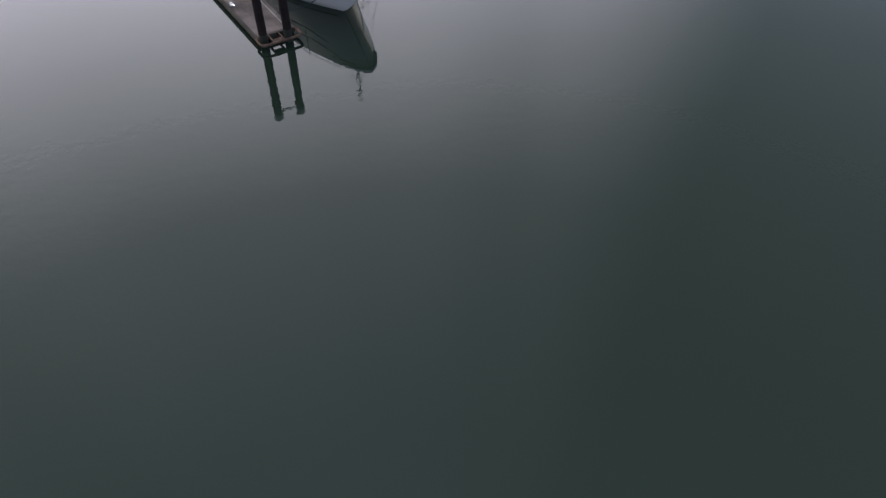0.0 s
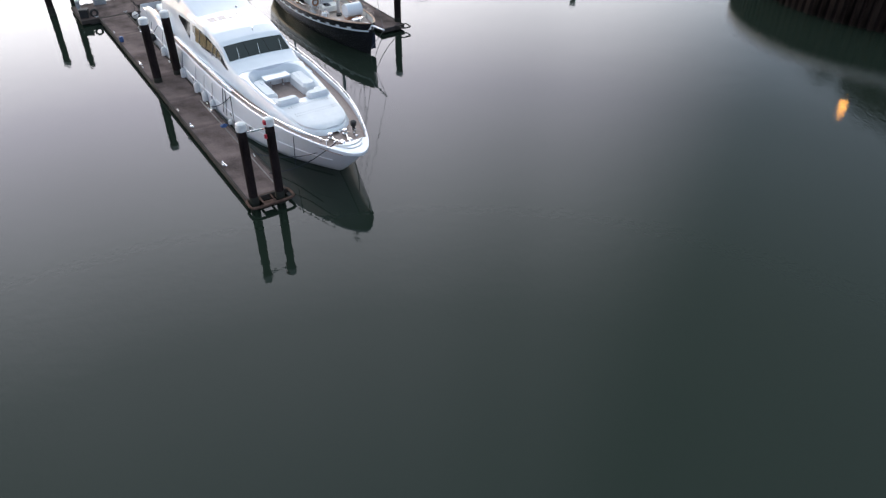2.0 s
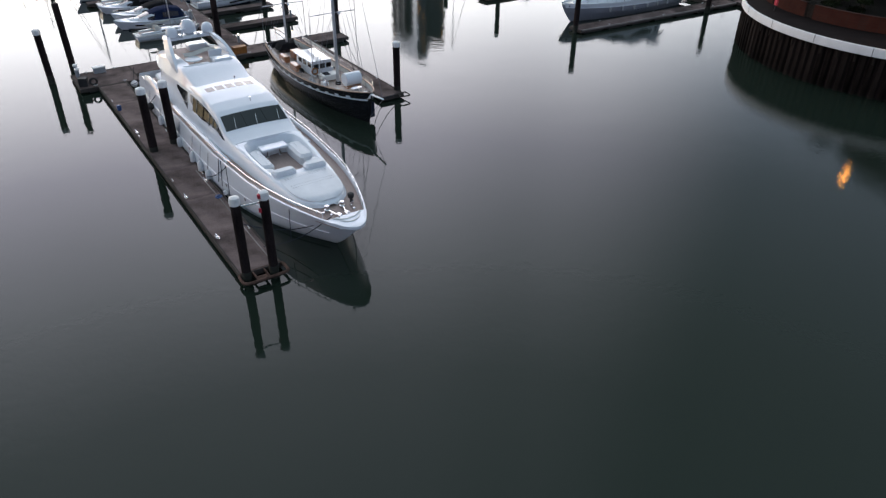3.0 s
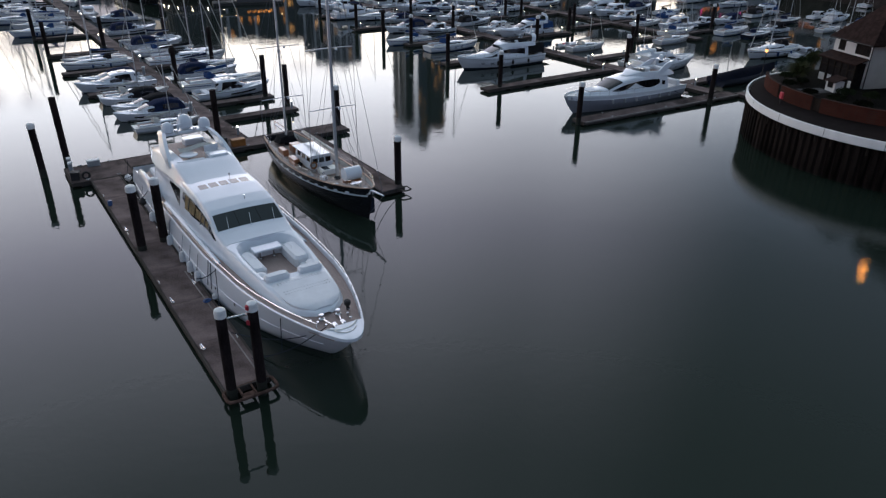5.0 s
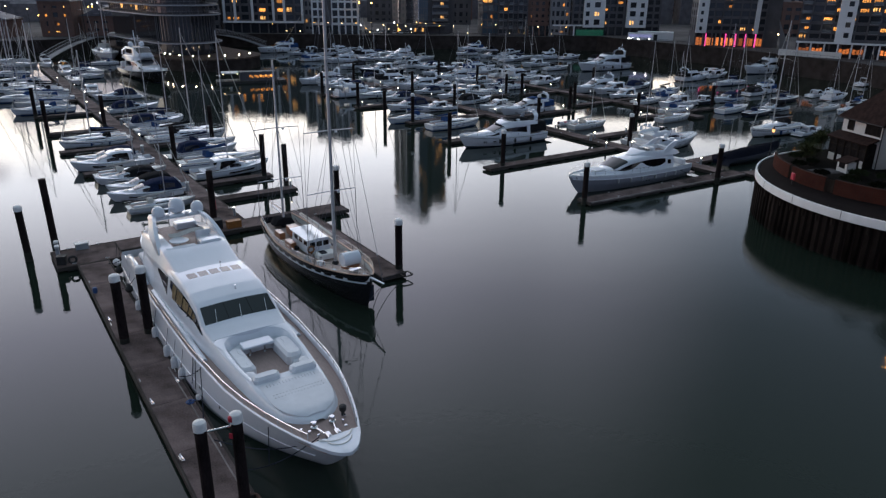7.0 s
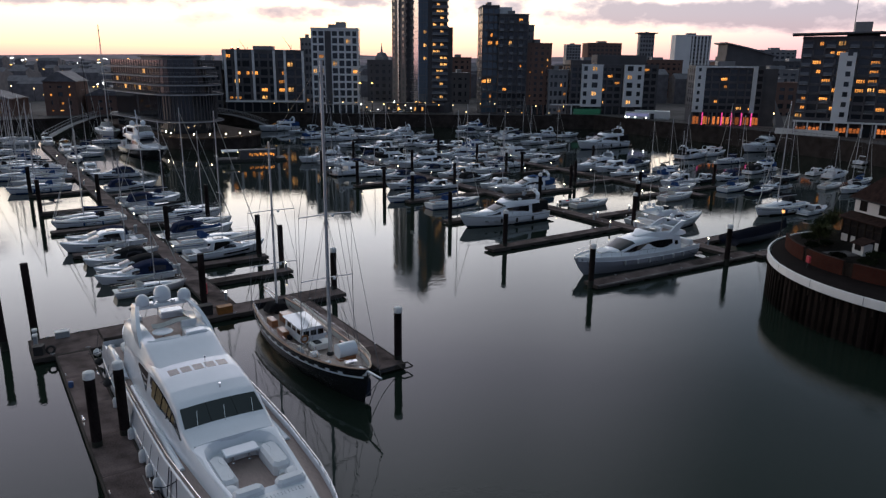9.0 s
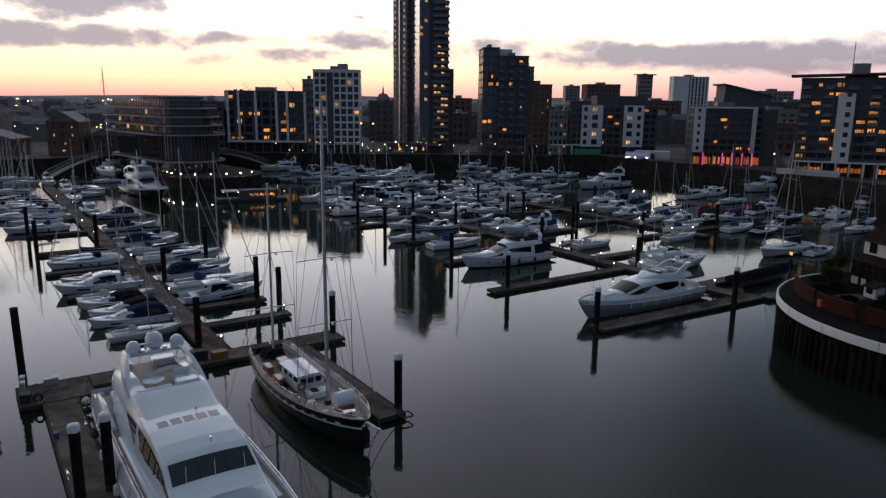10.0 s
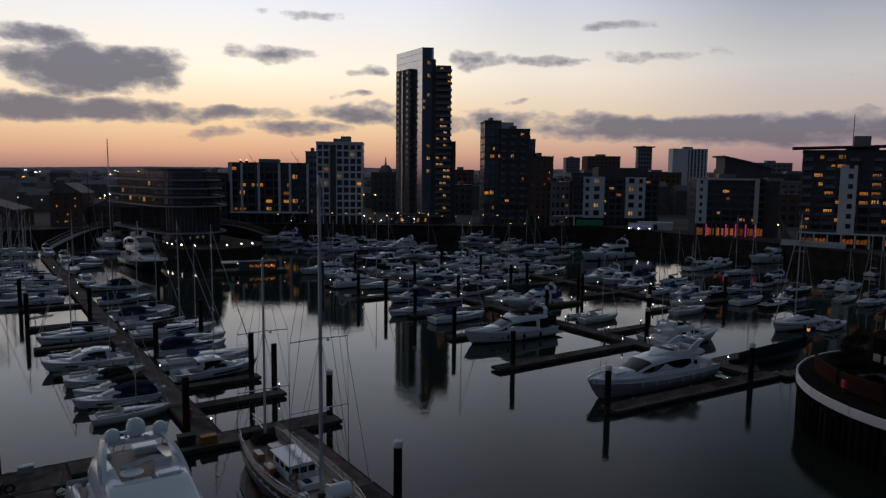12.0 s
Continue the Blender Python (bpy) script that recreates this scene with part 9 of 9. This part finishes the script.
# cars parked on the promenade below the towers
def parked_car(x, y, turn, paint, label):
    ob = thing("parked_car", (x, y, LAND), turn, label, "car", "cars on the promenade")
    part("body", Geo().box(-2.1, -0.85, 0.28, 2.1, 0.85, 0.85, 0.15), paint, ob)
    part("cabin", Geo().add([(-1.7, -0.8, 0.84), (1.0, -0.8, 0.84), (1.0, 0.8, 0.84), (-1.7, 0.8, 0.84), (-1.3, -0.65, 1.42), (0.3, -0.65, 1.42), (0.3, 0.65, 1.42), (-1.3, 0.65, 1.42)],
         [(0, 1, 5, 4), (1, 2, 6, 5), (2, 3, 7, 6), (3, 0, 4, 7), (4, 5, 6, 7)]), BOAT_GLASS, ob)
    part("roof", Geo().box(-1.28, -0.63, 1.42, 0.28, 0.63, 1.47, 0.02), paint, ob)
    for sx in (-1.3, 1.3):
        for sy in (-0.86, 0.66):
            part("wheel", Geo().lathe([(0.12, 0), (0.32, 0.02), (0.32, 0.18), (0.12, 0.2)], 12), RUBBER, ob).matrix_basis = pose(sx, sy + 0.2, 0.32, 90, 0, 0)


for i in range(11):
    paint = (PALE_CLAD, GREY_CLAD, DARK_CLAD, RENDER_WHITE)[i % 4]
    parked_car(-19.5 + 2.7 * i + rnd.uniform(-0.3, 0.3), 351.5 - 0.2 * i, 84 + rnd.uniform(-4, 4), paint, ("pale", "grey", "black", "white")[i % 4] + " parked car on the promenade below the tower")
for i in range(8):
    city_light(127 + 2.0 * i, 243 + 4.3 * i, EAST_LAND, EAST_LAND + 4.4, CITY_LAMP, 0.25)
for x, y in ((-16.5, 343), (-11.0, 343)):
    city_light(x, y, LAND, 16.0, SODIUM, 0.42)
for i in range(12):
    city_light(-19 + 2.6 * i, 346 + 2.5 * (i % 3), LAND, LAND + (1.4, 3.6, 2.2, 5.0)[i % 4], (CITY_LAMP, COLD_LAMP, SODIUM)[i % 3], 0.16)
for x, tall in ((-700, 34), (-660, 34), (-120, 38), (-170, 30)):
    cr = thing("dock_crane", (x * 2.2, 1900, LAND), 0, "thin distant dockside crane on the horizon", "crane", "distant cranes")
    part("mast", Geo().tube([(0, 0, 0), (6, 0, tall + 22)], 1.2, 4, 0.6), DARK_CLAD, cr)
    part("jib", Geo().tube([(6, 0, tall + 10), (-14, 0, tall + 40)], 0.8, 4, 0.3), DARK_CLAD, cr)
for x in (-428, -412):
    st = thing("power_station_stack", (x, 2000, LAND), 0, "tall distant chimney with red warning lights", "chimney", "distant stacks")
    part("stack", Geo().lathe([(5, 0), (4, 52)], 10), DARK_CLAD, st)
    part("warning_light", Geo().lathe([(2.0, 52), (2.2, 53.5), (1, 55)], 8), glowing("red_beacon", (1.0, 0.12, 0.05), 10, 0.1), st)

# promenade and towers scaled 0.89 towards the camera, close behind the quay edge
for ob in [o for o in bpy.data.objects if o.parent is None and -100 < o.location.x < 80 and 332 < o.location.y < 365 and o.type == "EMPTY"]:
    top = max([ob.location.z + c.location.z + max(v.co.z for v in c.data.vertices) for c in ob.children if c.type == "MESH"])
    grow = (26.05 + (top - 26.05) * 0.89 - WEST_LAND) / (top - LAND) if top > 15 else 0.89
    p = EYE_PLAN + (Vector(ob.location[:2]) - EYE_PLAN) * 0.89
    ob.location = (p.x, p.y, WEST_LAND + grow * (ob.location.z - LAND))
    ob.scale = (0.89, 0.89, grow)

# lamps on the pontoons
for u, v in ((-47.0, 8.3), (-70.0, 8.4), (-95.0, 8.4), (-120.0, 6.5), (-150.0, 8.4), (-34.0, 75.0), (-47.5, 75.0), (-84.0, 75.0), (-132.0, 75.0), (-64, 110), (-78, 110), (-92, 110), (-106, 110), (-122, 110), (-140, 110), (-66, 98), (-102, 98), (-120, 120), (-54.6, 18.3), (-56, 75), (-66, 75), (-95, 73.2), (-108, 75), (-120, 73.2), (-142, 75), (-66, 106), (-84, 98), (-84, 119), (-102, 119), (-138, 98), (-85.5, 56), (-106, 56), (-126, 58), (-49.4, 71), (-67.4, 71), (-80, 90), (-104, 92), (-57, 84), (-128, 92), (-135, 6.5), (-165, 8.4), (-180, 6.5)):
    x, y, _ = plan(u, v)
    ob = thing("pontoon_light", (x, y, 0.5), 0, "low pontoon service post with a lit head", "pontoon light", "pontoon lights")
    part("post", Geo().box(-0.12, -0.12, 0, 0.12, 0.12, 0.9, 0.03), GREY_BOX, ob)
    part("lamp_head", Geo().lathe([(0.05, 0.9), (0.08, 0.93), (0.08, 1.02), (0.04, 1.06)], 8), LAMP_WHITE, ob)


# ---- dockside details beside the long yacht ----
def hung_fender(u, v, z, r, ln, mat, label):
    ob = thing("fender", plan(u, v, z), 0, label, "fender", "yacht fenders")
    part("body", Geo().lathe([(0.05, -ln), (r * 0.8, -ln + r * 0.5), (r, -ln + r), (r, -r), (r * 0.8, -r * 0.5), (0.05, 0)], 12), mat, ob)
    part("lanyard", Geo().tube([(0, 0, 0), (0.25 * V_DIR.x, 0.25 * V_DIR.y, 2.6 - z)], 0.018, 4), ROPE_DARK, ob)


WHITE_FENDER = material("white_vinyl_fender", (0.62, 0.63, 0.64), 0.5, vary=0.12, scale=5)
for u, z in ((-14.2, 1.25), (-15.9, 1.35), (-17.9, 1.35), (-21.4, 1.3), (-27.0, 1.3)):
    hung_fender(u, -6.38 + 0.05 * (u > -15), z, 0.26, 1.15, WHITE_FENDER, "white cylindrical fender hung on the yacht's side")
for u, v, z in ((-23.8, -6.42, 1.6), (-30.2, -6.42, 1.5), (-35.6, -6.2, 1.3)):
    hung_fender(u, v, z, 0.36, 0.74, RUBBER, "black ball fender hung on the yacht's side")
hung_fender(-37.9, -6.0, 1.25, 0.36, 0.74, WHITE_FENDER, "white ball fender at the yacht's stern")


def rope(pts, label="slack dark mooring line", r=0.03):
    ob = thing("mooring_line", pts[0], 0, label, "rope", "mooring lines")
    o = Vector(pts[0])
    part("line", Geo().tube([Vector(p) - o for p in pts], r, 5), ROPE_DARK, ob)


def sagged(a, b, sag, n=9):
    a, b = Vector(a), Vector(b)
    return [tuple(a.lerp(b, i / n) - Vector((0, 0, sag * math.sin(math.pi * i / n)))) for i in range(n + 1)]


rope(sagged(plan(0.6, -2.9, 3.2), plan(-2.5, -6.6, 0.55), 0.5))
rope(sagged(plan(0.9, -2.5, 3.2), plan(-6.0, -6.7, 0.55), 0.7))
rope(sagged(plan(-10.5, -5.9, 2.9), plan(-14.5, -6.6, 0.55), 0.25))
rope(sagged(plan(-10.7, -5.9, 2.9), plan(-8.5, -6.6, 0.55), 0.25))
rope(sagged(plan(-28.5, -6.1, 2.7), plan(-32.0, -6.7, 0.55), 0.2))
rope(sagged(plan(-34.8, -5.6, 2.4), plan(-38.8, -6.6, 0.55), 0.2))
rope(sagged(plan(-1.9, -4.75, 3.1), plan(-1.7, -4.95, 0.9), 0.0), "dark line hanging from the yacht's rail")
rope(sagged(plan(-11.6, -5.95, 2.95), plan(-11.6, -6.15, 0.9), 0.0), "dark line hanging from the yacht's rail")
rope(sagged(plan(-12.1, -5.95, 2.95), plan(-12.2, -6.2, 1.0), 0.0), "dark line hanging from the yacht's rail")
rope(sagged(plan(-18.8, 10.1, 2.9), plan(-22.6, 14.0, 0.55), 0.5))
rope(sagged(plan(-18.6, 10.3, 2.9), plan(-22.3, 15.7, 0.6), 0.7))
rope(sagged(plan(-36.5, 11.4, 2.5), plan(-40.5, 13.8, 0.55), 0.3))
rope(sagged(plan(-33.5, 49.5, 2.5), plan(-30.8, 48.5, 0.55), 0.2))
rope(sagged(plan(-31.6, 66.0, 1.9), plan(-30.8, 69.0, 0.55), 0.2))


def pedestal(u, v, turn=0):
    ob = thing("service_pedestal", plan(u, v, 0.5), turn, "grey shore-power pedestal on a pontoon", "service pedestal", "service pedestals")
    part("column", Geo().box(-0.17, -0.22, 0, 0.17, 0.22, 1.05, 0.05), GREY_BOX, ob)
    part("head", Geo().box(-0.22, -0.27, 1.05, 0.22, 0.27, 1.22, 0.05), PILE_CAP, ob)


pedestal(-44.7, -10.2, 20)
pedestal(-43.2, -10.3, 20)
pedestal(-60.0, 6.6)
pedestal(-85.0, 6.6)
pedestal(-110.0, 8.4)
pedestal(-55.0, 73.1)
bench = thing("dock_box", plan(-44.6, -8.0, 0.5), V_TURN, "pale grey dock storage box on a pontoon", "dock box")
part("body", Geo().box(-0.6, -0.3, 0, 0.6, 0.3, 0.55, 0.03), GREY_BOX, bench)
part("lid", Geo().box(-0.64, -0.34, 0.55, 0.64, 0.34, 0.64, 0.03), PILE_CAP, bench)
ring = thing("tyre", plan(-40.6, -9.35, 0.95), U_TURN + 90, "old black tyre fender on the pontoon corner", "tyre")
part("tread", Geo().tube([(0.32 * math.cos(a), 0, 0.32 * math.sin(a)) for a in np.linspace(0, 2 * math.pi, 19)], 0.11, 7), RUBBER, ring)
crate = thing("storage_crate", plan(-41.2, -10.2, 0.5), 10, "black plastic storage crate on a pontoon", "crate")
part("body", Geo().box(-0.4, -0.4, 0, 0.4, 0.4, 0.75, 0.04), RUBBER, crate)
part("lid", Geo().box(-0.43, -0.43, 0.75, 0.43, 0.43, 0.83, 0.03), RUBBER, crate)
bin1 = thing("dock_box", plan(-43.0, 6.9, 0.5), V_TURN, "orange plastic dock box on a pontoon", "dock box")
part("body", Geo().box(-0.75, -0.4, 0, 0.75, 0.4, 0.7, 0.04), ORANGE, bin1)
part("lid", Geo().box(-0.78, -0.43, 0.7, 0.78, 0.43, 0.8, 0.03), ORANGE, bin1)
bin2 = thing("dock_box", plan(-43.6, 5.0, 0.5), V_TURN, "black dock box beside an orange one", "dock box")
part("body", Geo().box(-0.75, -0.5, 0, 0.75, 0.5, 0.95, 0.04), RUBBER, bin2)
part("lid", Geo().box(-0.78, -0.53, 0.95, 0.78, 0.53, 1.05, 0.03), RUBBER, bin2)
post = thing("fire_point", plan(-50.4, 7.0, 0.5), 0, "red fire-point cabinet on a pontoon", "fire point")
part("cabinet", Geo().box(-0.25, -0.2, 0, 0.25, 0.2, 1.2, 0.04), RED_PAINT, post)
can = thing("water_butt", plan(-32.4, -8.8, 0.5), 0, "small blue plastic barrel on the pontoon edge", "barrel")
part("barrel", Geo().lathe([(0.16, 0), (0.2, 0.1), (0.2, 0.42), (0.16, 0.5)], 12), BLUE_PLASTIC, can)
reel = thing("hose_reel", plan(-10.8, -6.75, 0.5), 30, "coiled blue hose on the pontoon", "hose")
part("coil", Geo().tube([((0.3 - 0.01 * i) * math.cos(i * 0.7), (0.3 - 0.01 * i) * math.sin(i * 0.7), 0.06 + 0.03 * (i // 9)) for i in range(26)], 0.04, 5), BLUE_PLASTIC, reel)
part("nozzle", Geo().lathe([(0.1, 0), (0.16, 0.05), (0.16, 0.3), (0.1, 0.36)], 10, (0.55, 0.1, 0)), PILE_CAP, reel, "white hose fitting")
for u, v in ((-13.8, -6.75), (-5.2, -8.75), (-12.0, -8.8), (-26.0, -8.8), (-33.8, -6.6)):
    ob = thing("mooring_cleat", plan(u, v, 0.53), U_TURN + 10, "galvanised mooring cleat on a pontoon edge", "cleat", "mooring cleats")
    part("base", Geo().box(-0.2, -0.08, 0, 0.2, 0.08, 0.05, 0.01), STEEL, ob)
    part("horn", Geo().tube([(-0.3, 0, 0.2), (-0.1, 0, 0.14), (0.1, 0, 0.14), (0.3, 0, 0.2)], 0.045, 6).box(-0.08, -0.04, 0.03, 0.08, 0.04, 0.16), STEEL, ob)
